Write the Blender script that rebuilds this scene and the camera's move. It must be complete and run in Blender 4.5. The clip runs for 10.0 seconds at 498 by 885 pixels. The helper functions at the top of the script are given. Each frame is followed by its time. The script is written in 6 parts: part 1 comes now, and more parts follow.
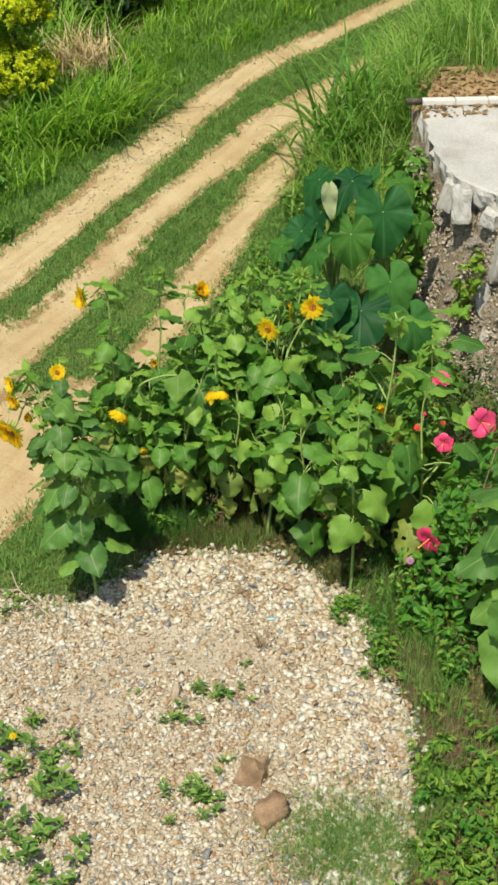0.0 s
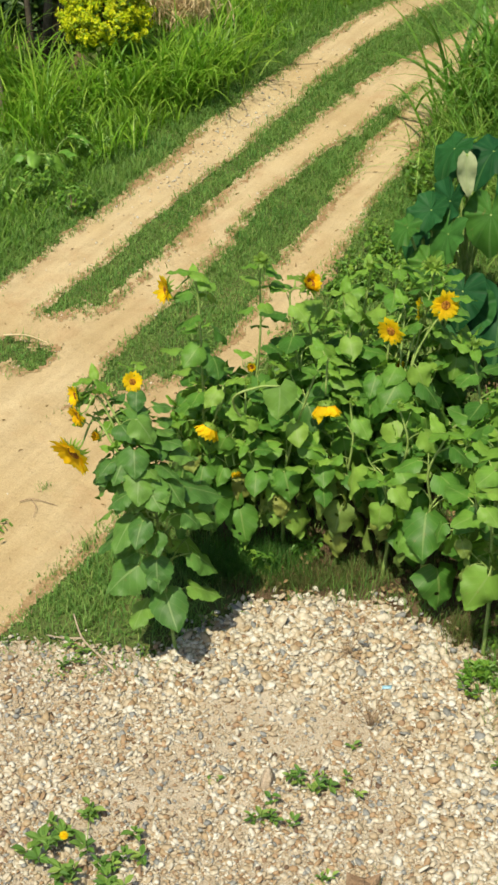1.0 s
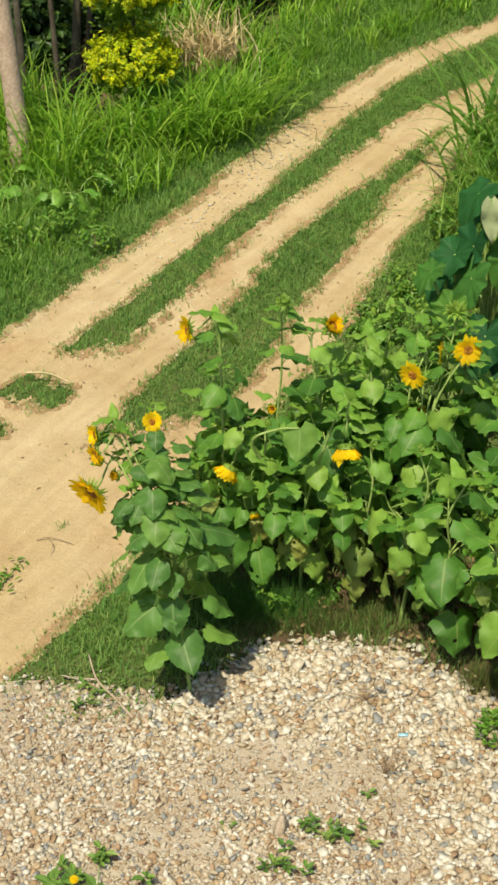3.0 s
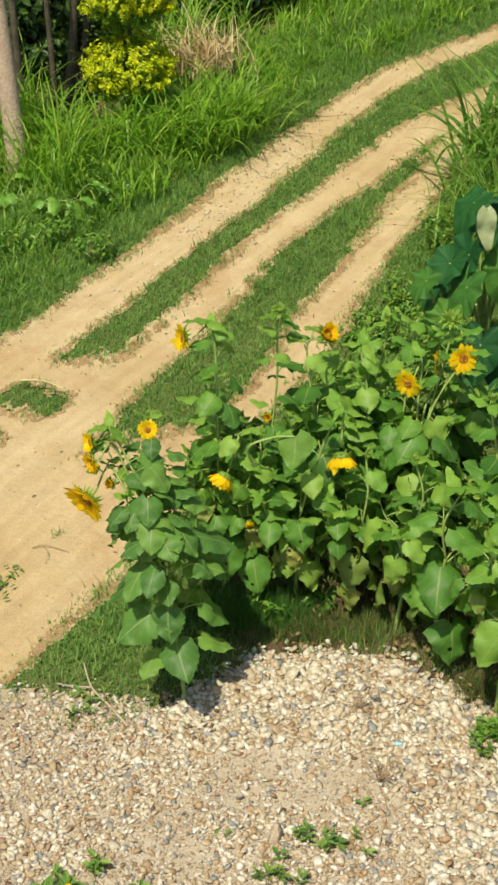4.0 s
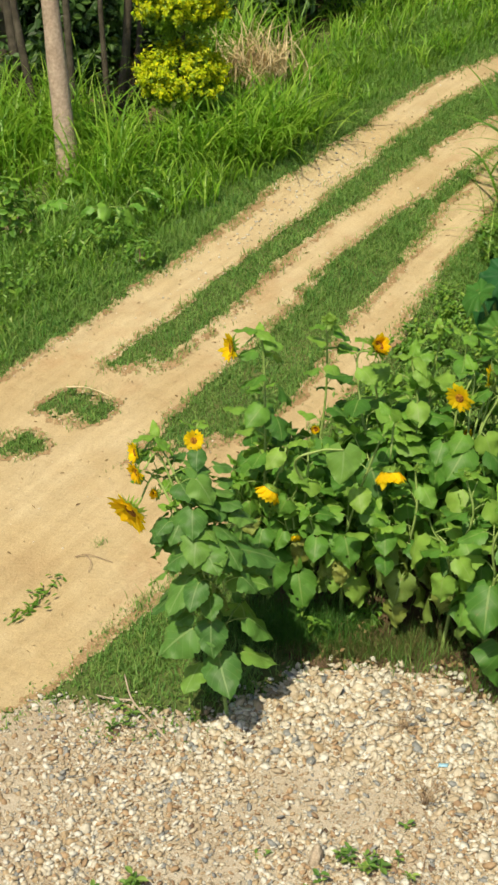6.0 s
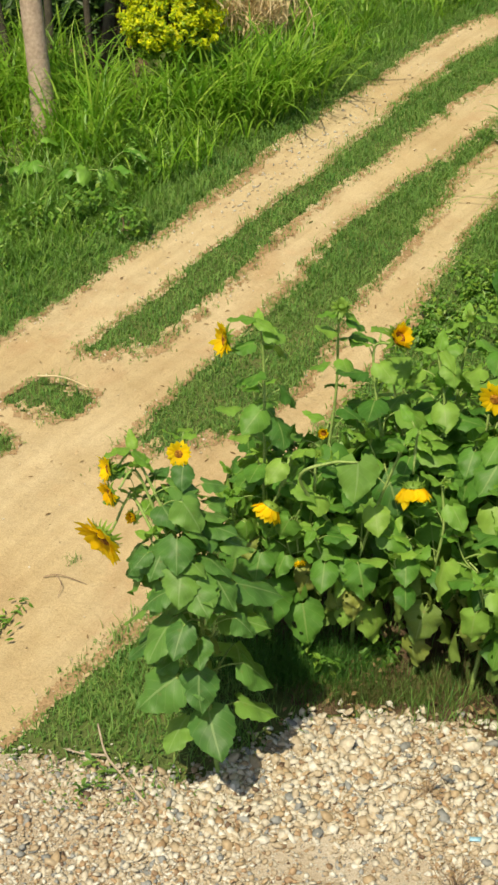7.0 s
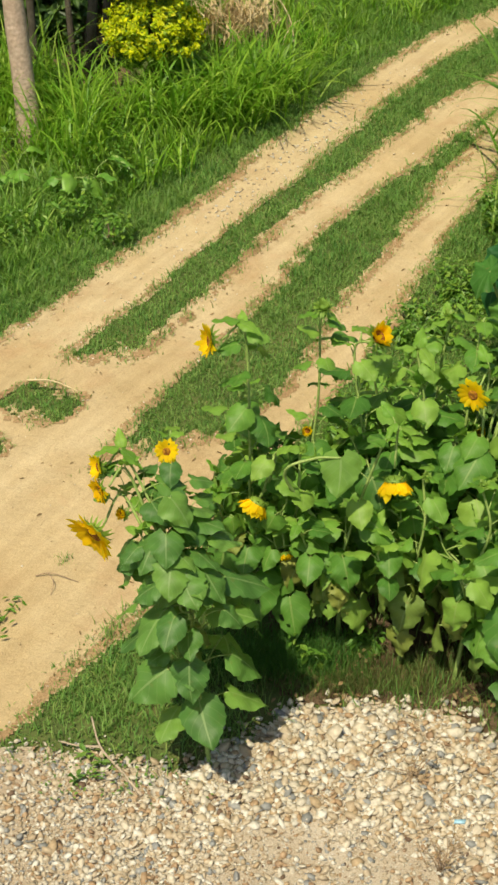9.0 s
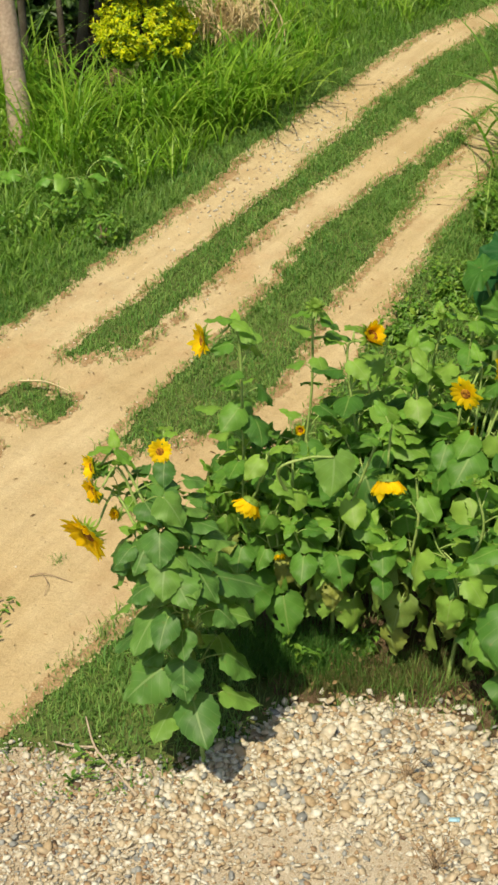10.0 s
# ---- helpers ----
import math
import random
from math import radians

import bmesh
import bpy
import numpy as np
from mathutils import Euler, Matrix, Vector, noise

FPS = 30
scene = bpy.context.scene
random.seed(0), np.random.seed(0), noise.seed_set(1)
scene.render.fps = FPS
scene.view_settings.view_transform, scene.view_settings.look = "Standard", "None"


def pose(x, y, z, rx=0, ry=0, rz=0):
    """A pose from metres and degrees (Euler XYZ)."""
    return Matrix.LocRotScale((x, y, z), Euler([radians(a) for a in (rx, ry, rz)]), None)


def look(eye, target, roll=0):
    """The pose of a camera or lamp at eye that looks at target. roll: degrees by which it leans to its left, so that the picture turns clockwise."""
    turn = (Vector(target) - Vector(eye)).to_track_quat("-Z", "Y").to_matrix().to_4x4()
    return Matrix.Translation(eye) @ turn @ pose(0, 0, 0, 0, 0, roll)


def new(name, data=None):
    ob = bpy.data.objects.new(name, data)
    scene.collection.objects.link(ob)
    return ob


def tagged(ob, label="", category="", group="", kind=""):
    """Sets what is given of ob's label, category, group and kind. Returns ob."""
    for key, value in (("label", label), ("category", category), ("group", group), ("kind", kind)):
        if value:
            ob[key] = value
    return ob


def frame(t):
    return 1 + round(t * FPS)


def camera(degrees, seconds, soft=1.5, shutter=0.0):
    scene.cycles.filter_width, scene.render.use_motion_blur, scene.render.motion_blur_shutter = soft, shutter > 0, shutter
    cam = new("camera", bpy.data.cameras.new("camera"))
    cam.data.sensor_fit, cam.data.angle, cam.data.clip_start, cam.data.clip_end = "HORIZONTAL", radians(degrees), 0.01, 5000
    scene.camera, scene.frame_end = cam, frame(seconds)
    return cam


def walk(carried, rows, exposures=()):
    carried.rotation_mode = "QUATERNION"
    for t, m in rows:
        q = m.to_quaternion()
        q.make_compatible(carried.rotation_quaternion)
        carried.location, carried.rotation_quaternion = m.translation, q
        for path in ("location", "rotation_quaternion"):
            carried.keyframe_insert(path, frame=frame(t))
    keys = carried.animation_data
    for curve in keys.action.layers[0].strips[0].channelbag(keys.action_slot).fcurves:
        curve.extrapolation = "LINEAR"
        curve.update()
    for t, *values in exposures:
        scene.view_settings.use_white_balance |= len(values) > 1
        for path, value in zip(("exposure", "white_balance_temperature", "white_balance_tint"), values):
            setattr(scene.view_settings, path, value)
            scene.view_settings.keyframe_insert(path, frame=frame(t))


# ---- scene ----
cam = camera(18.551, 10.0, 2.8)
walk(cam, [
    (0, look((-0.060, -1.806, 6.152), (0.5631, 5.0904, 2.1456), 0.14)),
    (0.2, look((-0.035, -1.600, 6.087), (0.4610, 5.2956, 2.0620), 0.01)),
    (0.5, look((-0.010, -0.576, 5.717), (0.3319, 6.2634, 1.5809), -0.22)),
    (0.8, look((-0.000, -0.142, 5.551), (0.1818, 6.6857, 1.3856), -0.35)),
    (1, look((0.001, -0.044, 5.516), (0.1009, 6.7893, 1.3573), -0.49)),
    (1.5, look((-0.000, 0.021, 5.492), (0.0074, 6.8809, 1.3760), -0.49)),
    (2, look((-0.000, 0.007, 5.498), (-0.0001, 6.9072, 1.4502), -0.20)),
    (2.5, look((-0.000, 0.000, 5.500), (-0.0000, 6.9282, 1.5000), 0.00)),
    (4, look((0.000, -0.005, 5.502), (0.0251, 6.9589, 1.5638), 0.28)),
    (4.5, look((0.000, -0.015, 5.505), (0.0707, 6.9693, 1.6050), 0.52)),
    (5, look((0.000, -0.020, 5.507), (-0.0618, 6.9813, 1.6364), 0.43)),
    (5.5, look((0.001, -0.023, 5.508), (-0.1894, 6.9719, 1.6296), 0.18)),
    (5.7, look((0.001, -0.032, 5.511), (-0.2118, 6.9608, 1.6301), 0.17)),
    (6.8, look((-0.044, 1.202, 5.059), (-0.2451, 8.1065, 1.0234), 0.82)),
    (7, look((-0.046, 1.387, 4.996), (-0.2420, 8.2705, 0.9241), 0.61)),
    (7.5, look((-0.048, 1.524, 4.942), (-0.2296, 8.3880, 0.8368), 0.56)),
    (8, look((-0.050, 1.550, 4.933), (-0.1961, 8.4018, 0.8064), 0.47)),
    (8.5, look((-0.044, 1.404, 4.987), (-0.1829, 8.2739, 0.8909), 0.21)),
    (9, look((-0.034, 1.192, 5.065), (-0.1629, 8.0935, 1.0204), 0.07)),
    (9.5, look((-0.034, 1.192, 5.064), (-0.1525, 8.0945, 1.0214), -0.02)),
    (10, look((-0.034, 1.187, 5.066), (-0.1272, 8.0882, 1.0215), -0.04)),
], [(0, 0.28, 6300, 10), (1, 0.28, 6500, 10), (2.5, 0.27, 6640, 10), (5.5, 0.28, 6650, 10), (7, 0.26, 6800, 10), (10, 0.25, 6830, 10)])

# ---- world and sun ----
SUN = Vector((-0.22, -0.44, 0.87)).normalized()
world = bpy.data.worlds.new("sky")
scene.world = world
world.use_nodes = True
wn = world.node_tree.nodes
sky = wn.new("ShaderNodeTexSky")
sky.sky_type = 'NISHITA'
sky.sun_disc = False
sky.sun_elevation = math.asin(SUN.z)
sky.sun_rotation = math.atan2(SUN.x, SUN.y)
sky.dust_density = 2.0
wn["Background"].inputs["Strength"].default_value = 0.10
world.node_tree.links.new(sky.outputs[0], wn["Background"].inputs["Color"])
lamp = new("sun", bpy.data.lights.new("sun", 'SUN'))
lamp.data.energy = 4.6
lamp.data.angle = radians(0.6)
lamp.data.color = (1.0, 0.91, 0.68)
lamp.matrix_world = look(SUN * 40, (0, 0, 0))

# ---- materials ----
def mat(name):
    m = bpy.data.materials.new(name)
    m.use_nodes = True
    n = m.node_tree.nodes
    return m, n, m.node_tree.links, n["Principled BSDF"]


def ramp(n, stops, mode='LINEAR'):
    r = n.new("ShaderNodeValToRGB")
    r.color_ramp.interpolation = mode
    e = r.color_ramp.elements
    while len(e) < len(stops):
        e.new(0.5)
    for k, (p, c) in enumerate(stops):
        e[k].position = p
        e[k].color = (*c, 1) if len(c) == 3 else c
    return r


def tex(n, l, kind, scale, coord="Object", **kw):
    c = n.new("ShaderNodeTexCoord")
    t = n.new(kind)
    t.inputs["Scale"].default_value = scale
    for k, v in kw.items():
        t.inputs[k].default_value = v
    l.new(c.outputs[coord], t.inputs["Vector"])
    return t


def mixed(n, l, a, b, fac, mode='MIX'):
    m = n.new("ShaderNodeMix")
    m.data_type, m.blend_type = 'RGBA', mode
    for sock, v in ((m.inputs[0], fac), (m.inputs[6], a), (m.inputs[7], b)):
        if hasattr(v, "is_linked"):
            l.new(v, sock)
        elif isinstance(v, (int, float)):
            sock.default_value = v
        else:
            sock.default_value = (*v, 1)
    return m.outputs[2]


def math_node(n, l, op, a, b=0.0, c=0.0, clamp=False):
    m = n.new("ShaderNodeMath")
    m.operation, m.use_clamp = op, clamp
    for k, v in enumerate((a, b, c)):
        if hasattr(v, "is_linked"):
            l.new(v, m.inputs[k])
        else:
            m.inputs[k].default_value = v
    return m.outputs[0]


def bump(n, l, b, height, strength, distance=0.01):
    k = n.new("ShaderNodeBump")
    k.inputs["Strength"].default_value = strength
    k.inputs["Distance"].default_value = distance
    l.new(height, k.inputs["Height"])
    l.new(k.outputs[0], b.inputs["Normal"])


def leafy(name, colours, rough=0.5, through_=0.35, veins=0.0, vein_colour=(0.30, 0.42, 0.16), per="object", spots=0.0, tint=(0.25, 0.42, 0.04), width=0.05, patch=None, gloss=0.4):
    """A leaf: colour by a random value of the piece, veins along the leaf, light that shines through."""
    m, n, l, b = mat(name)
    if per == "object":
        rnd = n.new("ShaderNodeObjectInfo").outputs["Random"]
    else:
        rnd = n.new("ShaderNodeNewGeometry").outputs["Random Per Island"]
    k = len(colours) - 1
    r = ramp(n, [(i / k, c) for i, c in enumerate(colours)])
    l.new(rnd, r.inputs[0])
    col = r.outputs[0]
    big = tex(n, l, "ShaderNodeTexNoise", 9.0, Detail=4.0)
    shade = ramp(n, [(0.3, (0.72, 0.74, 0.7)), (0.7, (1.18, 1.15, 1.1))])
    l.new(big.outputs[0], shade.inputs[0])
    col = mixed(n, l, col, shade.outputs[0], 1.0, 'MULTIPLY')
    if patch:
        pn = tex(n, l, "ShaderNodeTexNoise", 2.2, Detail=3.0)
        pr = ramp(n, [(0.38, (0, 0, 0)), (0.66, (1, 1, 1))])
        l.new(pn.outputs[0], pr.inputs[0])
        col = mixed(n, l, col, patch, math_node(n, l, 'MULTIPLY', pr.outputs[0], 0.55))
    if veins:
        uv = n.new("ShaderNodeUVMap")
        sep = n.new("ShaderNodeSeparateXYZ")
        l.new(uv.outputs[0], sep.inputs[0])
        au = math_node(n, l, 'ABSOLUTE', sep.outputs[0])
        mid = math_node(n, l, 'LESS_THAN', au, width)
        s = math_node(n, l, 'MULTIPLY_ADD', au, -0.42, sep.outputs[1])
        s = math_node(n, l, 'MULTIPLY', s, 5.0)
        s = math_node(n, l, 'FRACT', s)
        side = math_node(n, l, 'LESS_THAN', s, 0.10)
        v = math_node(n, l, 'MAXIMUM', mid, math_node(n, l, 'MULTIPLY', side, 0.35))
        col = mixed(n, l, col, vein_colour, math_node(n, l, 'MULTIPLY', v, veins))
        bump(n, l, b, math_node(n, l, 'ADD', v, big.outputs[0]), 0.5, 0.008)
    if spots:
        sp = tex(n, l, "ShaderNodeTexNoise", 26.0, Detail=3.0)
        sr = ramp(n, [(0.64, (0, 0, 0)), (0.70, (1, 1, 1))])
        l.new(sp.outputs[0], sr.inputs[0])
        col = mixed(n, l, col, (0.22, 0.15, 0.05), math_node(n, l, 'MULTIPLY', sr.outputs[0], spots))
    l.new(col, b.inputs["Base Color"])
    b.inputs["Roughness"].default_value = rough
    b.inputs["Specular IOR Level"].default_value = gloss
    if through_:
        t = n.new("ShaderNodeBsdfTranslucent")
        l.new(mixed(n, l, col, tint, 0.5), t.inputs["Color"])
        mx = n.new("ShaderNodeMixShader")
        mx.inputs[0].default_value = through_
        l.new(b.outputs[0], mx.inputs[1])
        l.new(t.outputs[0], mx.inputs[2])
        l.new(mx.outputs[0], n["Material Output"].inputs[0])
    return m


def earthy(name, colours, scale, rough=0.95, fine=120.0, bump_scale=60.0, bump_strength=0.6, distance=0.01, speck=None):
    """Soil, sand, stone: two scales of colour and relief."""
    m, n, l, b = mat(name)
    a = tex(n, l, "ShaderNodeTexNoise", scale, Detail=6.0, Roughness=0.6)
    k = len(colours) - 1
    r = ramp(n, [(0.28 + 0.44 * i / k, c) for i, c in enumerate(colours)])
    l.new(a.outputs[0], r.inputs[0])
    f = tex(n, l, "ShaderNodeTexNoise", fine, Detail=3.0)
    fr = ramp(n, [(0.3, (0.78, 0.77, 0.75)), (0.7, (1.15, 1.15, 1.15))])
    l.new(f.outputs[0], fr.inputs[0])
    col = mixed(n, l, r.outputs[0], fr.outputs[0], 1.0, 'MULTIPLY')
    if speck:
        sc, thr, colour = speck
        s = tex(n, l, "ShaderNodeTexVoronoi", sc)
        sr = ramp(n, [(thr, (1, 1, 1)), (thr + 0.04, (0, 0, 0))])
        l.new(s.outputs["Distance"], sr.inputs[0])
        col = mixed(n, l, col, colour, sr.outputs[0])
    l.new(col, b.inputs["Base Color"])
    b.inputs["Roughness"].default_value = rough
    b.inputs["Specular IOR Level"].default_value = 0.2
    h = tex(n, l, "ShaderNodeTexNoise", bump_scale, Detail=6.0, Roughness=0.7)
    bump(n, l, b, h.outputs[0], bump_strength, distance)
    return m


def islands(name, stops, rough=0.6, fine=60.0, bump_strength=0.25, mode='CONSTANT'):
    m, n, l, b = mat(name)
    g = n.new("ShaderNodeNewGeometry")
    r = ramp(n, stops, mode)
    l.new(g.outputs["Random Per Island"], r.inputs[0])
    f = tex(n, l, "ShaderNodeTexNoise", fine, Detail=4.0)
    fr = ramp(n, [(0.3, (0.75, 0.74, 0.72)), (0.7, (1.12, 1.12, 1.12))])
    l.new(f.outputs[0], fr.inputs[0])
    l.new(mixed(n, l, r.outputs[0], fr.outputs[0], 1.0, 'MULTIPLY'), b.inputs["Base Color"])
    b.inputs["Roughness"].default_value = rough
    b.inputs["Specular IOR Level"].default_value = 0.3
    bump(n, l, b, f.outputs[0], bump_strength, 0.004)
    return m


SOIL = earthy("mossy_soil", [(0.060, 0.090, 0.026), (0.085, 0.115, 0.034), (0.115, 0.115, 0.042)], 3.0)


def sandy():
    m, n, l, b = mat("dirt_track")
    big = tex(n, l, "ShaderNodeTexNoise", 0.9, Detail=5.0, Roughness=0.6)
    r = ramp(n, [(0.30, (0.350, 0.252, 0.134)), (0.44, (0.410, 0.316, 0.176)), (0.60, (0.455, 0.366, 0.222)), (0.72, (0.388, 0.292, 0.160))])
    l.new(big.outputs[0], r.inputs[0])
    # wheel marks: noise drawn out along the track
    c = n.new("ShaderNodeTexCoord")
    mp = n.new("ShaderNodeMapping")
    mp.vector_type = 'TEXTURE'
    mp.inputs["Rotation"].default_value = (0, 0, radians(57))
    mp.inputs["Scale"].default_value = (0.9, 0.09, 1.0)
    l.new(c.outputs["Object"], mp.inputs[0])
    st = n.new("ShaderNodeTexNoise")
    st.inputs["Scale"].default_value = 1.0
    st.inputs["Detail"].default_value = 4.0
    l.new(mp.outputs[0], st.inputs["Vector"])
    sr = ramp(n, [(0.35, (0.92, 0.91, 0.89)), (0.62, (1.05, 1.05, 1.05))])
    l.new(st.outputs[0], sr.inputs[0])
    col = mixed(n, l, r.outputs[0], sr.outputs[0], 1.0, 'MULTIPLY')
    # reddish damp earth in patches
    pn = tex(n, l, "ShaderNodeTexNoise", 1.7, Detail=6.0, Roughness=0.65)
    pr = ramp(n, [(0.56, (0, 0, 0)), (0.70, (1, 1, 1))])
    l.new(pn.outputs[0], pr.inputs[0])
    col = mixed(n, l, col, (0.36, 0.235, 0.125), math_node(n, l, 'MULTIPLY', pr.outputs[0], 0.55))
    fine = tex(n, l, "ShaderNodeTexNoise", 130.0, Detail=3.0)
    fr = ramp(n, [(0.3, (0.84, 0.83, 0.81)), (0.7, (1.1, 1.1, 1.1))])
    l.new(fine.outputs[0], fr.inputs[0])
    col = mixed(n, l, col, fr.outputs[0], 1.0, 'MULTIPLY')
    l.new(col, b.inputs["Base Color"])
    b.inputs["Roughness"].default_value = 0.95
    b.inputs["Specular IOR Level"].default_value = 0.15
    lumps = tex(n, l, "ShaderNodeTexNoise", 11.0, Detail=7.0, Roughness=0.65)
    h = math_node(n, l, 'MULTIPLY_ADD', st.outputs[0], 0.5, lumps.outputs[0])
    bump(n, l, b, h, 0.7, 0.035)
    return m


SAND = sandy()
GRIT = earthy("grit", [(0.37, 0.290, 0.200), (0.45, 0.380, 0.285), (0.54, 0.485, 0.40)], 2.2, fine=160.0, bump_scale=110.0, bump_strength=0.9, distance=0.012,
              speck=(95.0, 0.25, (0.52, 0.46, 0.36)))
PEBBLE = islands("pebbles", [(0.0, (0.367, 0.291, 0.192)), (0.18, (0.312, 0.213, 0.122)), (0.30, (0.439, 0.394, 0.309)), (0.44, (0.254, 0.170, 0.102)), (0.52, (0.402, 0.333, 0.233)),
                             (0.68, (0.188, 0.193, 0.185)), (0.75, (0.347, 0.239, 0.140)), (0.86, (0.263, 0.265, 0.250)), (0.93, (0.131, 0.084, 0.055)), (0.96, (0.477, 0.451, 0.381))])
PALE_PEBBLE = islands("pale_pebbles", [(0.0, (0.484, 0.446, 0.362)), (0.22, (0.402, 0.333, 0.233)), (0.36, (0.556, 0.534, 0.464)), (0.58, (0.365, 0.274, 0.165)), (0.67, (0.491, 0.438, 0.340)), (0.83, (0.223, 0.230, 0.223)), (0.89, (0.420, 0.351, 0.250))])
RUBBLESTONE = islands("rubble_stones", [(0.0, (0.42, 0.37, 0.30)), (0.25, (0.30, 0.25, 0.195)), (0.45, (0.50, 0.45, 0.37)), (0.62, (0.19, 0.155, 0.12)), (0.72, (0.45, 0.38, 0.29)), (0.9, (0.62, 0.58, 0.51))], 0.95, 40.0, 0.5)
CLOD = islands("clods", [(0.0, (0.47, 0.36, 0.22)), (0.3, (0.54, 0.46, 0.34)), (0.6, (0.45, 0.33, 0.19)), (0.85, (0.62, 0.57, 0.48))], 0.95)
LAWN = leafy("short_grass", [(0.085, 0.225, 0.055), (0.13, 0.295, 0.066), (0.185, 0.355, 0.080), (0.31, 0.365, 0.115)], 0.6, 0.4, per="island", tint=(0.24, 0.44, 0.07), patch=(0.20, 0.33, 0.080), gloss=0.25)
TALL = leafy("tall_grass", [(0.085, 0.22, 0.016), (0.16, 0.39, 0.027), (0.26, 0.50, 0.040), (0.43, 0.60, 0.09)], 0.45, 0.5, per="island", tint=(0.30, 0.55, 0.05), patch=(0.24, 0.38, 0.05))
BANK = leafy("bank_grass", [(0.06, 0.18, 0.025), (0.13, 0.31, 0.042), (0.20, 0.41, 0.058), (0.36, 0.50, 0.11)], 0.45, 0.45, per="island", tint=(0.22, 0.42, 0.06), patch=(0.20, 0.33, 0.07))
FINEBANK = leafy("fine_bank_grass", [(0.10, 0.25, 0.035), (0.19, 0.40, 0.06), (0.30, 0.50, 0.09), (0.45, 0.57, 0.17)], 0.45, 0.5, per="island", tint=(0.30, 0.50, 0.07))
# lush green grass, darkened in its colour to stand for shade under the sunflowers
SHADEGRASS = leafy("shade_toned_grass", [(0.035, 0.115, 0.022), (0.06, 0.165, 0.03), (0.09, 0.215, 0.04)], 0.5, 0.35, per="island", tint=(0.12, 0.28, 0.03), gloss=0.2)
RAGGED = leafy("ragged_grass", [(0.06, 0.13, 0.03), (0.11, 0.17, 0.045), (0.19, 0.16, 0.07), (0.10, 0.20, 0.04)], 0.6, 0.3, per="island", tint=(0.2, 0.25, 0.06), gloss=0.15)
CANE = leafy("cane_grass", [(0.075, 0.21, 0.028), (0.12, 0.29, 0.04), (0.19, 0.37, 0.06)], 0.45, 0.45, per="island", gloss=0.25)
STRAW = leafy("dry_straw", [(0.62, 0.48, 0.27), (0.72, 0.60, 0.38), (0.55, 0.42, 0.24)], 0.7, 0.25, per="island", tint=(0.6, 0.45, 0.2))
SUNLEAF = leafy("sunflower_leaf", [(0.048, 0.148, 0.024), (0.085, 0.225, 0.032), (0.135, 0.295, 0.042), (0.215, 0.370, 0.060)], 0.5, 0.33, veins=0.5, spots=0.25, gloss=0.3, tint=(0.22, 0.42, 0.035), vein_colour=(0.27, 0.38, 0.11))
YOUNGLEAF = leafy("young_sunflower_leaf", [(0.12, 0.29, 0.036), (0.17, 0.355, 0.046), (0.23, 0.41, 0.060)], 0.5, 0.4, veins=0.4, gloss=0.3, tint=(0.28, 0.48, 0.04))
OLDLEAF = leafy("old_sunflower_leaf", [(0.13, 0.225, 0.045), (0.18, 0.265, 0.05), (0.26, 0.29, 0.06)], 0.6, 0.3, veins=0.4, spots=0.55)
DARKLEAF = leafy("shaded_sunflower_leaf", [(0.062, 0.168, 0.038), (0.105, 0.245, 0.048), (0.165, 0.320, 0.060)], 0.5, 0.36, veins=0.45, spots=0.2, gloss=0.3)
STEM = earthy("stem", [(0.18, 0.28, 0.07), (0.25, 0.36, 0.10), (0.31, 0.40, 0.14)], 20.0, 0.6, bump_strength=0.2)
PETAL = leafy("yellow_petal", [(0.94, 0.68, 0.012), (0.96, 0.74, 0.016), (0.93, 0.62, 0.010)], 0.6, 0.62, tint=(1.0, 0.82, 0.03), gloss=0.2)
DISC = earthy("flower_disc", [(0.16, 0.055, 0.012), (0.34, 0.14, 0.018), (0.60, 0.30, 0.02)], 60.0, 0.9, bump_scale=300.0, bump_strength=1.0)
BRACT = leafy("bract", [(0.17, 0.31, 0.045), (0.23, 0.37, 0.055)], 0.55, 0.35)
TARO = leafy("taro_leaf", [(0.011, 0.062, 0.022), (0.018, 0.084, 0.025), (0.026, 0.110, 0.028), (0.050, 0.155, 0.032)], 0.5, 0.16, veins=0.45, vein_colour=(0.085, 0.19, 0.06), width=0.012, tint=(0.06, 0.20, 0.02), gloss=0.1)
TAROLIGHT = leafy("light_taro_leaf", [(0.045, 0.145, 0.026), (0.08, 0.20, 0.032)], 0.5, 0.25, veins=0.35, vein_colour=(0.17, 0.30, 0.10), width=0.012, tint=(0.16, 0.34, 0.03), gloss=0.1, spots=0.35)
COCOLEAF = leafy("bright_heart_leaf", [(0.14, 0.36, 0.05), (0.19, 0.42, 0.06), (0.24, 0.46, 0.07)], 0.45, 0.45, veins=0.4, tint=(0.3, 0.5, 0.06))
PALE = leafy("pale_leaf_back", [(0.34, 0.42, 0.22), (0.40, 0.46, 0.26)], 0.6, 0.3, veins=0.4)
BROAD = leafy("weed_leaf", [(0.07, 0.18, 0.022), (0.105, 0.25, 0.030), (0.15, 0.31, 0.040), (0.23, 0.36, 0.05)], 0.45, 0.35, per="island")
YOUNGWEED = leafy("young_weed_leaf", [(0.06, 0.16, 0.022), (0.10, 0.23, 0.030), (0.16, 0.30, 0.040), (0.25, 0.36, 0.06)], 0.5, 0.32, per="island", gloss=0.25)
GRAVELWEED = leafy("gravel_weed_leaf", [(0.065, 0.155, 0.034), (0.105, 0.220, 0.044), (0.16, 0.285, 0.058), (0.24, 0.34, 0.08)], 0.55, 0.3, per="island", gloss=0.2)
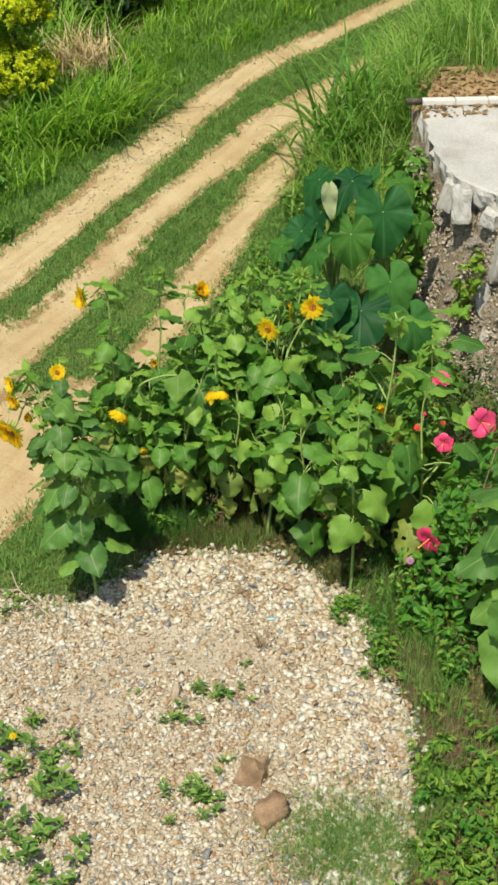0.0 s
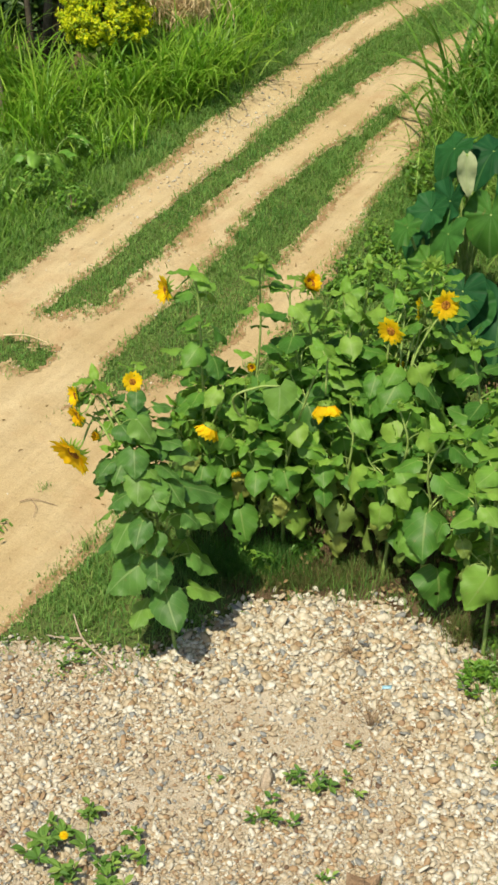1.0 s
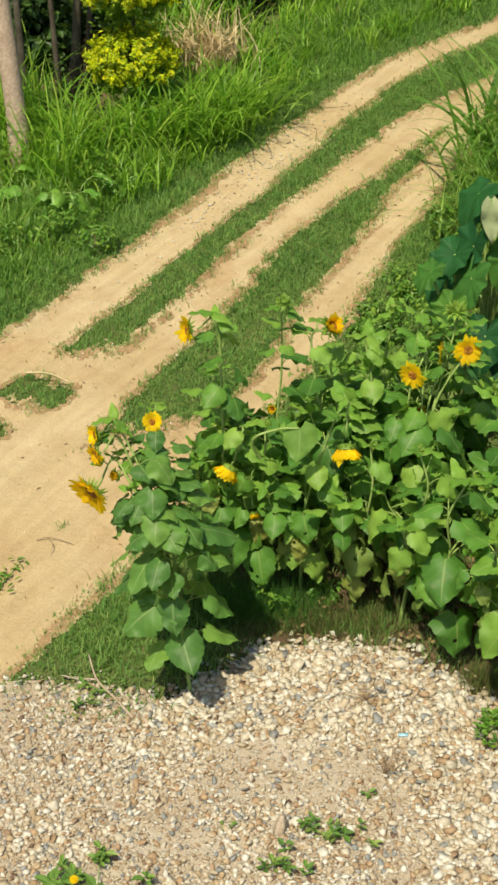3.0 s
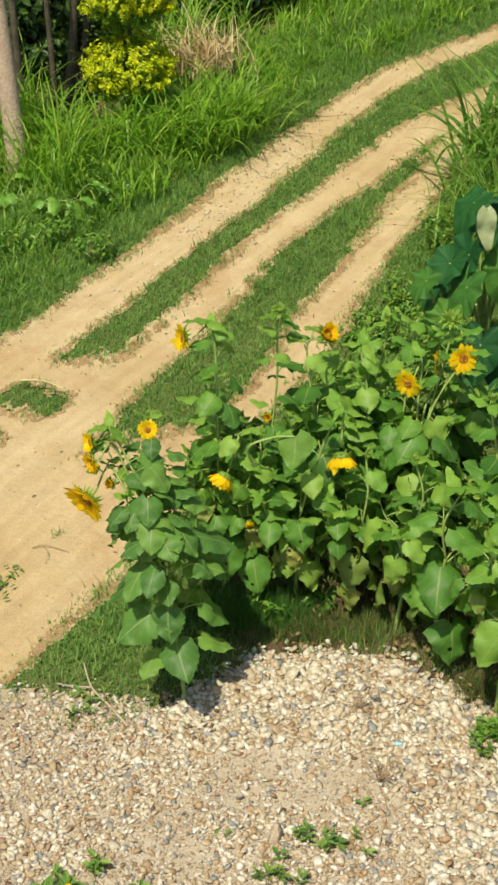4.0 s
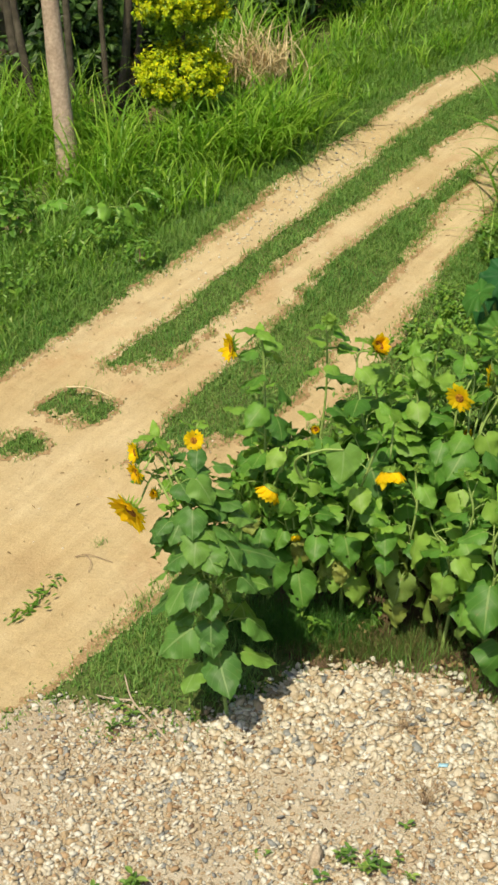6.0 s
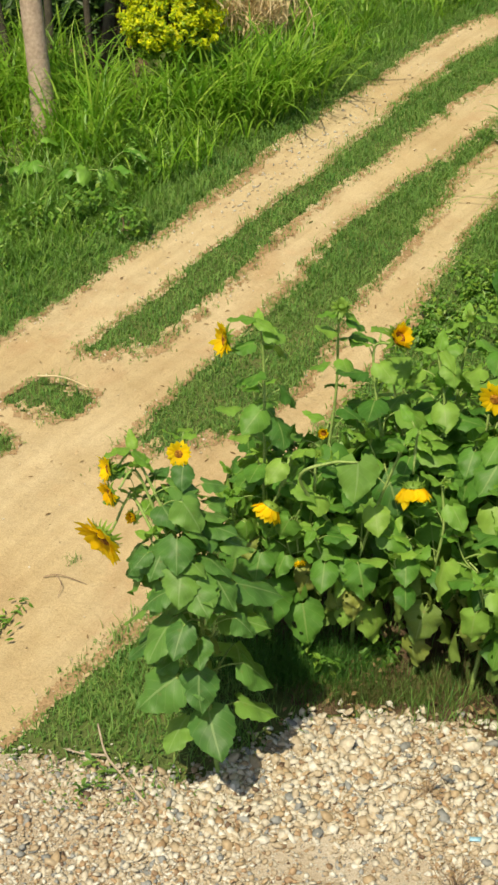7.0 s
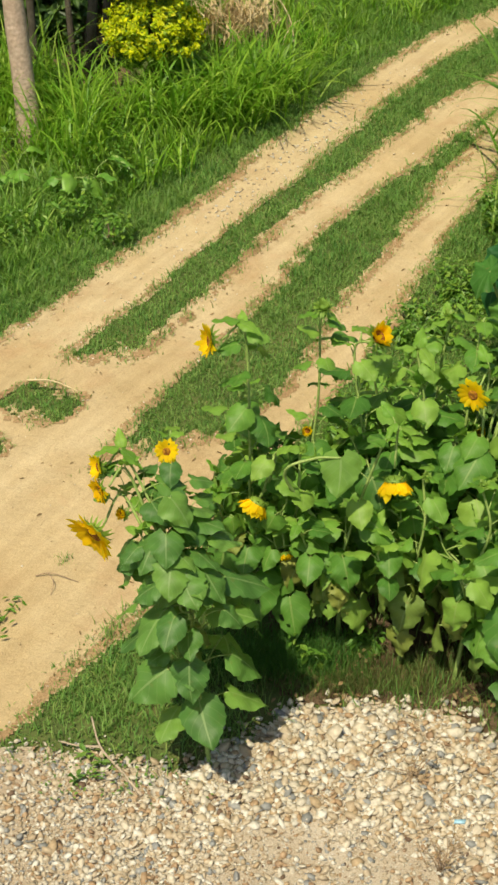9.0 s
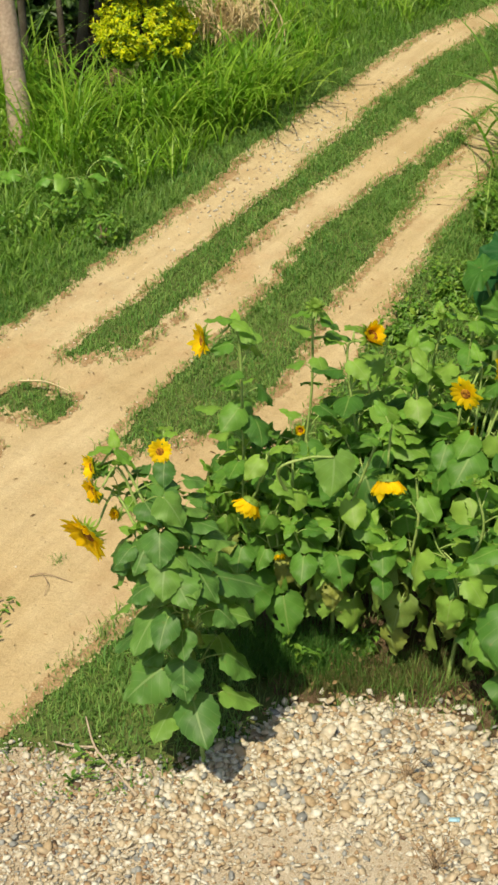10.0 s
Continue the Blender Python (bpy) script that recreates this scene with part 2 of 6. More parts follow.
HIBLEAF = leafy("hibiscus_leaf", [(0.040, 0.14, 0.020), (0.065, 0.20, 0.025), (0.12, 0.30, 0.035)], 0.5, 0.3, per="island", gloss=0.25)
FOREST = leafy("forest_leaf", [(0.020, 0.050, 0.012), (0.032, 0.080, 0.018), (0.050, 0.115, 0.022), (0.09, 0.17, 0.03)], 0.5, 0.25, per="island")
GOLD = leafy("golden_leaf", [(0.22, 0.41, 0.010), (0.48, 0.61, 0.010), (0.65, 0.71, 0.010), (0.78, 0.76, 0.012)], 0.45, 0.35, per="island", tint=(0.65, 0.6, 0.02))
GOLDIN = leafy("green_inner_leaf", [(0.10, 0.22, 0.015), (0.22, 0.36, 0.02)], 0.5, 0.3, per="island")
DEAD = leafy("dead_leaf", [(0.20, 0.135, 0.065), (0.29, 0.205, 0.10), (0.15, 0.09, 0.042)], 0.8, 0.1, per="island", tint=(0.4, 0.25, 0.1))
PINK = leafy("pink_petal", [(0.82, 0.055, 0.19), (0.87, 0.09, 0.25)], 0.5, 0.3, tint=(0.9, 0.08, 0.2))
RED = leafy("red_petal", [(0.75, 0.06, 0.05), (0.80, 0.09, 0.07)], 0.5, 0.3, tint=(0.9, 0.1, 0.05))
LILAC = leafy("lilac_petal", [(0.50, 0.25, 0.45), (0.55, 0.3, 0.5)], 0.5, 0.3, tint=(0.6, 0.3, 0.5))
STAMEN = earthy("stamen", [(0.75, 0.25, 0.05), (0.80, 0.35, 0.08)], 40.0, 0.7)
BARK = earthy("pale_bark", [(0.36, 0.265, 0.20), (0.46, 0.35, 0.27), (0.53, 0.42, 0.33)], 6.0, 0.9, fine=40.0, bump_scale=22.0, bump_strength=0.8, distance=0.02)
DARKBARK = earthy("dark_bark", [(0.050, 0.043, 0.032), (0.085, 0.072, 0.054), (0.14, 0.122, 0.095)], 5.0, 0.95, bump_scale=18.0, bump_strength=0.9, distance=0.02)
PALETWIG = earthy("pale_twig_bark", [(0.36, 0.29, 0.21), (0.46, 0.38, 0.29)], 30.0, 0.9)
TWIG = earthy("twig_bark", [(0.26, 0.18, 0.11), (0.36, 0.27, 0.18)], 30.0, 0.9)
ROCK = earthy("brown_rock", [(0.17, 0.105, 0.062), (0.29, 0.195, 0.12), (0.38, 0.275, 0.175)], 7.0, 0.9, bump_scale=30.0, bump_strength=0.8, distance=0.02)
CONCRETE = earthy("weathered_concrete", [(0.27, 0.255, 0.225), (0.41, 0.405, 0.385), (0.48, 0.475, 0.46), (0.36, 0.335, 0.285)], 1.1, 0.85, fine=90.0, bump_scale=30.0, bump_strength=0.35, distance=0.015)
RUBBLE = earthy("rubble_face", [(0.22, 0.165, 0.11), (0.34, 0.275, 0.205), (0.45, 0.39, 0.31), (0.28, 0.215, 0.15)], 5.0, 0.95, fine=70.0, bump_scale=26.0, bump_strength=1.0, distance=0.05)
STONE = earthy("wall_stone", [(0.28, 0.25, 0.21), (0.40, 0.37, 0.32), (0.50, 0.46, 0.40)], 6.0, 0.9, fine=60.0, bump_scale=30.0, bump_strength=0.9, distance=0.02)
TILE = earthy("white_tile", [(0.60, 0.58, 0.55), (0.70, 0.69, 0.66)], 4.0, 0.5, bump_strength=0.1)
EARTH = earthy("red_earth", [(0.27, 0.170, 0.085), (0.34, 0.230, 0.120), (0.40, 0.285, 0.160)], 5.0, fine=90.0, bump_scale=50.0, bump_strength=0.8, distance=0.02)
LITTER = earthy("leaf_litter", [(0.075, 0.052, 0.032), (0.15, 0.10, 0.06), (0.24, 0.17, 0.105)], 9.0, 0.95, fine=90.0, bump_scale=60.0, bump_strength=1.0, distance=0.03)
BLUE = earthy("blue_plastic", [(0.28, 0.50, 0.64), (0.34, 0.57, 0.70)], 10.0, 0.35, bump_strength=0.1)


# ---- mesh helpers ----
def mesh_of(name, verts, faces, mats, smooth=True, uv=None, index=None):
    me = bpy.data.meshes.new(name)
    verts = np.asarray(verts, dtype=np.float32)
    me.from_pydata(verts.tolist() if len(verts) < 4000 else verts, [], faces if isinstance(faces, list) else faces.tolist())
    for m in mats if isinstance(mats, (list, tuple)) else [mats]:
        me.materials.append(m)
    me.polygons.foreach_set("use_smooth", np.full(len(me.polygons), smooth))
    if index is not None:
        me.polygons.foreach_set("material_index", np.asarray(index, dtype=np.int32))
    if uv is not None:
        lay = me.uv_layers.new(name="UVMap")
        ids = np.empty(len(me.loops), dtype=np.int32)
        me.loops.foreach_get("vertex_index", ids)
        lay.data.foreach_set("uv", np.asarray(uv, dtype=np.float32)[ids].ravel())
    me.update()
    return me


def thing(name, place, label, category, group="", kind=""):
    e = new(name)
    e.location = place
    e.empty_display_size = 0.1
    return tagged(e, label, category, group, kind)


def part(name, me, parent, m=None, label=""):
    o = new(name, me)
    o.parent = parent
    if m is not None:
        o.matrix_basis = m
    if label:
        tagged(o, label)
    return o


class Build:
    """Collects verts and faces of one mesh."""

    def __init__(self):
        self.v, self.f, self.uv, self.mi, self.n = [], [], [], [], 0

    def add(self, v, f, mi=0, uv=None):
        v = np.asarray(v, dtype=float).reshape(-1, 3)
        self.f += [tuple(int(i) + self.n for i in q) for q in f]
        self.mi += [mi] * len(f)
        self.v.append(v)
        self.uv.append(np.zeros((len(v), 2)) + 9 if uv is None else np.asarray(uv))
        self.n += len(v)
        return self

    def mesh(self, name, mats, smooth=True):
        return mesh_of(name, np.concatenate(self.v), self.f, mats, smooth, np.concatenate(self.uv), self.mi)


def tube(points, radii, sides=6, cap=True):
    P = np.asarray(points, dtype=float)
    r = np.broadcast_to(np.asarray(radii, dtype=float), (len(P),))
    T = np.gradient(P, axis=0)
    T /= np.linalg.norm(T, axis=1, keepdims=True) + 1e-9
    up = np.array([0.31, 0.17, 0.93]) if abs(T[0][2]) < 0.8 else np.array([0.95, 0.2, 0.1])
    A = np.cross(T, up)
    A /= np.linalg.norm(A, axis=1, keepdims=True) + 1e-9
    B = np.cross(T, A)
    ang = np.arange(sides) / sides * 2 * np.pi
    v = P[:, None] + r[:, None, None] * (np.cos(ang)[None, :, None] * A[:, None] + np.sin(ang)[None, :, None] * B[:, None])
    f = []
    for i in range(len(P) - 1):
        for j in range(sides):
            k = (j + 1) % sides
            f.append((i * sides + j, i * sides + k, (i + 1) * sides + k, (i + 1) * sides + j))
    if cap:
        f.append(tuple(range(sides - 1, -1, -1)))
        f.append(tuple((len(P) - 1) * sides + j for j in range(sides)))
    return v.reshape(-1, 3), f


def curve_points(ps, n=10):
    """A smooth line through a few points (Catmull-Rom)."""
    P = [np.asarray(p, dtype=float) for p in ps]
    P = [2 * P[0] - P[1]] + P + [2 * P[-1] - P[-2]]
    out = []
    for i in range(1, len(P) - 2):
        for t in np.linspace(0, 1, n, endpoint=i == len(P) - 3):
            a, b, c, d = P[i - 1:i + 3]
            out.append(0.5 * (2 * b + (c - a) * t + (2 * a - 5 * b + 4 * c - d) * t * t + (3 * b - a - 3 * c + d) * t ** 3))
    return np.array(out)


def ico(levels):
    bm = bmesh.new()
    bmesh.ops.create_icosphere(bm, subdivisions=levels, radius=1.0)
    v = np.array([x.co[:] for x in bm.verts])
    f = np.array([[x.index for x in q.verts] for q in bm.faces])
    bm.free()
    return v, f


def turns(n, gen):
    q = gen.normal(size=(n, 4))
    q /= np.linalg.norm(q, axis=1, keepdims=True)
    w, x, y, z = q.T
    return np.stack([1 - 2 * (y * y + z * z), 2 * (x * y - z * w), 2 * (x * z + y * w), 2 * (x * y + z * w), 1 - 2 * (x * x + z * z), 2 * (y * z - x * w),
                     2 * (x * z - y * w), 2 * (y * z + x * w), 1 - 2 * (x * x + y * y)], 1).reshape(-1, 3, 3)


def blades(base, height, width, bend, segs, gen, azim=None):
    """Grass: arching ribbons. base (n, 3); height, width, bend (n,)."""
    n = len(base)
    az = gen.uniform(0, 2 * np.pi, n) if azim is None else azim
    out = np.stack([np.cos(az), np.sin(az), np.zeros(n)], 1)
    tw = az + np.pi / 2 + gen.normal(0, 0.5, n)
    side = np.stack([np.cos(tw), np.sin(tw), np.zeros(n)], 1)
    V = []
    for s in range(segs + 1):
        t = s / segs
        a = bend * t
        # arc of total angle 'bend' from the upright
        rise = np.where(bend > 1e-3, np.sin(a) / np.maximum(bend, 1e-3), t)
        run = np.where(bend > 1e-3, (1 - np.cos(a)) / np.maximum(bend, 1e-3), 0)
        c = base + height[:, None] * (run[:, None] * out + rise[:, None] * np.array([0, 0, 1.0]))
        w = width * (1 - t ** 1.6) * (0.65 + 0.7 * min(t * 3, 1) * 0.5)
        if s < segs:
            V += [c - side * w[:, None] / 2, c + side * w[:, None] / 2]
        else:
            V += [c]
    V = np.stack(V, 1)
    k = 2 * segs + 1
    off = np.arange(n)[:, None] * k
    F = []
    for s in range(segs - 1):
        F += [off + np.array([[2 * s, 2 * s + 1, 2 * s + 3]]), off + np.array([[2 * s, 2 * s + 3, 2 * s + 2]])]
    F += [off + np.array([[2 * segs - 2, 2 * segs - 1, 2 * segs]])]
    return V.reshape(-1, 3), np.stack(F, 1).reshape(-1, 3)


def arching(base, length, width, start, bend, segs, gen, azim=None, late=1.8):
    """Grass blades that rise straight, leaning by start, and bend over towards their tips by bend (radians)."""
    n = len(base)
    az = gen.uniform(0, 2 * np.pi, n) if azim is None else azim
    out = np.stack([np.cos(az), np.sin(az), np.zeros(n)], 1)
    tw = az + np.pi / 2 + gen.normal(0, 0.35, n)
    side = np.stack([np.cos(tw), np.sin(tw), np.zeros(n)], 1)
    c, V = base.copy(), []
    for s in range(segs + 1):
        t = s / segs
        if s:
            a = start + bend * (t - 0.5 / segs) ** late
            c = c + (length / segs)[:, None] * (np.sin(a)[:, None] * out + np.cos(a)[:, None] * np.array([0, 0, 1.0]))
        w = width * (1 - t ** 2.2) * (0.55 + 0.45 * min(t * 4, 1))
        V += [c - side * w[:, None] / 2, c + side * w[:, None] / 2] if s < segs else [c]
    V = np.stack(V, 1)
    off = np.arange(n)[:, None] * (2 * segs + 1)
    F = []
    for s in range(segs - 1):
        F += [off + np.array([[2 * s, 2 * s + 1, 2 * s + 3]]), off + np.array([[2 * s, 2 * s + 3, 2 * s + 2]])]
    F += [off + np.array([[2 * segs - 2, 2 * segs - 1, 2 * segs]])]
    return V.reshape(-1, 3), np.stack(F, 1).reshape(-1, 3)


def leaf_cloud(centre, normal, size, gen, ratio=0.55, fold=0.25, along=None):
    """Many small folded leaves. centre, normal (n, 3); size (n,); along: the way each one points."""
    n = len(centre)
    N = normal / (np.linalg.norm(normal, axis=1, keepdims=True) + 1e-9)
    a = np.cross(N, gen.normal(size=(n, 3))) if along is None else along - N * (along * N).sum(1, keepdims=True)
    a /= np.linalg.norm(a, axis=1, keepdims=True) + 1e-9
    b = np.cross(N, a)
    s = size[:, None]
    V = np.stack([centre - a * s * 0.5, centre - a * s * 0.1 + b * s * ratio * 0.5 + N * s * fold * 0.3, centre + a * s * 0.2 + b * s * ratio * 0.42 + N * s * fold * 0.3,
                  centre + a * s * 0.5 - N * s * 0.1, centre + a * s * 0.2 - b * s * ratio * 0.42 + N * s * fold * 0.3, centre - a * s * 0.1 - b * s * ratio * 0.5 + N * s * fold * 0.3], 1)
    off = np.arange(n)[:, None] * 6
    F = [off + np.array([[0, 3, 2]]), off + np.array([[0, 2, 1]]), off + np.array([[0, 5, 4]]), off + np.array([[0, 4, 3]])]
    return V.reshape(-1, 3), np.stack(F, 1).reshape(-1, 3)


# ---- the lie of the land ----
def line(*pairs):
    ys, xs = [p[0] for p in pairs], [p[1] for p in pairs]
    return lambda y: np.interp(y, ys, xs)


track_left = line((3, -9.0), (7, -5.0), (10.0, -2.12), (11.07, -1.39), (12.37, -0.54), (13.16, -0.12), (14.04, 0.48), (15.14, 1.22), (16.05, 2.07), (16.83, 2.89), (17.6, 3.72), (21, 7.6))
strip_left = line((9.9, -1.62), (10.36, -1.32), (10.96, -0.93), (11.85, -0.43), (12.64, 0.09), (13.74, 0.72), (14.67, 1.31), (15.7, 2.14), (16.6, 3.05), (17.4, 3.95), (21, 8.0))
strip_right = line((9.9, -1.12), (10.21, -0.92), (10.97, -0.48), (11.91, 0.0), (12.86, 0.64), (13.87, 1.31), (14.69, 2.04), (15.5, 2.85), (16.4, 3.8), (21, 8.8))
second_left = line((8.9, -1.12), (9.47, -0.94), (10.26, -0.5), (11.15, -0.04), (11.96, 0.38), (12.71, 0.94), (13.42, 1.49), (14.13, 1.98))
second_right = line((8.9, -0.62), (9.3, -0.32), (9.77, 0.02), (10.75, 0.4), (11.52, 0.79), (12.27, 1.11), (12.93, 1.45), (13.43, 1.68), (14.13, 1.98))
track_right = line((3, -5.0), (6.2, -2.2), (6.66, -1.57), (6.98, -1.3), (7.44, -1.02), (7.81, -0.77), (9.2, 0.0), (10.76, 0.8), (11.62, 1.16), (12.48, 1.56), (13.1, 1.86), (14.93, 2.65), (16.5, 4.1), (21, 9.0))
BED = np.array([(-6.0, 6.2), (-2.2, 6.45), (-1.57, 6.66), (-1.28, 6.84), (-0.88, 6.71), (-0.46, 6.63), (-0.09, 6.92), (0.14, 7.06), (0.47, 7.13), (0.79, 7.07), (1.04, 6.88), (1.26, 6.69), (1.46, 6.37),
                (1.38, 5.9), (1.58, 5.34), (1.51, 4.74), (1.31, 4.2), (1.1, 3.4), (1.25, 2.4), (1.6, 1.4), (1.5, 0.2), (0.9, -1.2), (-1.0, -2.0), (-3.5, -1.7), (-5.2, -0.3), (-6.0, 2.0), (-6.3, 4.2)])


def wobble(x, y, k=1.0):
    return (np.sin(2.3 * k * x + 1.1) * np.cos(1.9 * k * y + 0.4) + 0.6 * np.sin(5.1 * k * x - 3.7 * k * y) + 0.4 * np.sin(9.7 * k * x + 8.3 * k * y + 2.0) + 0.3 * np.sin(17.0 * k * x - 14.0 * k * y)) / 2.3


def inside(poly, x, y):
    x, y = np.asarray(x, dtype=float), np.asarray(y, dtype=float)
    ok = np.zeros(x.shape, dtype=bool)
    for (ax, ay), (bx, by) in zip(poly, np.roll(poly, -1, axis=0)):
        cross = ((ay > y) != (by > y)) & (x < (bx - ax) * (y - ay) / ((by - ay) or 1e-9) + ax)
        ok ^= cross
    return ok


def in_bed(x, y):
    j = 0.05 * wobble(x, y, 3.0) + 0.12 * wobble(x, y, 4.3) * np.clip(-np.asarray(x) - 0.45, 0, 1)
    return inside(BED, x + j, y + j)


def in_road(x, y, grow=0.0):
    """Bare earth of the track: between its two edges, less the grassy strips."""
    j = 0.07 * wobble(x, y, 2.2) + 0.03 * wobble(x, y, 7.0) - grow
    road = (x > track_left(y) + j) & (x < track_right(y) - j) & (y > 5.6)
    s1 = (x > strip_left(y) - j) & (x < strip_right(y) + j) & (y > 10.14 + 1.5 * grow + 0.10 * wobble(x, y, 4.0) + 0.06 * wobble(x, y, 11.0) + 0.5 * np.abs(x - (strip_left(y) + strip_right(y)) / 2) ** 1.5)
    s2 = (x > second_left(y) - j) & (x < second_right(y) + j) & (y > 9.15 + 1.5 * grow + 0.3 * (x + 0.9) + 0.10 * wobble(x, y, 5.0)) & (y < 13.9)
    t1 = ((x + 1.51) / 0.30) ** 2 + ((y - 9.66) / 0.24) ** 2 < 0.75 + 5 * j + 0.5 * wobble(x, y, 5.0)
    t2 = ((x + 1.86) / 0.24) ** 2 + ((y - 9.2) / 0.20) ** 2 < 0.7 + 5 * j + 0.5 * wobble(x, y, 6.0)
    return road & ~s1 & ~s2 & ~t1 & ~t2


def land(x, y):
    """Height of the ground: level near the house, then a slope of 8 degrees, flat again far up."""
    x, y = np.asarray(x, dtype=float), np.asarray(y, dtype=float)
    yc = np.minimum(y, 26.0) + 3.0 * (1 - np.exp(-np.maximum(y - 26.0, 0) / 3.0))
    yc = np.maximum(yc, -20.0)
    u = yc - 7.1
    a = math.tan(radians(8.0))
    z = a * 0.5 * (u + np.sqrt(u * u + 0.81)) - a * 0.5 * (-7.1 + math.sqrt(7.1 ** 2 + 0.81))
    near = np.exp(-((x / 30.0) ** 2 + ((y - 10.0) / 30.0) ** 2))
    z = z + 0.012 * wobble(x, y, 0.8) * near
    # heap of gravel
    z = z + 0.035 * np.exp(-(((x - 0.45) / 0.7) ** 2 + ((y - 6.7) / 0.45) ** 2))
    # bank behind the wall
    s = lambda v: np.clip(v, 0, 1) ** 2 * (3 - 2 * np.clip(v, 0, 1))
    z = z + 1.0 * s((x - track_right(y) - 0.3) / 1.3) * s((y - 11.6) / 0.9) * (1 - s((y - 17) / 5)) * (1 - s((x - 12) / 10))
    # wheel ruts sink a little between the strips
    for edge_a, edge_b, d in ((track_left, strip_left, 0.03), (strip_right, second_left, 0.025), (second_right, track_right, 0.025)):
        c, w = (edge_a(y) + edge_b(y)) / 2, np.maximum(np.abs(edge_b(y) - edge_a(y)) / 2, 0.1)
        z = z - d * np.exp(-((x - c) / w) ** 4) * np.clip((y - 9.6) / 1.2, 0, 1) * np.clip((19 - y) / 2, 0, 1)
    return z


def grid_mesh(name, xs, ys, mats, keep=None, lift=0.0):
    X, Y = np.meshgrid(xs, ys)
    V = np.stack([X, Y, land(X, Y) + lift], -1).reshape(-1, 3)
    nx = len(xs)
    i, j = np.meshgrid(np.arange(nx - 1), np.arange(len(ys) - 1))
    a = (j * nx + i).ravel()
    F = np.stack([a, a + 1, a + nx + 1, a + nx], 1)
    if keep is not None:
        cx, cy = V[F, 0].mean(1), V[F, 1].mean(1)
        F = F[keep(cx, cy)]
        used = np.unique(F)
        new_id = np.zeros(len(V), dtype=int)
        new_id[used] = np.arange(len(used))
        V, F = V[used], new_id[F]
    return mesh_of(name, V, F, mats)


def spaced(a, b, fine_a, fine_b, step, n=14):
    """Fine steps between fine_a and fine_b, growing steps out to a and b."""
    mid = np.arange(fine_a, fine_b + 1e-6, step)
    g = np.geomspace(step, 1, n) if n else np.array([])
    g = (g - g[0]) / (g[-1] - g[0])
    return np.unique(np.concatenate([fine_a - g[::-1] * (fine_a - a), mid, fine_b + g * (b - fine_b)]).round(4))


ground = tagged(new("ground", grid_mesh("ground", spaced(-600, 600, -6, 7, 0.08), spaced(-600, 900, 2, 20, 0.08), SOIL)), "dark soil under grass on gently rising land", "ground", kind="structure")
road = tagged(new("road", grid_mesh("road", np.arange(-4.5, 7.0, 0.018), np.arange(5.6, 19.0, 0.018), SAND, lambda x, y: in_road(x, y, 0.06 + 0.04 * wobble(x, y, 6.0)) & ~in_bed(x, y), 0.008)),
              "sandy dirt track with wheel ruts between grassy strips", "road", kind="structure")
rim = tagged(new("track_rim", grid_mesh("track_rim", np.arange(-4.0, 5.0, 0.016), np.arange(6.6, 18.0, 0.016), EARTH,
                                       lambda x, y: in_road(x, y, 0.045) & ~in_road(x, y, -0.03 - 0.045 * wobble(x, y, 4.0)) & ~in_bed(x, y) & (wobble(x, y, 5.0) + 0.5 * wobble(x, y, 13.0) > -0.25), 0.012)),
             "reddish-brown earth along the edges of the track", "ground", kind="structure")
SOILBED = np.array([(1.15, 3.0), (1.5, 2.2), (2.3, 2.0), (3.1, 2.6), (3.5, 4.0), (3.4, 7.5), (2.9, 8.6), (1.5, 8.7), (0.1, 8.2), (-0.1, 7.5), (0.05, 7.12), (0.5, 7.16), (1.0, 6.9), (1.4, 6.4), (1.5, 5.5), (1.5, 4.7)])
soil_bed = tagged(new("soil_bed", grid_mesh("soil_bed", np.arange(-0.2, 3.6, 0.03), np.arange(1.9, 8.7, 0.03), LITTER, lambda x, y: inside(SOILBED, x + 0.06 * wobble(x, y, 3.0), y + 0.06 * wobble(y, x, 3.0)) & ~in_bed(x, y), 0.006)),
                  "dark brown soil strewn with dead leaves", "ground", kind="structure")
WOODFLOOR = np.array([(-4.5, 14.2), (-1.5, 14.1), (-1.1, 15.2), (0.0, 16.4), (1.2, 18.5), (0.5, 22.0), (-6.5, 22.0), (-6.0, 15.0)])
wood_floor = tagged(new("wood_floor", grid_mesh("wood_floor", np.arange(-6.5, 1.3, 0.06), np.arange(14.0, 22.0, 0.06), LITTER, lambda x, y: inside(WOODFLOOR, x + 0.12 * wobble(x, y, 2.0), y + 0.12 * wobble(y, x, 2.0)), 0.01)),
                    "bare brown earth and leaf litter under the trees", "ground", kind="structure")
bed = tagged(new("gravel_bed", grid_mesh("gravel_bed", np.arange(-6.5, 1.9, 0.04), np.arange(-2.2, 7.3, 0.04), GRIT, in_bed, 0.012)), "pale sandy grit under loose gravel", "ground", kind="structure")


def scatter(n, x0, x1, y0, y1, ok, gen):
    x, y = gen.uniform(x0, x1, n), gen.uniform(y0, y1, n)
    k = ok(x, y)
    return x[k], y[k]


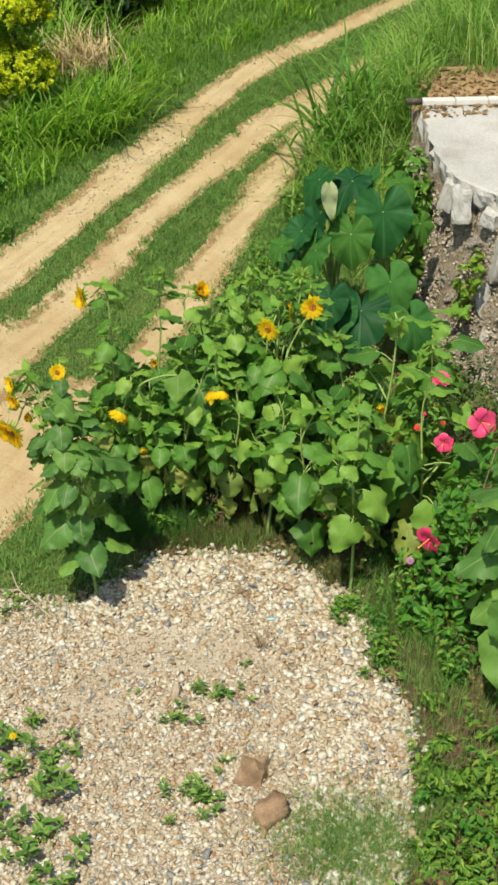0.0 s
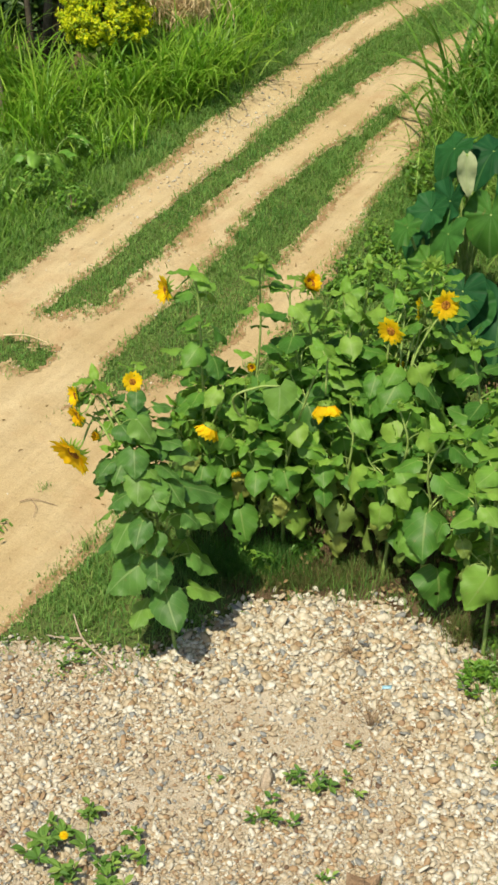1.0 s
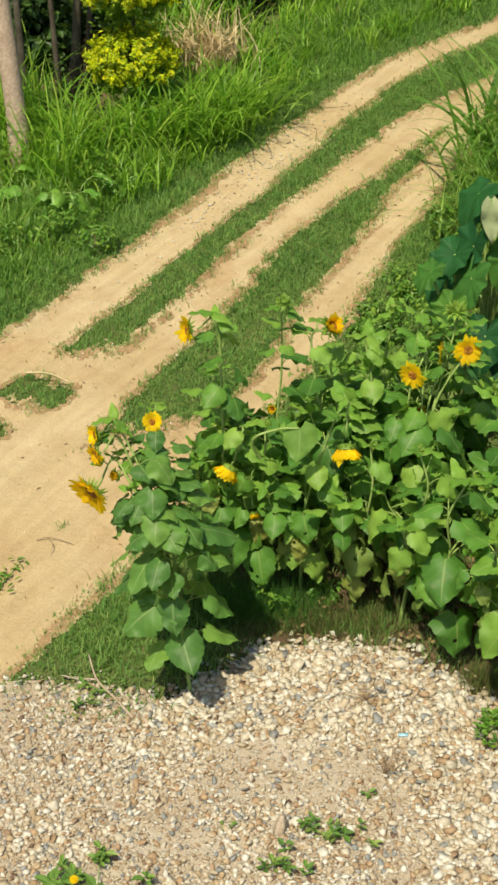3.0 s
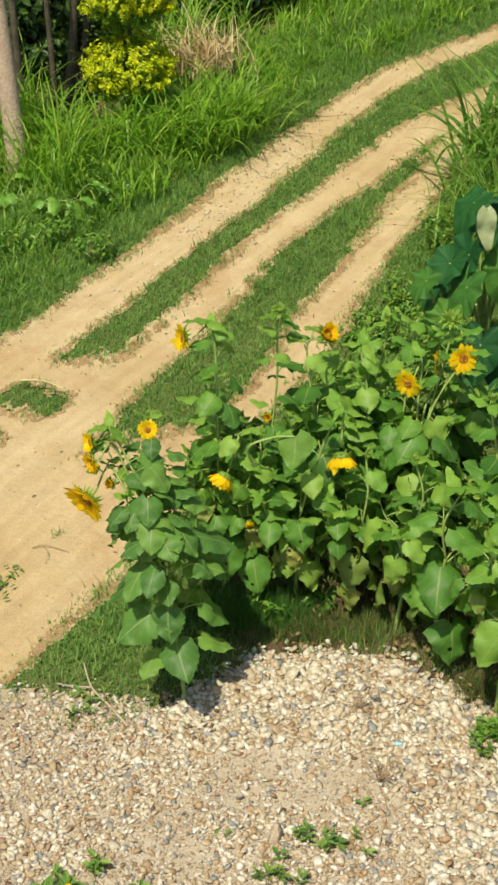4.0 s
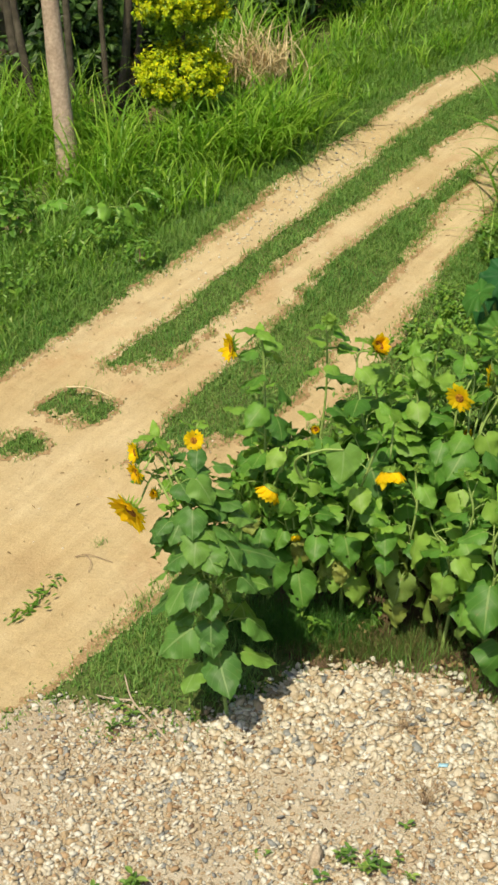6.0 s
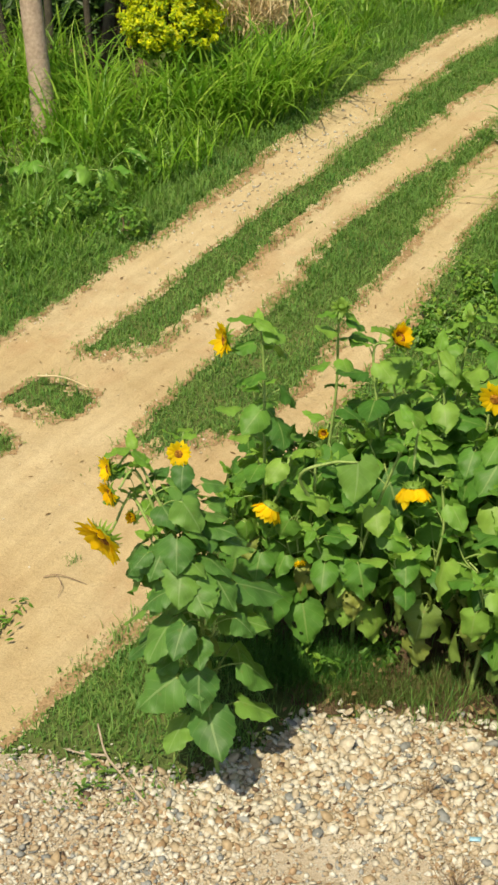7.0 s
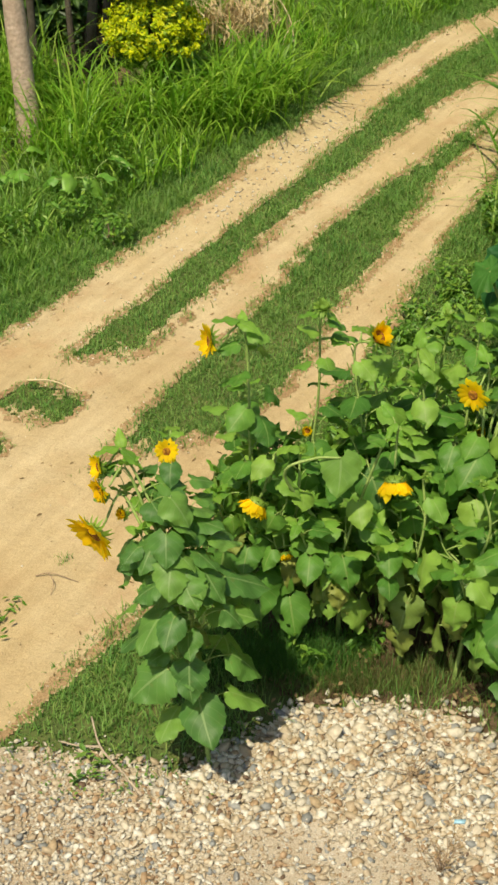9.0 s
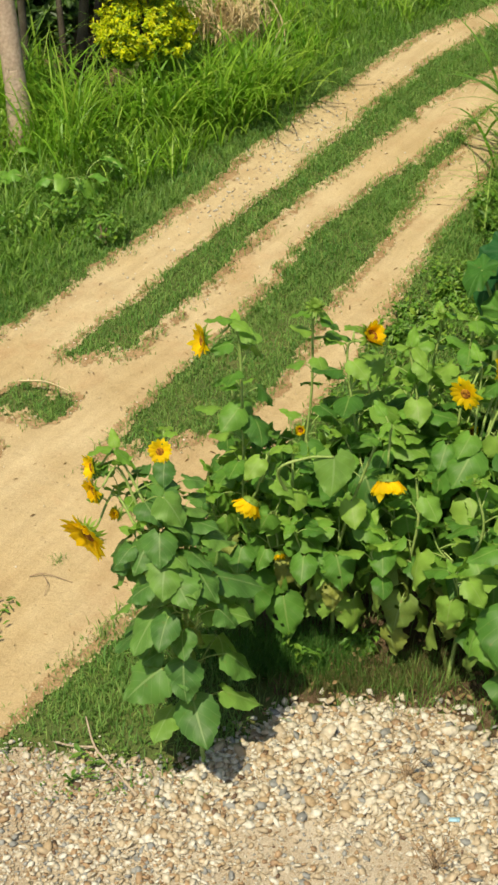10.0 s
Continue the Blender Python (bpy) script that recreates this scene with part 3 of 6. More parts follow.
# loose river pebbles
def pebbles():
    gen = np.random.default_rng(3)
    V1, F1 = ico(1)
    vs, fs, pale, n0 = [], [], [], 0
    # in the bed's thin spots the grit shows
    def thin(x, y):
        patch = 1.2 * np.exp(-(((x - 0.30) / 0.50) ** 2 + ((y - 6.05 - 0.15 * (x - 0.3)) / 0.24) ** 2)) + 0.9 * np.exp(-(((x + 0.30) / 0.35) ** 2 + ((y - 5.4) / 0.28) ** 2)) + 0.8 * np.exp(-(((x - 0.75) / 0.25) ** 2 + ((y - 5.2) / 0.3) ** 2))
        return wobble(x, y, 1.0) + 0.5 * wobble(x, y, 3.1) + 1.1 * patch
    V2 = np.array([(1, 0, 0), (-1, 0, 0), (0, 1, 0), (0, -1, 0), (0, 0, 1), (0, 0, -1)], dtype=float)
    F2 = np.array([(0, 2, 4), (2, 1, 4), (1, 3, 4), (3, 0, 4), (2, 0, 5), (1, 2, 5), (3, 1, 5), (0, 3, 5)])
    for shape, faces, count, lo, hi in ((V1, F1, 20000, 0.0095, 0.019), (V1, F1, 30000, 0.006, 0.012), (V2, F2, 44000, 0.004, 0.008)):
        x, y = scatter(count, -2.6, 1.7, 3.7, 7.3, lambda x, y: in_bed(x + gen.normal(0, 0.05, len(x)), y + gen.normal(0, 0.05, len(x))), gen)
        t = thin(x, y)
        k = gen.uniform(0, 1, len(x)) < np.clip(1.1 - 1.7 * np.clip(t - 0.35, 0, 1), 0.3, 1) * np.clip((x + 1.75 + 0.3 * t) / 0.7, 0.12, 1)
        # the heap's crest is all stones
        k |= (((y > 6.3) & (x > -0.3)) | ((hi < 0.009) & (x > -1.2))) & (gen.uniform(0, 1, len(x)) < 0.85)
        x, y = x[k], y[k]
        n = len(x)
        r = gen.uniform(lo, hi, n) * (1 + 0.35 * (gen.uniform(0, 1, n) > 0.93)) * np.where(((y > 6.3) & (x > -0.4) | (x > 0.85)) & (hi > 0.011), 1.36, 1.06)
        # paler and coarser here, finer and browner there
        r = r * (1 + 0.18 * wobble(x, y, 2.3) + 0.10 * wobble(x, y, 6.1))
        sc = r[:, None] * gen.uniform(0.7, 1.3, (n, 3)) * np.array([1.25, 0.95, 0.62])
        shape_n = shape[None] * (1 + gen.normal(0, 0.16, (n, len(shape), 1)))
        v = shape_n * sc[:, None]
        az = gen.uniform(0, 2 * np.pi, n)
        c, s = np.cos(az), np.sin(az)
        v = np.stack([v[..., 0] * c[:, None] - v[..., 1] * s[:, None], v[..., 0] * s[:, None] + v[..., 1] * c[:, None], v[..., 2]], -1)
        lean = gen.normal(0, 0.38, (n, 2))
        v[..., 2] += v[..., 0] * lean[:, :1] + v[..., 1] * lean[:, 1:]
        v += np.stack([x, y, land(x, y) + 0.012 + sc[:, 2] * gen.uniform(0.1, 0.9, n)], 1)[:, None]
        clean = np.where((y > 6.25) & (x > -0.4), 0.78, np.where(x > 0.8, 0.72, 0.56)) + 0.12 * (hi < 0.009) + 0.30 * wobble(x, y, 2.3) + 0.22 * wobble(x, y, 6.1)
        pale.append(np.repeat(gen.uniform(0, 1, n) < clean, len(faces)))
        vs.append(v.reshape(-1, 3))
        fs.append((faces[None] + np.arange(n)[:, None, None] * len(shape)).reshape(-1, 3) + n0)
        n0 += n * len(shape)
    ob = new("gravel", mesh_of("gravel", np.concatenate(vs), np.concatenate(fs), [PEBBLE, PALE_PEBBLE], index=np.concatenate(pale)))
    tagged(ob, "loose rounded river gravel, cream, tan and grey", "gravel", kind="stuff")


pebbles()


def clods():
    """Crumbs of earth along the edges of the bare track."""
    gen = np.random.default_rng(17)
    V2 = np.array([(1, 0, 0), (-1, 0, 0), (0, 1, 0), (0, -1, 0), (0, 0, 1), (0, 0, -1)], dtype=float)
    F2 = np.array([(0, 2, 4), (2, 1, 4), (1, 3, 4), (3, 0, 4), (2, 0, 5), (1, 2, 5), (3, 1, 5), (0, 3, 5)])
    x, y = scatter(160000, -4.0, 4.5, 6.4, 17.8, lambda x, y: in_road(x, y, 0.05) & ~in_road(x, y, -0.06) & ~in_bed(x, y), gen)
    xs, ys = scatter(2600, -3.5, 4.0, 6.6, 17.0, lambda x, y: in_road(x, y), gen)
    ym = gen.normal(13.0, 0.8, 300)
    xm = (track_left(ym) + strip_left(ym)) / 2 + gen.normal(0, 0.10, 300)
    x, y = np.concatenate([x[:2600], xs[:500], xm]), np.concatenate([y[:2600], ys[:500], ym])
    n = len(x)
    r = gen.uniform(0.003, 0.009, n)
    r[-len(xm):] *= 1.6
    v = V2[None] * (1 + gen.normal(0, 0.2, (n, 6, 1))) * r[:, None, None] * np.array([1.2, 1.2, 0.35])
    v = np.einsum("nij,nkj->nki", turns(n, gen), v) + np.stack([x, y, land(x, y) + 0.009 + 0.3 * r], 1)[:, None]
    f = (F2[None] + np.arange(n)[:, None, None] * 6).reshape(-1, 3)
    tagged(new("clods", mesh_of("clods", v.reshape(-1, 3), f, [CLOD, PALE_PEBBLE], index=np.repeat(np.arange(n) >= n - len(xm), 8))), "crumbs of brown earth and small stones on the track", "earth", kind="stuff")


clods()


# ---- grass ----
def wall_zone(x, y):
    return inside(np.array([(2.5, 10.4), (2.75, 9.4), (3.0, 8.85), (3.4, 7.8), (8.5, 6.4), (8.5, 12.4), (2.9, 12.4), (2.6, 11.6)]), x, y)


def lawn():
    gen = np.random.default_rng(11)
    n = 720000
    y = 6.3 + 11.6 * gen.uniform(0, 1, n)
    a, b = track_left(y) - 1.5, track_right(y) + 1.4
    x = a + (b - a) * gen.uniform(0, 1, n)
    d_left, d_right = track_left(y) - x, x - track_right(y)
    k = ~in_road(x, y, gen.normal(0.012, 0.045, n) + 0.035 * wobble(x, y, 8.0)) & ~in_bed(x + gen.normal(0, 0.05, n), y + gen.normal(0, 0.03, n) + np.where(x < -0.3, gen.normal(-0.02, 0.15, n), 0.0)) & ~wall_zone(x, y) & (x > -4.0) & (x < 5.0)
    k &= gen.uniform(0, 1, n) < np.clip(0.85 + 0.5 * wobble(x, y, 1.5), 0.55, 1) * np.where(d_left > 1.0, 0.5, 1.0) * np.where(d_right > 0.6, 0.5, 1.0)
    # sparse in the shade of the sunflowers
    k &= ~((x > -0.15) & (y < 8.3) & (y > 6.9)) | (gen.uniform(0, 1, n) < 0.22)
    # thin towards the gravel
    k &= ~in_bed(x, y - 0.22) | (x > -0.3) | (gen.uniform(0, 1, n) < 0.4)
    x, y, d_left, d_right = x[k], y[k], d_left[k], d_right[k]
    n = len(x)
    h = gen.uniform(0.025, 0.075, n) * (1 + 0.8 * np.clip(d_left, 0, 1.2) + 0.7 * np.clip(d_right, 0, 1.0)) * (0.85 + 0.3 * wobble(x, y, 2.0)) * (1 + 0.55 * wobble(x, y, 9.0)) * np.where(y < 7.8, 1.2, 1.0) * (1 + 0.9 * (gen.uniform(0, 1, n) > 0.95))
    v, f = blades(np.stack([x, y, land(x, y) - 0.004], 1), h, gen.uniform(0.005, 0.011, n), gen.uniform(0.5, 2.4, n), 2, gen)
    tagged(new("short_grass", mesh_of("short_grass", v, f, LAWN)), "short dense dark green grass along the dirt track", "grass", kind="stuff")


def tall_grass():
    gen = np.random.default_rng(12)
    # verge on the far side of the track: knee-high, in clumps
    cx, cy = scatter(3500, -5.5, 8.0, 9.0, 24.0, lambda x, y: (track_left(y) - x > 0.38) & (track_left(y) - x < 6) & ~((x < -1.2) & (y > 14.3)) & ~((x < 0.35) & (y > 15.95)), gen)
    k = (cy > 12.4) | (track_left(cy) - cx > 0.62) & (gen.uniform(0, 1, len(cx)) < 0.5)
    cx, cy = cx[k], cy[k]
    per = 26
    x = np.repeat(cx, per) + gen.normal(0, 0.07, len(cx) * per)
    y = np.repeat(cy, per) + gen.normal(0, 0.07, len(cx) * per)
    d = np.repeat(track_left(cy) - cx, per)
    n = len(x)
    # tallest round the shrub, lower towards the house and farther up the track
    zone = np.repeat(np.where(cy < 12.5, 0.52, np.where(cx > 0.1, 0.62, 1.0)) * np.where((np.abs(cx + 0.42) < 0.45) & (cy > 13.9) & (cy < 15.3), 0.35, 1.0)
                     * np.where((np.abs(cx + 1.08) < 0.42) & (cy > 13.0) & (cy < 14.0), 0.5, 1.0) * np.where((np.abs(cx + 2.1) < 0.28) & (cy < 13.3), 0.55, 1.0) * np.where((np.abs(cx + 1.55) < 0.3) & (cy > 13.3) & (cy < 14.3), 0.4, 1.0), per)
    h = gen.uniform(0.4, 1.1, n) * np.clip(0.15 + 0.75 * d, 0.3, 1.0) * np.repeat(gen.uniform(0.5, 1.2, len(cx)), per) * zone
    v, f = arching(np.stack([x, y, land(x, y) - 0.01], 1), h, gen.uniform(0.012, 0.028, n) * np.clip(zone + 0.2, 0.6, 1), np.abs(gen.normal(0.15, 0.18, n)), gen.uniform(0.6, 2.6, n), 6, gen)
    tagged(new("tall_grass", mesh_of("tall_grass", v, f, TALL)), "tall bright green arching grass on the verge", "grass", kind="stuff")
    # bank above the wall, on the near side of the track
    cx, cy = scatter(1500, 1.8, 9.0, 10.9, 22.0, lambda x, y: (x - track_right(y) > 0.25) & ~wall_zone(x - 0.1, y) & ~((x < 2.35) & (y < 12.3)), gen)
    x = np.repeat(cx, per) + gen.normal(0, 0.09, len(cx) * per)
    y = np.repeat(cy, per) + gen.normal(0, 0.09, len(cx) * per)
    n = len(x)
    h = gen.uniform(0.45, 1.1, n)
    v, f = arching(np.stack([x, y, land(x, y) - 0.01], 1), h, gen.uniform(0.007, 0.015, n), np.abs(gen.normal(0.2, 0.2, n)), gen.uniform(1.2, 2.8, n), 6, gen)
    tagged(new("bank_grass", mesh_of("bank_grass", v, f, FINEBANK)), "long fine grass hanging over the bank by the wall", "grass", kind="stuff")


def verge_grass():
    """Shin-high grass between the mown edge of the track and the tall clumps."""
    gen = np.random.default_rng(18)
    n = 64000
    y = gen.uniform(9.0, 19.0, n)
    d = gen.uniform(0.12, 1.5, n)
    x = track_left(y) - d
    k = (x > -4.2) & (gen.uniform(0, 1, n) < np.clip(0.25 + 0.9 * d, 0, 0.8) * np.clip(0.7 + 0.8 * wobble(x, y, 1.8), 0.15, 1)) & ~((x < -1.2) & (y > 14.3))
    x, y, d = x[k], y[k], d[k]
    n = len(x)
    h = gen.uniform(0.10, 0.24, n) * np.clip(0.45 + 0.8 * d, 0.5, 1.5) * (1 + 0.35 * wobble(x, y, 3.0))
    v, f = blades(np.stack([x, y, land(x, y) - 0.006], 1), h, gen.uniform(0.006, 0.012, n), gen.uniform(0.7, 2.4, n), 3, gen)
    tagged(new("verge_grass", mesh_of("verge_grass", v, f, BANK)), "shin-high lush green grass on the verge", "grass", kind="stuff")


def near_lawn():
    gen = np.random.default_rng(13)
    x, y = scatter(70000, 0.1, 3.2, 3.4, 9.5, lambda x, y: ~in_bed(x + gen.normal(0, 0.05, len(x)), y + gen.normal(0, 0.05, len(x))) & ~wall_zone(x, y), gen)
    k = gen.uniform(0, 1, len(x)) < np.clip(0.4 + 0.9 * wobble(x, y, 2.1), 0.06, 1)
    x, y = x[k], y[k]
    n = len(x)
    v, f = blades(np.stack([x, y, land(x, y) - 0.004], 1), gen.uniform(0.04, 0.16, n), gen.uniform(0.003, 0.007, n), gen.uniform(0.3, 1.8, n), 3, gen)
    tagged(new("garden_grass", mesh_of("garden_grass", v, f, LAWN)), "thin ragged grass among the weeds", "grass", kind="stuff")


lawn()
verge_grass()
near_lawn()
tall_grass()


# ---- sunflowers ----
def heart_leaf(name, materials, length, width, droop, fold, petiole, gen, lobes=0.16, wave=0.02, rise=0.5, stalk=0.011):
    """A heart-shaped blade on its stalk, growing along +Y from the origin."""
    b = Build()
    rows, cols = 10, 9
    end = np.array([0, petiole * 0.85, petiole * rise])
    if petiole:
        v, f = tube(curve_points([(0, 0, 0), (0, petiole * 0.4, petiole * (rise * 0.75)), end], 4), np.linspace(stalk, stalk * 0.7, 8)[:len(curve_points([(0, 0, 0), (0, petiole * 0.4, petiole * (rise * 0.75)), end], 4))], 5)
        b.add(v, f, 1)
    prof = lambda t: np.interp(t, [0, 0.04, 0.12, 0.24, 0.38, 0.55, 0.72, 0.86, 0.95, 1], (0.34, 0.68, 0.92, 1.0, 1.0, 0.90, 0.66, 0.37, 0.15, 0.0))
    T, U = np.meshgrid(np.linspace(0, 1, rows), np.linspace(-1, 1, cols), indexing="ij")
    w = prof(T) * width / 2
    skew = gen.normal(0, 0.06)
    x = U * w + skew * length * T ** 2
    y = T * length - lobes * length * np.abs(U) ** 1.5 * (1 - T) ** 2
    x = x * (1 + 0.05 * np.sin(T * 23 + 3 * np.sign(U)) * (np.abs(U) > 0.9) * (T > 0.1) * (T < 0.95))
    z = -droop * length * T ** 1.8 + fold * np.abs(x) - 0.5 * droop * np.abs(U) ** 2 * w + wave * np.sin(T * 11 + gen.uniform(0, 6)) * np.abs(U) + gen.normal(0, wave * 0.25, T.shape) * np.abs(U)
    V = np.stack([x, y, z], -1).reshape(-1, 3) + end
    F = [(i * cols + j, i * cols + j + 1, (i + 1) * cols + j + 1, (i + 1) * cols + j) for i in range(rows - 1) for j in range(cols - 1)]
    b.add(V, F, 0, np.stack([U, T], -1).reshape(-1, 2))
    return b.mesh(name, materials)


def stem_leaf(name, materials, length, width, petiole, hang, fold, gen, wave=0.012, lobes=0.16, rise=0.55, holes=0, rows=14, cols=9, stalk=0.0052):
    """A toothed, heart-shaped sunflower leaf: its stalk climbs away from the stem along +Y, the blade hangs from the stalk's end by hang degrees."""
    b = Build()
    end = np.array([0, petiole * 0.85, petiole * rise])
    if petiole:
        way = curve_points([(0, 0, 0), (0, petiole * 0.45, petiole * rise * 0.72), end], 4)
        v, f = tube(way, np.linspace(stalk, stalk * 0.7, len(way)), 5)
        b.add(v, f, 1)
    t = np.linspace(0, 1, rows)
    ang = -radians(hang) * (0.7 + 0.6 * t)
    step = np.diff(t, prepend=0.0) * length
    cy, cz = np.cumsum(step * np.cos(ang)), np.cumsum(step * np.sin(ang))
    prof = np.interp(t, [0, 0.03, 0.10, 0.22, 0.34, 0.50, 0.68, 0.84, 0.94, 1], (0.30, 0.62, 0.90, 1.0, 0.99, 0.88, 0.66, 0.36, 0.14, 0.0))
    T, U = np.meshgrid(t, np.linspace(-1, 1, cols), indexing="ij")
    teeth = 1 + np.where(np.abs(U) > 0.95, 0.09 * (np.arange(rows)[:, None] % 2 - 0.4) + gen.normal(0, 0.02, T.shape), 0.0) * (T > 0.08) * (T < 0.97)
    x = U * prof[:, None] * width / 2 * teeth + gen.normal(0, 0.05) * length * T ** 2
    back = lobes * length * np.abs(U) ** 1.6 * (1 - T) ** 3
    lift = fold * np.abs(x) - 0.9 * np.abs(x) ** 2 / width + wave * np.sin(T * 12 + gen.uniform(0, 6) + 1.7 * np.sign(U)) * np.abs(U) ** 1.5 + gen.normal(0, wave * 0.3, T.shape) * np.abs(U)
    ca, sa = np.cos(ang)[:, None], np.sin(ang)[:, None]
    V = np.stack([x, cy[:, None] - back * ca - lift * sa, cz[:, None] - back * sa + lift * ca], -1).reshape(-1, 3) + end
    F = [(i * cols + j, i * cols + j + 1, (i + 1) * cols + j + 1, (i + 1) * cols + j) for i in range(rows - 1) for j in range(cols - 1)]
    # eaten through in places
    for k in range(holes):
        r, c = int(gen.integers(2, rows - 4)), int(gen.integers(0, cols - 1))
        F = [q for q in F if not (q[0] // cols in (r, r + k % 2) and q[0] % cols == c)]
    b.add(V, F, 0, np.stack([U, T], -1).reshape(-1, 2))
    return b.mesh(name, materials)


gen_leaf = np.random.default_rng(21)
LEAVES = [stem_leaf("leaf", [SUNLEAF, STEM], 0.21, 0.19 * w, p, h, f, gen_leaf, v) for w, p, h, f, v in
          ((1.0, 0.13, 18, 0.14, 0.008), (1.05, 0.15, 42, 0.08, 0.012), (0.9, 0.12, 30, 0.24, 0.008), (1.1, 0.17, 62, 0.06, 0.014), (0.95, 0.14, 8, 0.20, 0.010), (1.0, 0.16, 50, 0.18, 0.014))]
DROOPING = [stem_leaf("leaf", [SUNLEAF, STEM], 0.21, 0.20 * w, p, h, f, gen_leaf, v, holes=k) for w, p, h, f, v, k in ((1.0, 0.15, 55, 0.08, 0.014, 0), (1.1, 0.17, 70, 0.06, 0.016, 1), (0.95, 0.14, 62, 0.16, 0.014, 2), (1.05, 0.18, 78, 0.04, 0.018, 0))]
OLD = [stem_leaf("leaf", [OLDLEAF, STEM], 0.21, 0.20 * w, 0.13, h, f, gen_leaf, 0.02, holes=k) for w, h, f, k in ((1.0, 65, 0.1, 1), (1.1, 55, 0.05, 2), (0.85, 80, 0.12, 0), (1.0, 72, 0.0, 1))]
DARK = [stem_leaf("leaf", [DARKLEAF, STEM], 0.22, 0.21 * w, p, h, f, gen_leaf, v) for w, p, h, f, v in ((1.0, 0.20, 38, 0.08, 0.014), (1.05, 0.25, 55, 0.05, 0.016), (0.92, 0.17, 24, 0.16, 0.012), (1.0, 0.23, 46, 0.12, 0.018))]
BLADE = stem_leaf("leaf", [DARKLEAF, STEM], 0.24, 0.24, 0.0, 12, 0.12, gen_leaf, 0.012, 0.22)
YOUNG = [stem_leaf("leaf", [YOUNGLEAF, STEM], 0.12, 0.066, 0.03, h, 0.3, gen_leaf, 0.006, 0.04, 0.9) for h in (-20, 15, 35)]


def petals_mesh(open_, length, radius, gen, count=22):
    """Ray florets in a ring round +Z; open_: angle in degrees from the disc's plane towards the front."""
    b = Build()
    for layer in range(2):
        for k in range(count):
            a = (k + 0.5 * layer + gen.normal(0, 0.12)) / count * 2 * np.pi
            L = length * gen.uniform(0.8, 1.1) * (1.0 if layer == 0 else 0.88)
            w = L * gen.uniform(0.40, 0.54)
            tilt = radians(open_ + gen.normal(0, 7) + 8 * layer)
            curl = gen.normal(-0.12, 0.15)
            o = np.array([np.cos(a), np.sin(a), 0.0])
            s = np.array([-np.sin(a), np.cos(a), 0.0])
            up = np.array([0, 0, 1.0])
            pts = []
            for t, ww in ((0, 0.45), (0.35, 1.0), (0.75, 0.85), (1.0, 0.0)):
                c = o * (radius * 0.86 + L * t * np.cos(tilt)) + up * (L * t * np.sin(tilt) + curl * L * t * t)
                if ww:
                    pts += [c - s * w * ww / 2, c + up * w * 0.1, c + s * w * ww / 2]
                else:
                    pts += [c]
            f = []
            for i in range(2):
                for j in range(2):
                    q = i * 3 + j
                    f.append((q, q + 1, q + 4, q + 3))
            f += [(6, 7, 9), (7, 8, 9)]
            b.add(pts, f)
    return b.mesh("corolla", [PETAL])


def disc_mesh(radius, depth, mtl=DISC):
    b = Build()
    rings = [(1.0, -0.5), (1.04, -0.1), (0.92, 0.25), (0.68, 0.42), (0.42, 0.40), (0.2, 0.30)]
    m = 18
    V = [(radius * r * math.cos(2 * math.pi * k / m), radius * r * math.sin(2 * math.pi * k / m), depth * z) for r, z in rings for k in range(m)] + [(0, 0, depth * 0.25)]
    F = [(i * m + k, i * m + (k + 1) % m, (i + 1) * m + (k + 1) % m, (i + 1) * m + k) for i in range(len(rings) - 1) for k in range(m)]
    F += [((len(rings) - 1) * m + k, (len(rings) - 1) * m + (k + 1) % m, len(rings) * m) for k in range(m)]
    b.add(V, F)
    return b.mesh("flower_head", [mtl])


def bracts_mesh(radius, gen, count=14, spread=25, length=0.035, closed=False):
    b = Build()
    # green cup behind the disc
    m = 12
    cup = [(0.25, -0.9), (0.75, -0.75), (1.08, -0.35), (1.12, 0.05)]
    V = [(radius * r * math.cos(2 * math.pi * k / m), radius * r * math.sin(2 * math.pi * k / m), radius * z * 0.7) for r, z in cup for k in range(m)]
    F = [(i * m + k, i * m + (k + 1) % m, (i + 1) * m + (k + 1) % m, (i + 1) * m + k) for i in range(3) for k in range(m)] + [tuple(range(m - 1, -1, -1))]
    b.add(V, F)
    for ring in range(3 if closed else 2):
        for k in range(count):
            a = (k + 0.5 * ring) / count * 2 * np.pi + gen.normal(0, 0.1)
            tilt = radians((70 - 40 * ring if closed else spread - 35 * ring) + gen.normal(0, 10))
            L = length * gen.uniform(0.7, 1.2)
            o, s = np.array([np.cos(a), np.sin(a), 0]), np.array([-np.sin(a), np.cos(a), 0])
            tip = o * np.cos(tilt) + np.array([0, 0, 1]) * np.sin(tilt)
            c = o * radius * 1.02 + np.array([0, 0, radius * (-0.1 - 0.15 * ring)])
            b.add([c - s * L * 0.2, c + s * L * 0.2, c + tip * L * 0.5 + s * L * 0.16, c + tip * L * 0.5 - s * L * 0.16, c + tip * L - np.array([0, 0, 0.2 * L])], [(0, 1, 2, 3), (3, 2, 4)])
    return b.mesh("calyx", [BRACT])


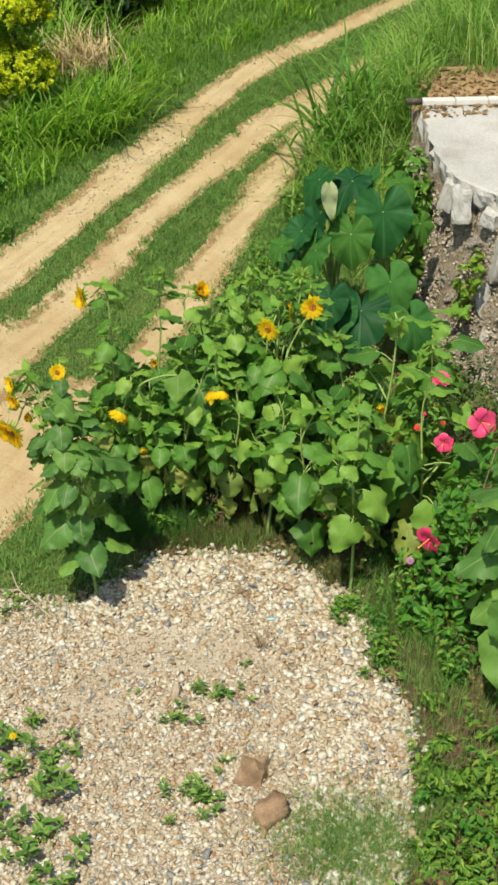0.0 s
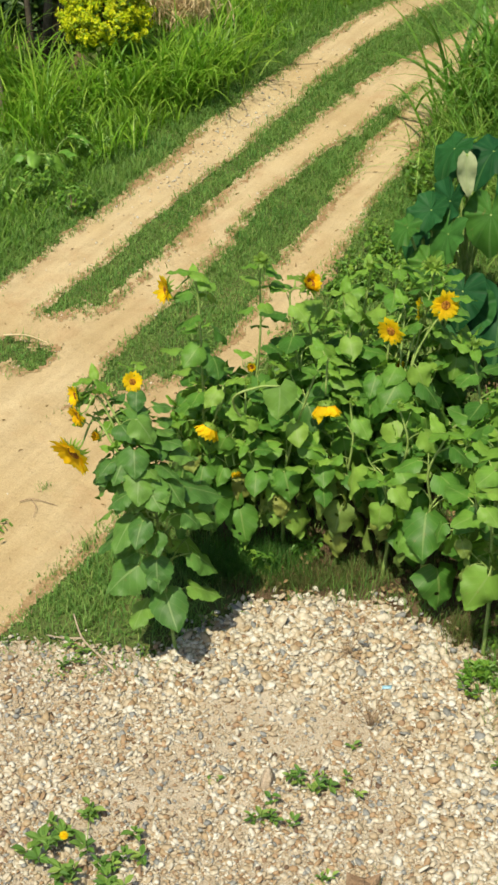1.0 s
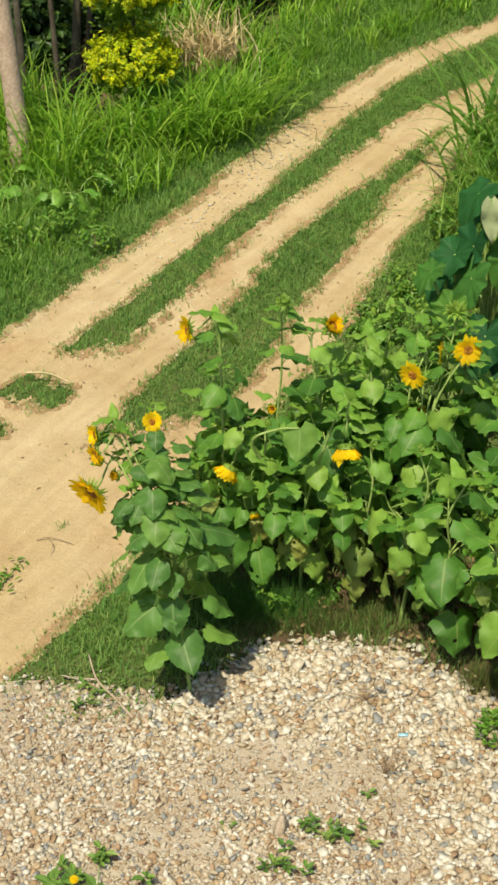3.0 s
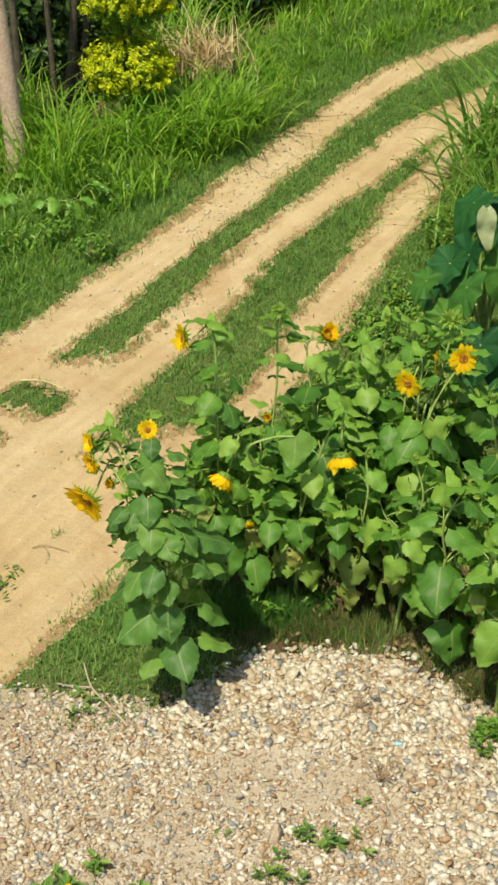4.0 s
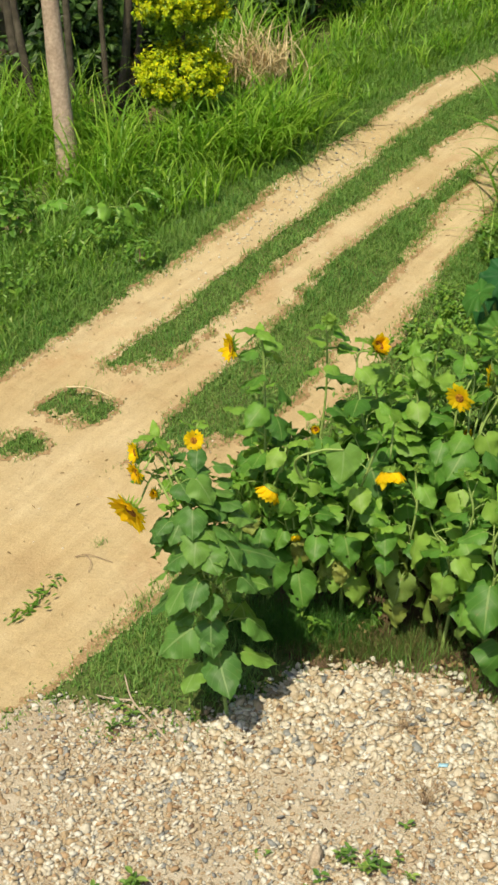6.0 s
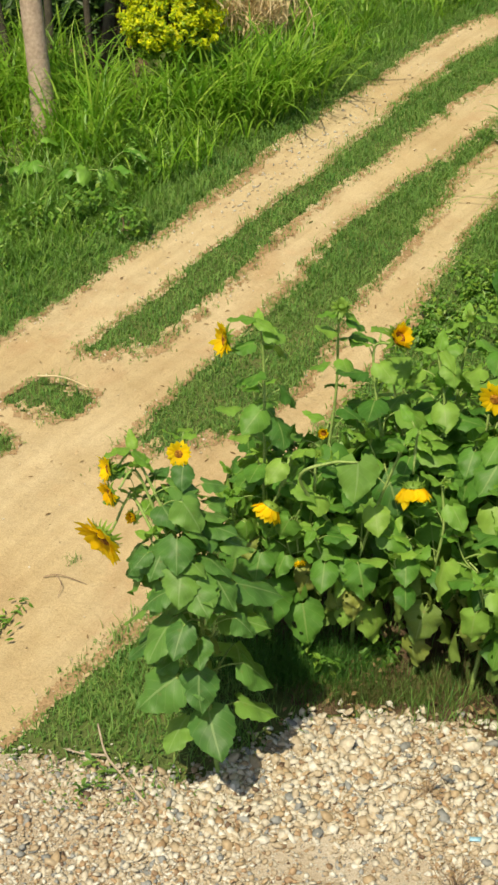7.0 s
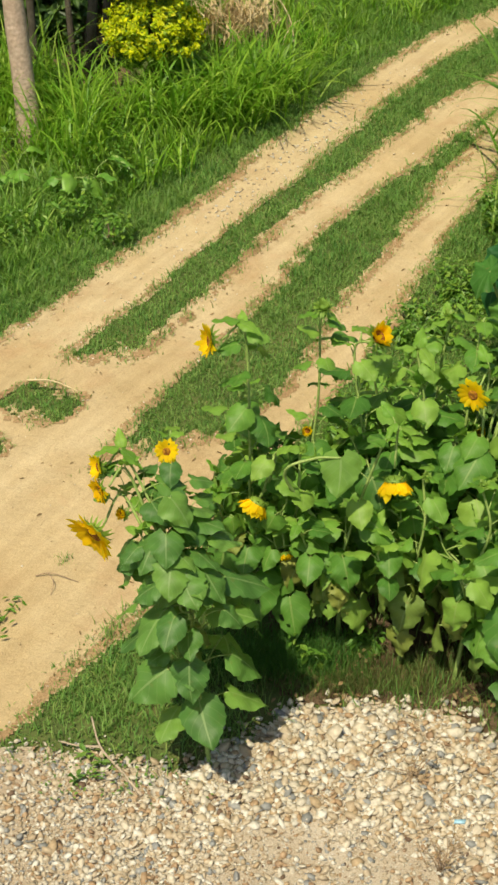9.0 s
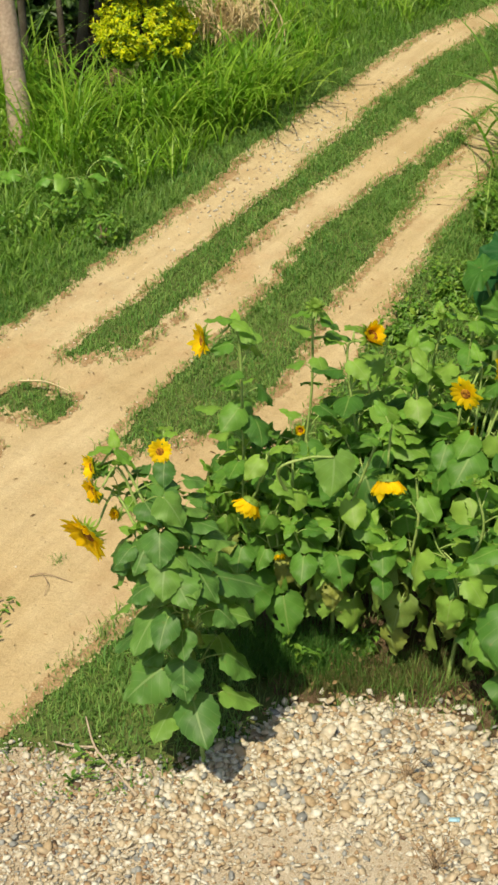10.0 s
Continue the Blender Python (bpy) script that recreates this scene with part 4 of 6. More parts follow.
gen_head = np.random.default_rng(5)
HEADS = {
    "open": (disc_mesh(0.024, 0.014), petals_mesh(14, 0.056, 0.026, gen_head, 17), bracts_mesh(0.031, gen_head)),
    "half": (disc_mesh(0.027, 0.014), petals_mesh(27, 0.058, 0.030, gen_head, 20), bracts_mesh(0.034, gen_head, 16, 30, 0.04)),
    "large": (disc_mesh(0.034, 0.018), petals_mesh(20, 0.084, 0.038, gen_head, 21), bracts_mesh(0.043, gen_head, 16, -5, 0.034)),
    "cupped": (disc_mesh(0.026, 0.014), petals_mesh(63, 0.048, 0.028, gen_head, 18), bracts_mesh(0.029, gen_head, 16, 40, 0.04)),
    "hanging": (disc_mesh(0.034, 0.018), petals_mesh(58, 0.070, 0.044, gen_head, 27), bracts_mesh(0.036, gen_head, 14, 0, 0.020)),
    "bud": (disc_mesh(0.018, 0.012, BRACT), None, bracts_mesh(0.026, gen_head, 16, 40, 0.045, True)),
}


def aim(place, facing, spin=0.0, size=1.0):
    q = Vector(facing).to_track_quat('Z', 'Y')
    return Matrix.Translation(place) @ q.to_matrix().to_4x4() @ Matrix.Rotation(spin, 4, 'Z') @ Matrix.Scale(size, 4)


def leaf_pose(place, azimuth, pitch, roll, size):
    return Matrix.Translation(place) @ Matrix.Rotation(azimuth, 4, 'Z') @ Matrix.Rotation(pitch, 4, 'X') @ Matrix.Rotation(roll, 4, 'Y') @ Matrix.Scale(size, 4)


BLOOMS = []


def clear_of_blooms(p, gap):
    """Whether a leaf there leaves the open flowers' sunny side free."""
    way = Vector((0.0, -0.8, 0.6))
    for q in BLOOMS:
        d = p - q
        u = d.dot(way)
        if u > 0.01 and (d - way * u).length < gap:
            return False
    return True


def sunflower(x, y, tops, label, seed, fork=0.6, low=0.3, leaves=None, old=0.15, size=1.0, arches=(), lean=0.45, reach=None, shoots=6, gap=0.046):
    """tops: (x, y, z, kind, facing, size) of each head in the world; the stem forks below them, leaves stand in a spiral round stem, branches and side shoots."""
    gen = np.random.default_rng(seed)
    z = float(land(x, y))
    base = np.array([x, y, z])
    ob = thing("sunflower", base, label, "sunflower", "sunflowers beside the track")
    leaves = leaves or LEAVES
    mean = np.mean([t[:3] for t in tops], axis=0) - base
    joint = mean * np.array([lean, lean, fork]) + gen.normal(0, 0.02, 3)
    main = curve_points([(0, 0, -0.03), joint * 0.5 + gen.normal(0, 0.015, 3), joint], 12)
    v, f = tube(main, np.linspace(0.013, 0.009, len(main)), 6)
    part("stem", Build().add(v, f).mesh("stem", [STEM]), ob)
    full = max(t[2] for t in tops) - z
    turn = gen.uniform(0, 6.28)

    def leaf_on(p, s, kinds, tilt):
        m = leaf_pose(p, turn + gen.normal(0, 0.25), tilt + gen.normal(0, 0.16), gen.normal(0, 0.22), s)
        if reach is not None and (x + (m @ Vector((0, 0.30, 0))).x < reach or z + (m @ Vector((0, 0.2, 0.05))).z > 1.64):
            return
        if all(clear_of_blooms(Vector(base) + m @ Vector((0, far, 0.03)), 0.05 + 0.075 * s) for far in (0.12, 0.2, 0.3)):
            part("leaf", kinds[gen.integers(len(kinds))], ob, m)

    def leaves_along(way, start, s0, s1, spacing):
        nonlocal turn
        run = np.concatenate([[0], np.cumsum(np.linalg.norm(np.diff(way, axis=0), axis=1))])
        for d in np.arange(start, run[-1] - 0.03, spacing):
            p = np.array([np.interp(d, run, way[:, k]) for k in range(3)])
            turn += 2.4
            h = p[2] / full
            s = size * np.interp(d / run[-1], (0, 1), (s0, s1)) * gen.uniform(0.8, 1.15)
            if h < 0.5 and gen.uniform() < old * 1.6:
                leaf_on(p, 0.8 * s, OLD, -0.15)
            else:
                leaf_on(p, s, leaves if h > 0.55 or leaves is not LEAVES else DROOPING, 0.12 if h > 0.6 else -0.10)

    leaves_along(main, low, 1.12, 1.0, gap)
    for k, (tx, ty, tz, kind, facing, s) in enumerate(tops):
        fc = np.array(facing, dtype=float)
        fc /= np.linalg.norm(fc)
        top = np.array([tx, ty, tz]) - base
        neck = top - fc * 0.05 * s
        # the neck bends over towards the flower's face
        crook = top - fc * 0.15 * s + np.array([0, 0, 0.02 + 0.06 * max(0.0, 0.5 - fc[2])])
        mid = joint * 0.5 + crook * 0.5 + np.array([*gen.normal(0, 0.03, 2), 0.02])
        way = curve_points([joint - np.array([0, 0, 0.02]), mid, crook, neck], 6)
        v, f = tube(way, np.linspace(0.0078, 0.0055, len(way)), 6)
        part("branch", Build().add(v, f).mesh("branch", [STEM]), ob)
        disc, rays, cup = HEADS[kind]
        h = part("flower_head", disc, ob, aim(top, fc, gen.uniform(0, 6), s), "brown-centred yellow flower head" if rays else "closed green flower bud")
        if rays:
            part("corolla", rays, h)
        part("calyx", cup, h)
        leaves_along(way[:-5], 0.05, 0.85, 0.5, gap * 1.25)
        for q in range(3):
            turn += 2.1
            m = leaf_pose(way[-6 + q], turn, gen.normal(0.2, 0.2), gen.normal(0, 0.2), size * gen.uniform(0.7, 1.1))
            if clear_of_blooms(Vector(base) + m @ Vector((0, 0.1, 0.02)), 0.07):
                part("leaf", YOUNG[q], ob, m)
    for k in range(shoots):
        p = main[int(len(main) * (0.5 + 0.45 * (k + gen.uniform()) / max(shoots, 1)))]
        a = gen.uniform(0, 6.28)
        run = gen.uniform(0.16, 0.36) * size
        tip = p + np.array([np.cos(a) * run * 0.7, np.sin(a) * run * 0.7, run * gen.uniform(0.7, 1.2)])
        way = curve_points([p, (p + tip) / 2 + np.array([np.cos(a), np.sin(a), -0.3]) * 0.04, tip], 6)
        v, f = tube(way, np.linspace(0.006, 0.004, len(way)), 5)
        part("branch", Build().add(v, f).mesh("branch", [STEM]), ob)
        leaves_along(way, 0.06, 0.85, 0.5, gap)
        for q in range(4):
            turn += 1.7
            part("leaf", YOUNG[q % 3], ob, leaf_pose(tip, turn, gen.normal(0.5, 0.2), gen.normal(0, 0.2), size * gen.uniform(0.5, 0.9)))
    for ps, az_, pitch_, s_ in arches:
        way = curve_points([np.array(p) - base for p in ps], 6)
        v, f = tube(way, np.linspace(0.009, 0.006, len(way)), 6)
        part("branch", Build().add(v, f).mesh("branch", [STEM]), ob)
        part("leaf", BLADE, ob, leaf_pose(way[-1], az_, pitch_, 0.1, s_))
    return ob


TALL_YELLOW = "tall leafy sunflower with small yellow brown-centred heads"
PLANTS = []


def plant(*args, **more):
    PLANTS.append((args, more))


plant(-0.32, 6.70, [(-0.815, 6.74, 1.34, "large", (-0.62, -0.70, -0.32), 1.2), (-0.70, 6.85, 1.38, "cupped", (-0.5, -0.6, 0.1), 0.6), (-0.79, 6.8, 1.65, "half", (-0.85, -0.45, 0.1), 0.8), (-0.78, 6.75, 1.56, "half", (-0.80, -0.55, -0.1), 0.85),
                        (-0.5, 6.9, 1.67, "open", (-0.12, -0.9, 0.3), 0.78), (-0.45, 6.85, 1.5, "bud", (0.1, -0.2, 0.9), 0.7)],
          "leafy branching sunflower with drooping yellow heads, rooted at the gravel's edge", 31, 0.72, 0.33, DARK, 0.14, 0.98, lean=0.22, reach=-0.84, shoots=7, gap=0.048)
plant(-0.12, 7.62, [(-0.34, 7.6, 1.86, "half", (-0.92, -0.35, 0.1), 1.15), (-0.11, 7.4, 1.09, "hanging", (-0.45, -0.30, -0.75), 1.1)], TALL_YELLOW, 32)
plant(0.12, 7.95, [(0.2, 7.9, 1.9, "bud", (0.1, -0.2, 0.95), 0.85), (0.14, 8.0, 1.15, "cupped", (-0.2, -0.6, 0.2), 0.6)], "sunflower with a tall green bud on a straight stem", 33)
plant(0.31, 7.58, [(0.54, 7.32, 1.27, "hanging", (0.03, -0.36, -0.90), 1.22), (0.03, 7.4, 0.79, "cupped", (0.1, -0.5, -0.5), 0.7)], "sunflower with a nodding yellow head", 34, old=0.5, gap=0.056,
          arches=[([(0.2, 7.5, 0.9), (0.02, 7.35, 1.28), (0.15, 7.3, 1.40), (0.28, 7.28, 1.42)], 3.14, -0.95, 0.8)])
plant(0.45, 7.85, [(0.47, 7.8, 1.79, "cupped", (0.55, -0.5, 0.65), 1.3)], "sunflower with a half-open yellow head", 35, size=1.2, shoots=4)
plant(0.95, 7.62, [(0.93, 7.7, 1.53, "open", (-0.5, -0.8, -0.05), 1.15), (1.18, 7.9, 1.85, "bud", (0.0, -0.1, 0.98), 1.2), (1.25, 7.8, 1.64, "open", (0.1, -0.95, 0.2), 1.2), (1.11, 7.85, 1.59, "open", (-0.8, 0.2, 0.0), 1.0)],
          "branching sunflower with several yellow heads and a spiky bud", 36, size=1.15, shoots=4)
plant(0.62, 7.42, [(0.7, 7.4, 1.25, "bud", (0.2, -0.3, 0.9), 0.45)], "leafy sunflower not yet in flower", 37, old=0.5, size=1.1, gap=0.062)
plant(0.89, 7.29, [(0.95, 7.25, 1.30, "bud", (0.0, -0.2, 0.95), 0.45)], "leafy sunflower not yet in flower", 38, size=1.2, old=0.35, gap=0.064, shoots=4)
plant(1.10, 7.10, [(1.15, 7.0, 1.25, "bud", (-0.2, -0.2, 0.95), 0.45)], "leafy sunflower not yet in flower", 39, size=1.25, shoots=3, old=0.25, gap=0.066)
plant(1.40, 6.62, [(1.42, 6.7, 1.62, "bud", (0.0, -0.1, 0.98), 0.45)], "leafy sunflower not yet in flower, at the gravel's edge", 40, size=1.15, old=0.2, low=0.42, shoots=3, gap=0.06)
plant(1.66, 7.1, [(1.74, 7.2, 1.80, "bud", (0.0, -0.1, 0.98), 0.45)], "tall leafy sunflower with broad pale green leaves", 41, size=1.85, shoots=1, gap=0.075)
plant(1.50, 7.45, [(1.66, 7.2, 1.16, "cupped", (-0.1, -0.5, -0.3), 0.9), (1.4, 7.6, 1.5, "bud", (0, 0, 1), 0.7)], TALL_YELLOW, 42, size=1.25)
plant(0.75, 8.15, [(1.04, 8.1, 1.09, "cupped", (0.2, -0.6, 0.3), 0.6), (0.85, 8.2, 1.72, "bud", (0, 0, 1), 0.7)], TALL_YELLOW, 43, size=1.2, shoots=4)
plant(0.66, 7.9, [(0.68, 7.9, 1.68, "bud", (0.1, 0, 1), 0.45)], "leafy sunflower not yet in flower", 53, size=1.25, shoots=4)
plant(0.95, 8.05, [(1.0, 8.05, 1.75, "bud", (0.1, 0, 1), 0.45)], "leafy sunflower not yet in flower", 54, size=1.3, shoots=4)
plant(-0.20, 8.1, [(-0.2, 8.0, 1.45, "bud", (-0.2, 0, 1), 0.45)], "leafy sunflower not yet in flower", 44)
plant(0.05, 7.6, [(0.1, 7.55, 1.3, "bud", (0.1, 0, 1), 0.45)], "leafy sunflower not yet in flower", 45, old=0.5)
plant(1.25, 8.2, [(1.3, 8.2, 1.6, "bud", (0.1, 0, 1), 0.45)], "leafy sunflower not yet in flower", 46, size=1.25, shoots=4)
plant(2.36, 5.6, [(2.36, 5.65, 1.75, "bud", (0, 0, 1), 0.45)], "leafy sunflower with large drooping leaves", 47, size=1.3, leaves=DARK, fork=0.8, lean=1.0, old=0.0)
plant(1.88, 6.85, [(1.95, 7.0, 1.5, "bud", (0.1, 0, 1), 0.45)], "tall leafy sunflower with broad pale green leaves", 48, size=1.7, shoots=1, gap=0.075)
plant(2.06, 7.8, [(2.12, 7.75, 1.30, "bud", (0.1, -0.1, 1), 0.45)], "leafy sunflower with broad pale green leaves beside the wall", 49, size=1.6, shoots=2, gap=0.07)
plant(0.55, 8.3, [(0.5, 8.3, 1.35, "bud", (0.1, 0, 1), 0.45)], "leafy sunflower not yet in flower", 50)
plant(1.75, 8.0, [(1.7, 8.0, 1.2, "bud", (0.1, 0, 1), 0.45)], "leafy sunflower not yet in flower", 51)
BLOOMS += [Vector(p) for p in ((2.14, 6.4, 1.45), (1.84, 6.3, 0.73), (2.0, 6.9, 1.05), (2.03, 7.4, 1.24), (1.92, 7.2, 0.98))]
BLOOMS += [Vector(h[:3]) for args, more in PLANTS for h in args[2] if h[3] != "bud"]
for args, more in PLANTS:
    sunflower(*args, **more)


# ---- elephant ears ----
gen_taro = np.random.default_rng(8)


def taro_blade(mtl, length, droop, cup, gen, wave=0.02):
    """A blade held by a point inside it: the tip along +Y, two round lobes behind, ribs spreading from the stalk."""
    rings, m = 8, 56
    ang = np.linspace(-180, 180, m)
    rim = np.interp(np.abs(ang), (0, 7, 16, 32, 55, 80, 105, 130, 150, 163, 173, 180), (0.72, 0.64, 0.58, 0.52, 0.47, 0.435, 0.425, 0.44, 0.43, 0.36, 0.20, 0.05)) * length
    rim *= 1 + 0.03 * np.sin(ang / 11 + gen.uniform(0, 6)) + gen.normal(0, 0.008, m)
    t = np.linspace(0, 1, rings)[:, None] ** 0.9
    r = t * rim
    x, y = r * np.sin(np.radians(ang)), r * np.cos(np.radians(ang))
    ph = gen.uniform(0, 6)
    z = cup * r - 0.9 * droop * np.maximum(y, 0) ** 2 / length - 0.6 * droop * np.minimum(y, 0) ** 2 / length - 0.5 * cup * x ** 2 / length + wave * t ** 2.5 * np.sin(np.radians(ang) * 7 + ph) + 0.5 * wave * t ** 2 * np.sin(np.radians(ang) * 13 + 2 * ph)
    u = np.broadcast_to(ang / 180, r.shape)
    V = np.stack([x, y, z], -1).reshape(-1, 3)
    F = [(i * m + j, i * m + j + 1, (i + 1) * m + j + 1, (i + 1) * m + j) for i in range(rings - 1) for j in range(m - 1)]
    return Build().add(V, F, 0, np.stack([u, 1.9 * np.abs(u)], -1).reshape(-1, 2)).mesh("leaf_blade", [mtl])


TAROS = [taro_blade(TARO, 0.54 * k, d, c, gen_taro) for k, d, c in ((1.0, 0.7, 0.14), (1.05, 1.1, 0.10), (0.92, 0.5, 0.28))] + [taro_blade(TAROLIGHT, 0.50, 0.9, 0.16, gen_taro, 0.028)]
TAROPALE = heart_leaf("leaf_blade", [PALE, STEM], 0.34, 0.15, 0.1, 0.4, 0.0, gen_taro, lobes=0.08, wave=0.03)


def taro(x, y, leaves, label):
    """leaves: (x, y, z of the blade's heart, azimuth and pitch in degrees, size, mesh)."""
    z = float(land(x, y))
    ob = thing("elephant_ear", (x, y, z), label, "plant", "elephant ears by the wall")
    gen = np.random.default_rng(int(x * 100))
    for lx, ly, lz, az, pitch, s, me in leaves:
        az, pitch, roll = az + gen.normal(0, 6), pitch + gen.normal(0, 4), gen.normal(0, 7)
        tip = np.array([lx - x, ly - y, lz - z])
        way = curve_points([(0, 0, -0.02), tip * np.array([0.25, 0.25, 0.6]), tip], 7)
        v, f = tube(way, np.linspace(0.022, 0.009, len(way)), 6)
        part("stalk", Build().add(v, f).mesh("stalk", [STEM]), ob)
        part("leaf_blade", me, ob, Matrix.Translation(tip) @ Matrix.Rotation(radians(az), 4, 'Z') @ Matrix.Rotation(radians(pitch), 4, 'X') @ Matrix.Rotation(radians(roll), 4, 'Y') @ Matrix.Scale(s, 4))


taro(2.12, 9.75, [(2.03, 9.50, 1.66, 186, -62, 1.0, TAROS[0]), (2.06, 9.20, 1.18, 190, -55, 0.86, TAROS[1]), (1.93, 9.80, 1.74, 285, 55, 0.72, TAROS[2]), (2.38, 9.70, 1.47, 200, -55, 0.55, TAROS[3]), (2.22, 9.9, 1.75, 215, -25, 0.6, TAROS[3])],
     "large dark green elephant ear plant beside the broken wall")
taro(1.66, 9.62, [(1.75, 9.30, 1.56, 170, -68, 0.85, TAROS[3]), (1.56, 9.30, 1.98, 175, -80, 0.85, TAROPALE), (1.49, 9.40, 1.62, 120, -62, 0.80, TAROS[2]), (1.46, 9.20, 1.47, 118, -68, 0.72, TAROS[0]), (1.81, 9.70, 1.85, 150, -22, 0.65, TAROS[1]), (1.54, 9.68, 1.88, 118, -38, 0.70, TAROS[1])],
     "dark green elephant ear plant with one pale upturned leaf")
taro(1.40, 9.25, [(1.36, 9.35, 1.58, 130, -55, 0.62, TAROS[2]), (1.19, 9.20, 1.52, 110, -30, 0.5, TAROS[3]), (1.32, 9.1, 1.30, 140, -60, 0.62, TAROS[3]), (1.55, 9.0, 1.15, 170, -60, 0.7, TAROS[0])], "smaller elephant ear plant beside the track")
taro(1.42, 9.85, [(1.34, 9.7, 1.35, 130, -45, 0.6, TAROS[2]), (1.36, 9.9, 1.15, 120, -45, 0.55, TAROS[1]), (1.62, 9.95, 1.7, 140, -30, 0.6, TAROS[0])], "small elephant ear plant beside the track")
taro(1.90, 9.15, [(1.81, 9.05, 1.01, 172, -42, 1.05, TAROS[0]), (2.2, 8.95, 0.95, 205, -45, 0.8, TAROS[1]), (1.62, 9.05, 1.0, 150, -55, 0.8, TAROS[2])], "low elephant ear plant with wide leaves")


# ---- cane grass by the track ----
def cane(x, y, n, h0, h1, label, seed, name="cane_grass", mtl=None, w=(0.012, 0.026), bend=(0.8, 2.4), spread=0.09, rise=0.0):
    """A clump of arching blades; rise lifts part of them up along short canes."""
    gen = np.random.default_rng(seed)
    bx, by = gen.normal(0, spread, n), gen.normal(0, spread, n)
    lift = gen.uniform(0, 1, n) ** 1.5 * rise
    v, f = arching(np.stack([bx * (1 + lift), by * (1 + lift), land(x + bx, y + by) - float(land(x, y)) - 0.02 + lift], 1), gen.uniform(h0, h1, n), gen.uniform(*w, n), np.abs(gen.normal(0.3, 0.22, n)), gen.uniform(*bend, n), 9, gen, late=1.5)
    ob = thing(name, (x, y, float(land(x, y))), label, "grass clump", "grass clumps")
    part("blades", mesh_of("blades", v, f, mtl or CANE), ob)
    for k in range(int(14 * (rise > 0))):
        i = int(gen.integers(n))
        v, f = tube(curve_points([(bx[i], by[i], -0.03), (bx[i] * 1.2, by[i] * 1.2, rise * 0.5), (bx[i] * (1 + rise), by[i] * (1 + rise), rise)], 4), 0.008, 5)
        part("cane", Build().add(v, f).mesh("cane", [STEM]), ob)
    return ob


cane(2.12, 12.60, 95, 0.7, 1.4, "clump of broad-bladed cane grass at the track's edge", 61, w=(0.026, 0.046), bend=(1.0, 2.6), spread=0.13, rise=0.55)
cane(2.35, 12.85, 80, 0.7, 1.35, "clump of broad-bladed cane grass at the track's edge", 62, w=(0.022, 0.040), bend=(0.9, 2.4), spread=0.14, rise=0.5)
cane(1.98, 12.15, 30, 0.5, 1.1, "clump of broad-bladed cane grass at the track's edge", 66, w=(0.018, 0.032), bend=(1.2, 2.6))
cane(2.15, 11.9, 240, 0.8, 1.3, "clump of long arching grass on the bank", 63, w=(0.007, 0.015), mtl=FINEBANK, spread=0.2, bend=(1.0, 2.6))
cane(2.45, 11.2, 300, 0.7, 1.2, "clump of long arching grass on the bank", 64, w=(0.007, 0.014), mtl=FINEBANK, bend=(1.2, 2.8), spread=0.2)
cane(2.45, 12.5, 240, 0.7, 1.2, "clump of long arching grass on the bank", 65, w=(0.007, 0.014), mtl=FINEBANK, bend=(1.2, 2.8), spread=0.2)
for k, (gx, gy) in enumerate(((-1.75, 13.5), (-0.62, 13.6), (-0.5, 13.9), (-0.40, 13.5), (-2.5, 13.4), (-1.62, 13.05), (-1.16, 13.3), (-0.84, 13.45), (-0.24, 13.75), (-0.02, 14.0))):
    cane(gx, gy, 90, 0.5, 0.95 if k < 5 else 1.1, "clump of tall bright green grass on the verge", 70 + k, w=(0.014, 0.030), mtl=TALL, bend=(0.8, 2.3), spread=0.12)
for k, (gx, gy) in enumerate(((-1.45, 12.62), (-1.68, 12.5), (-1.92, 11.75), (-2.05, 12.15), (-1.2, 12.8))):
    cane(gx, gy, 110, 0.22, 0.5, "low tuft of yellow-green grass on the verge", 170 + k, w=(0.008, 0.016), mtl=FINEBANK, bend=(0.6, 2.0), spread=0.10)


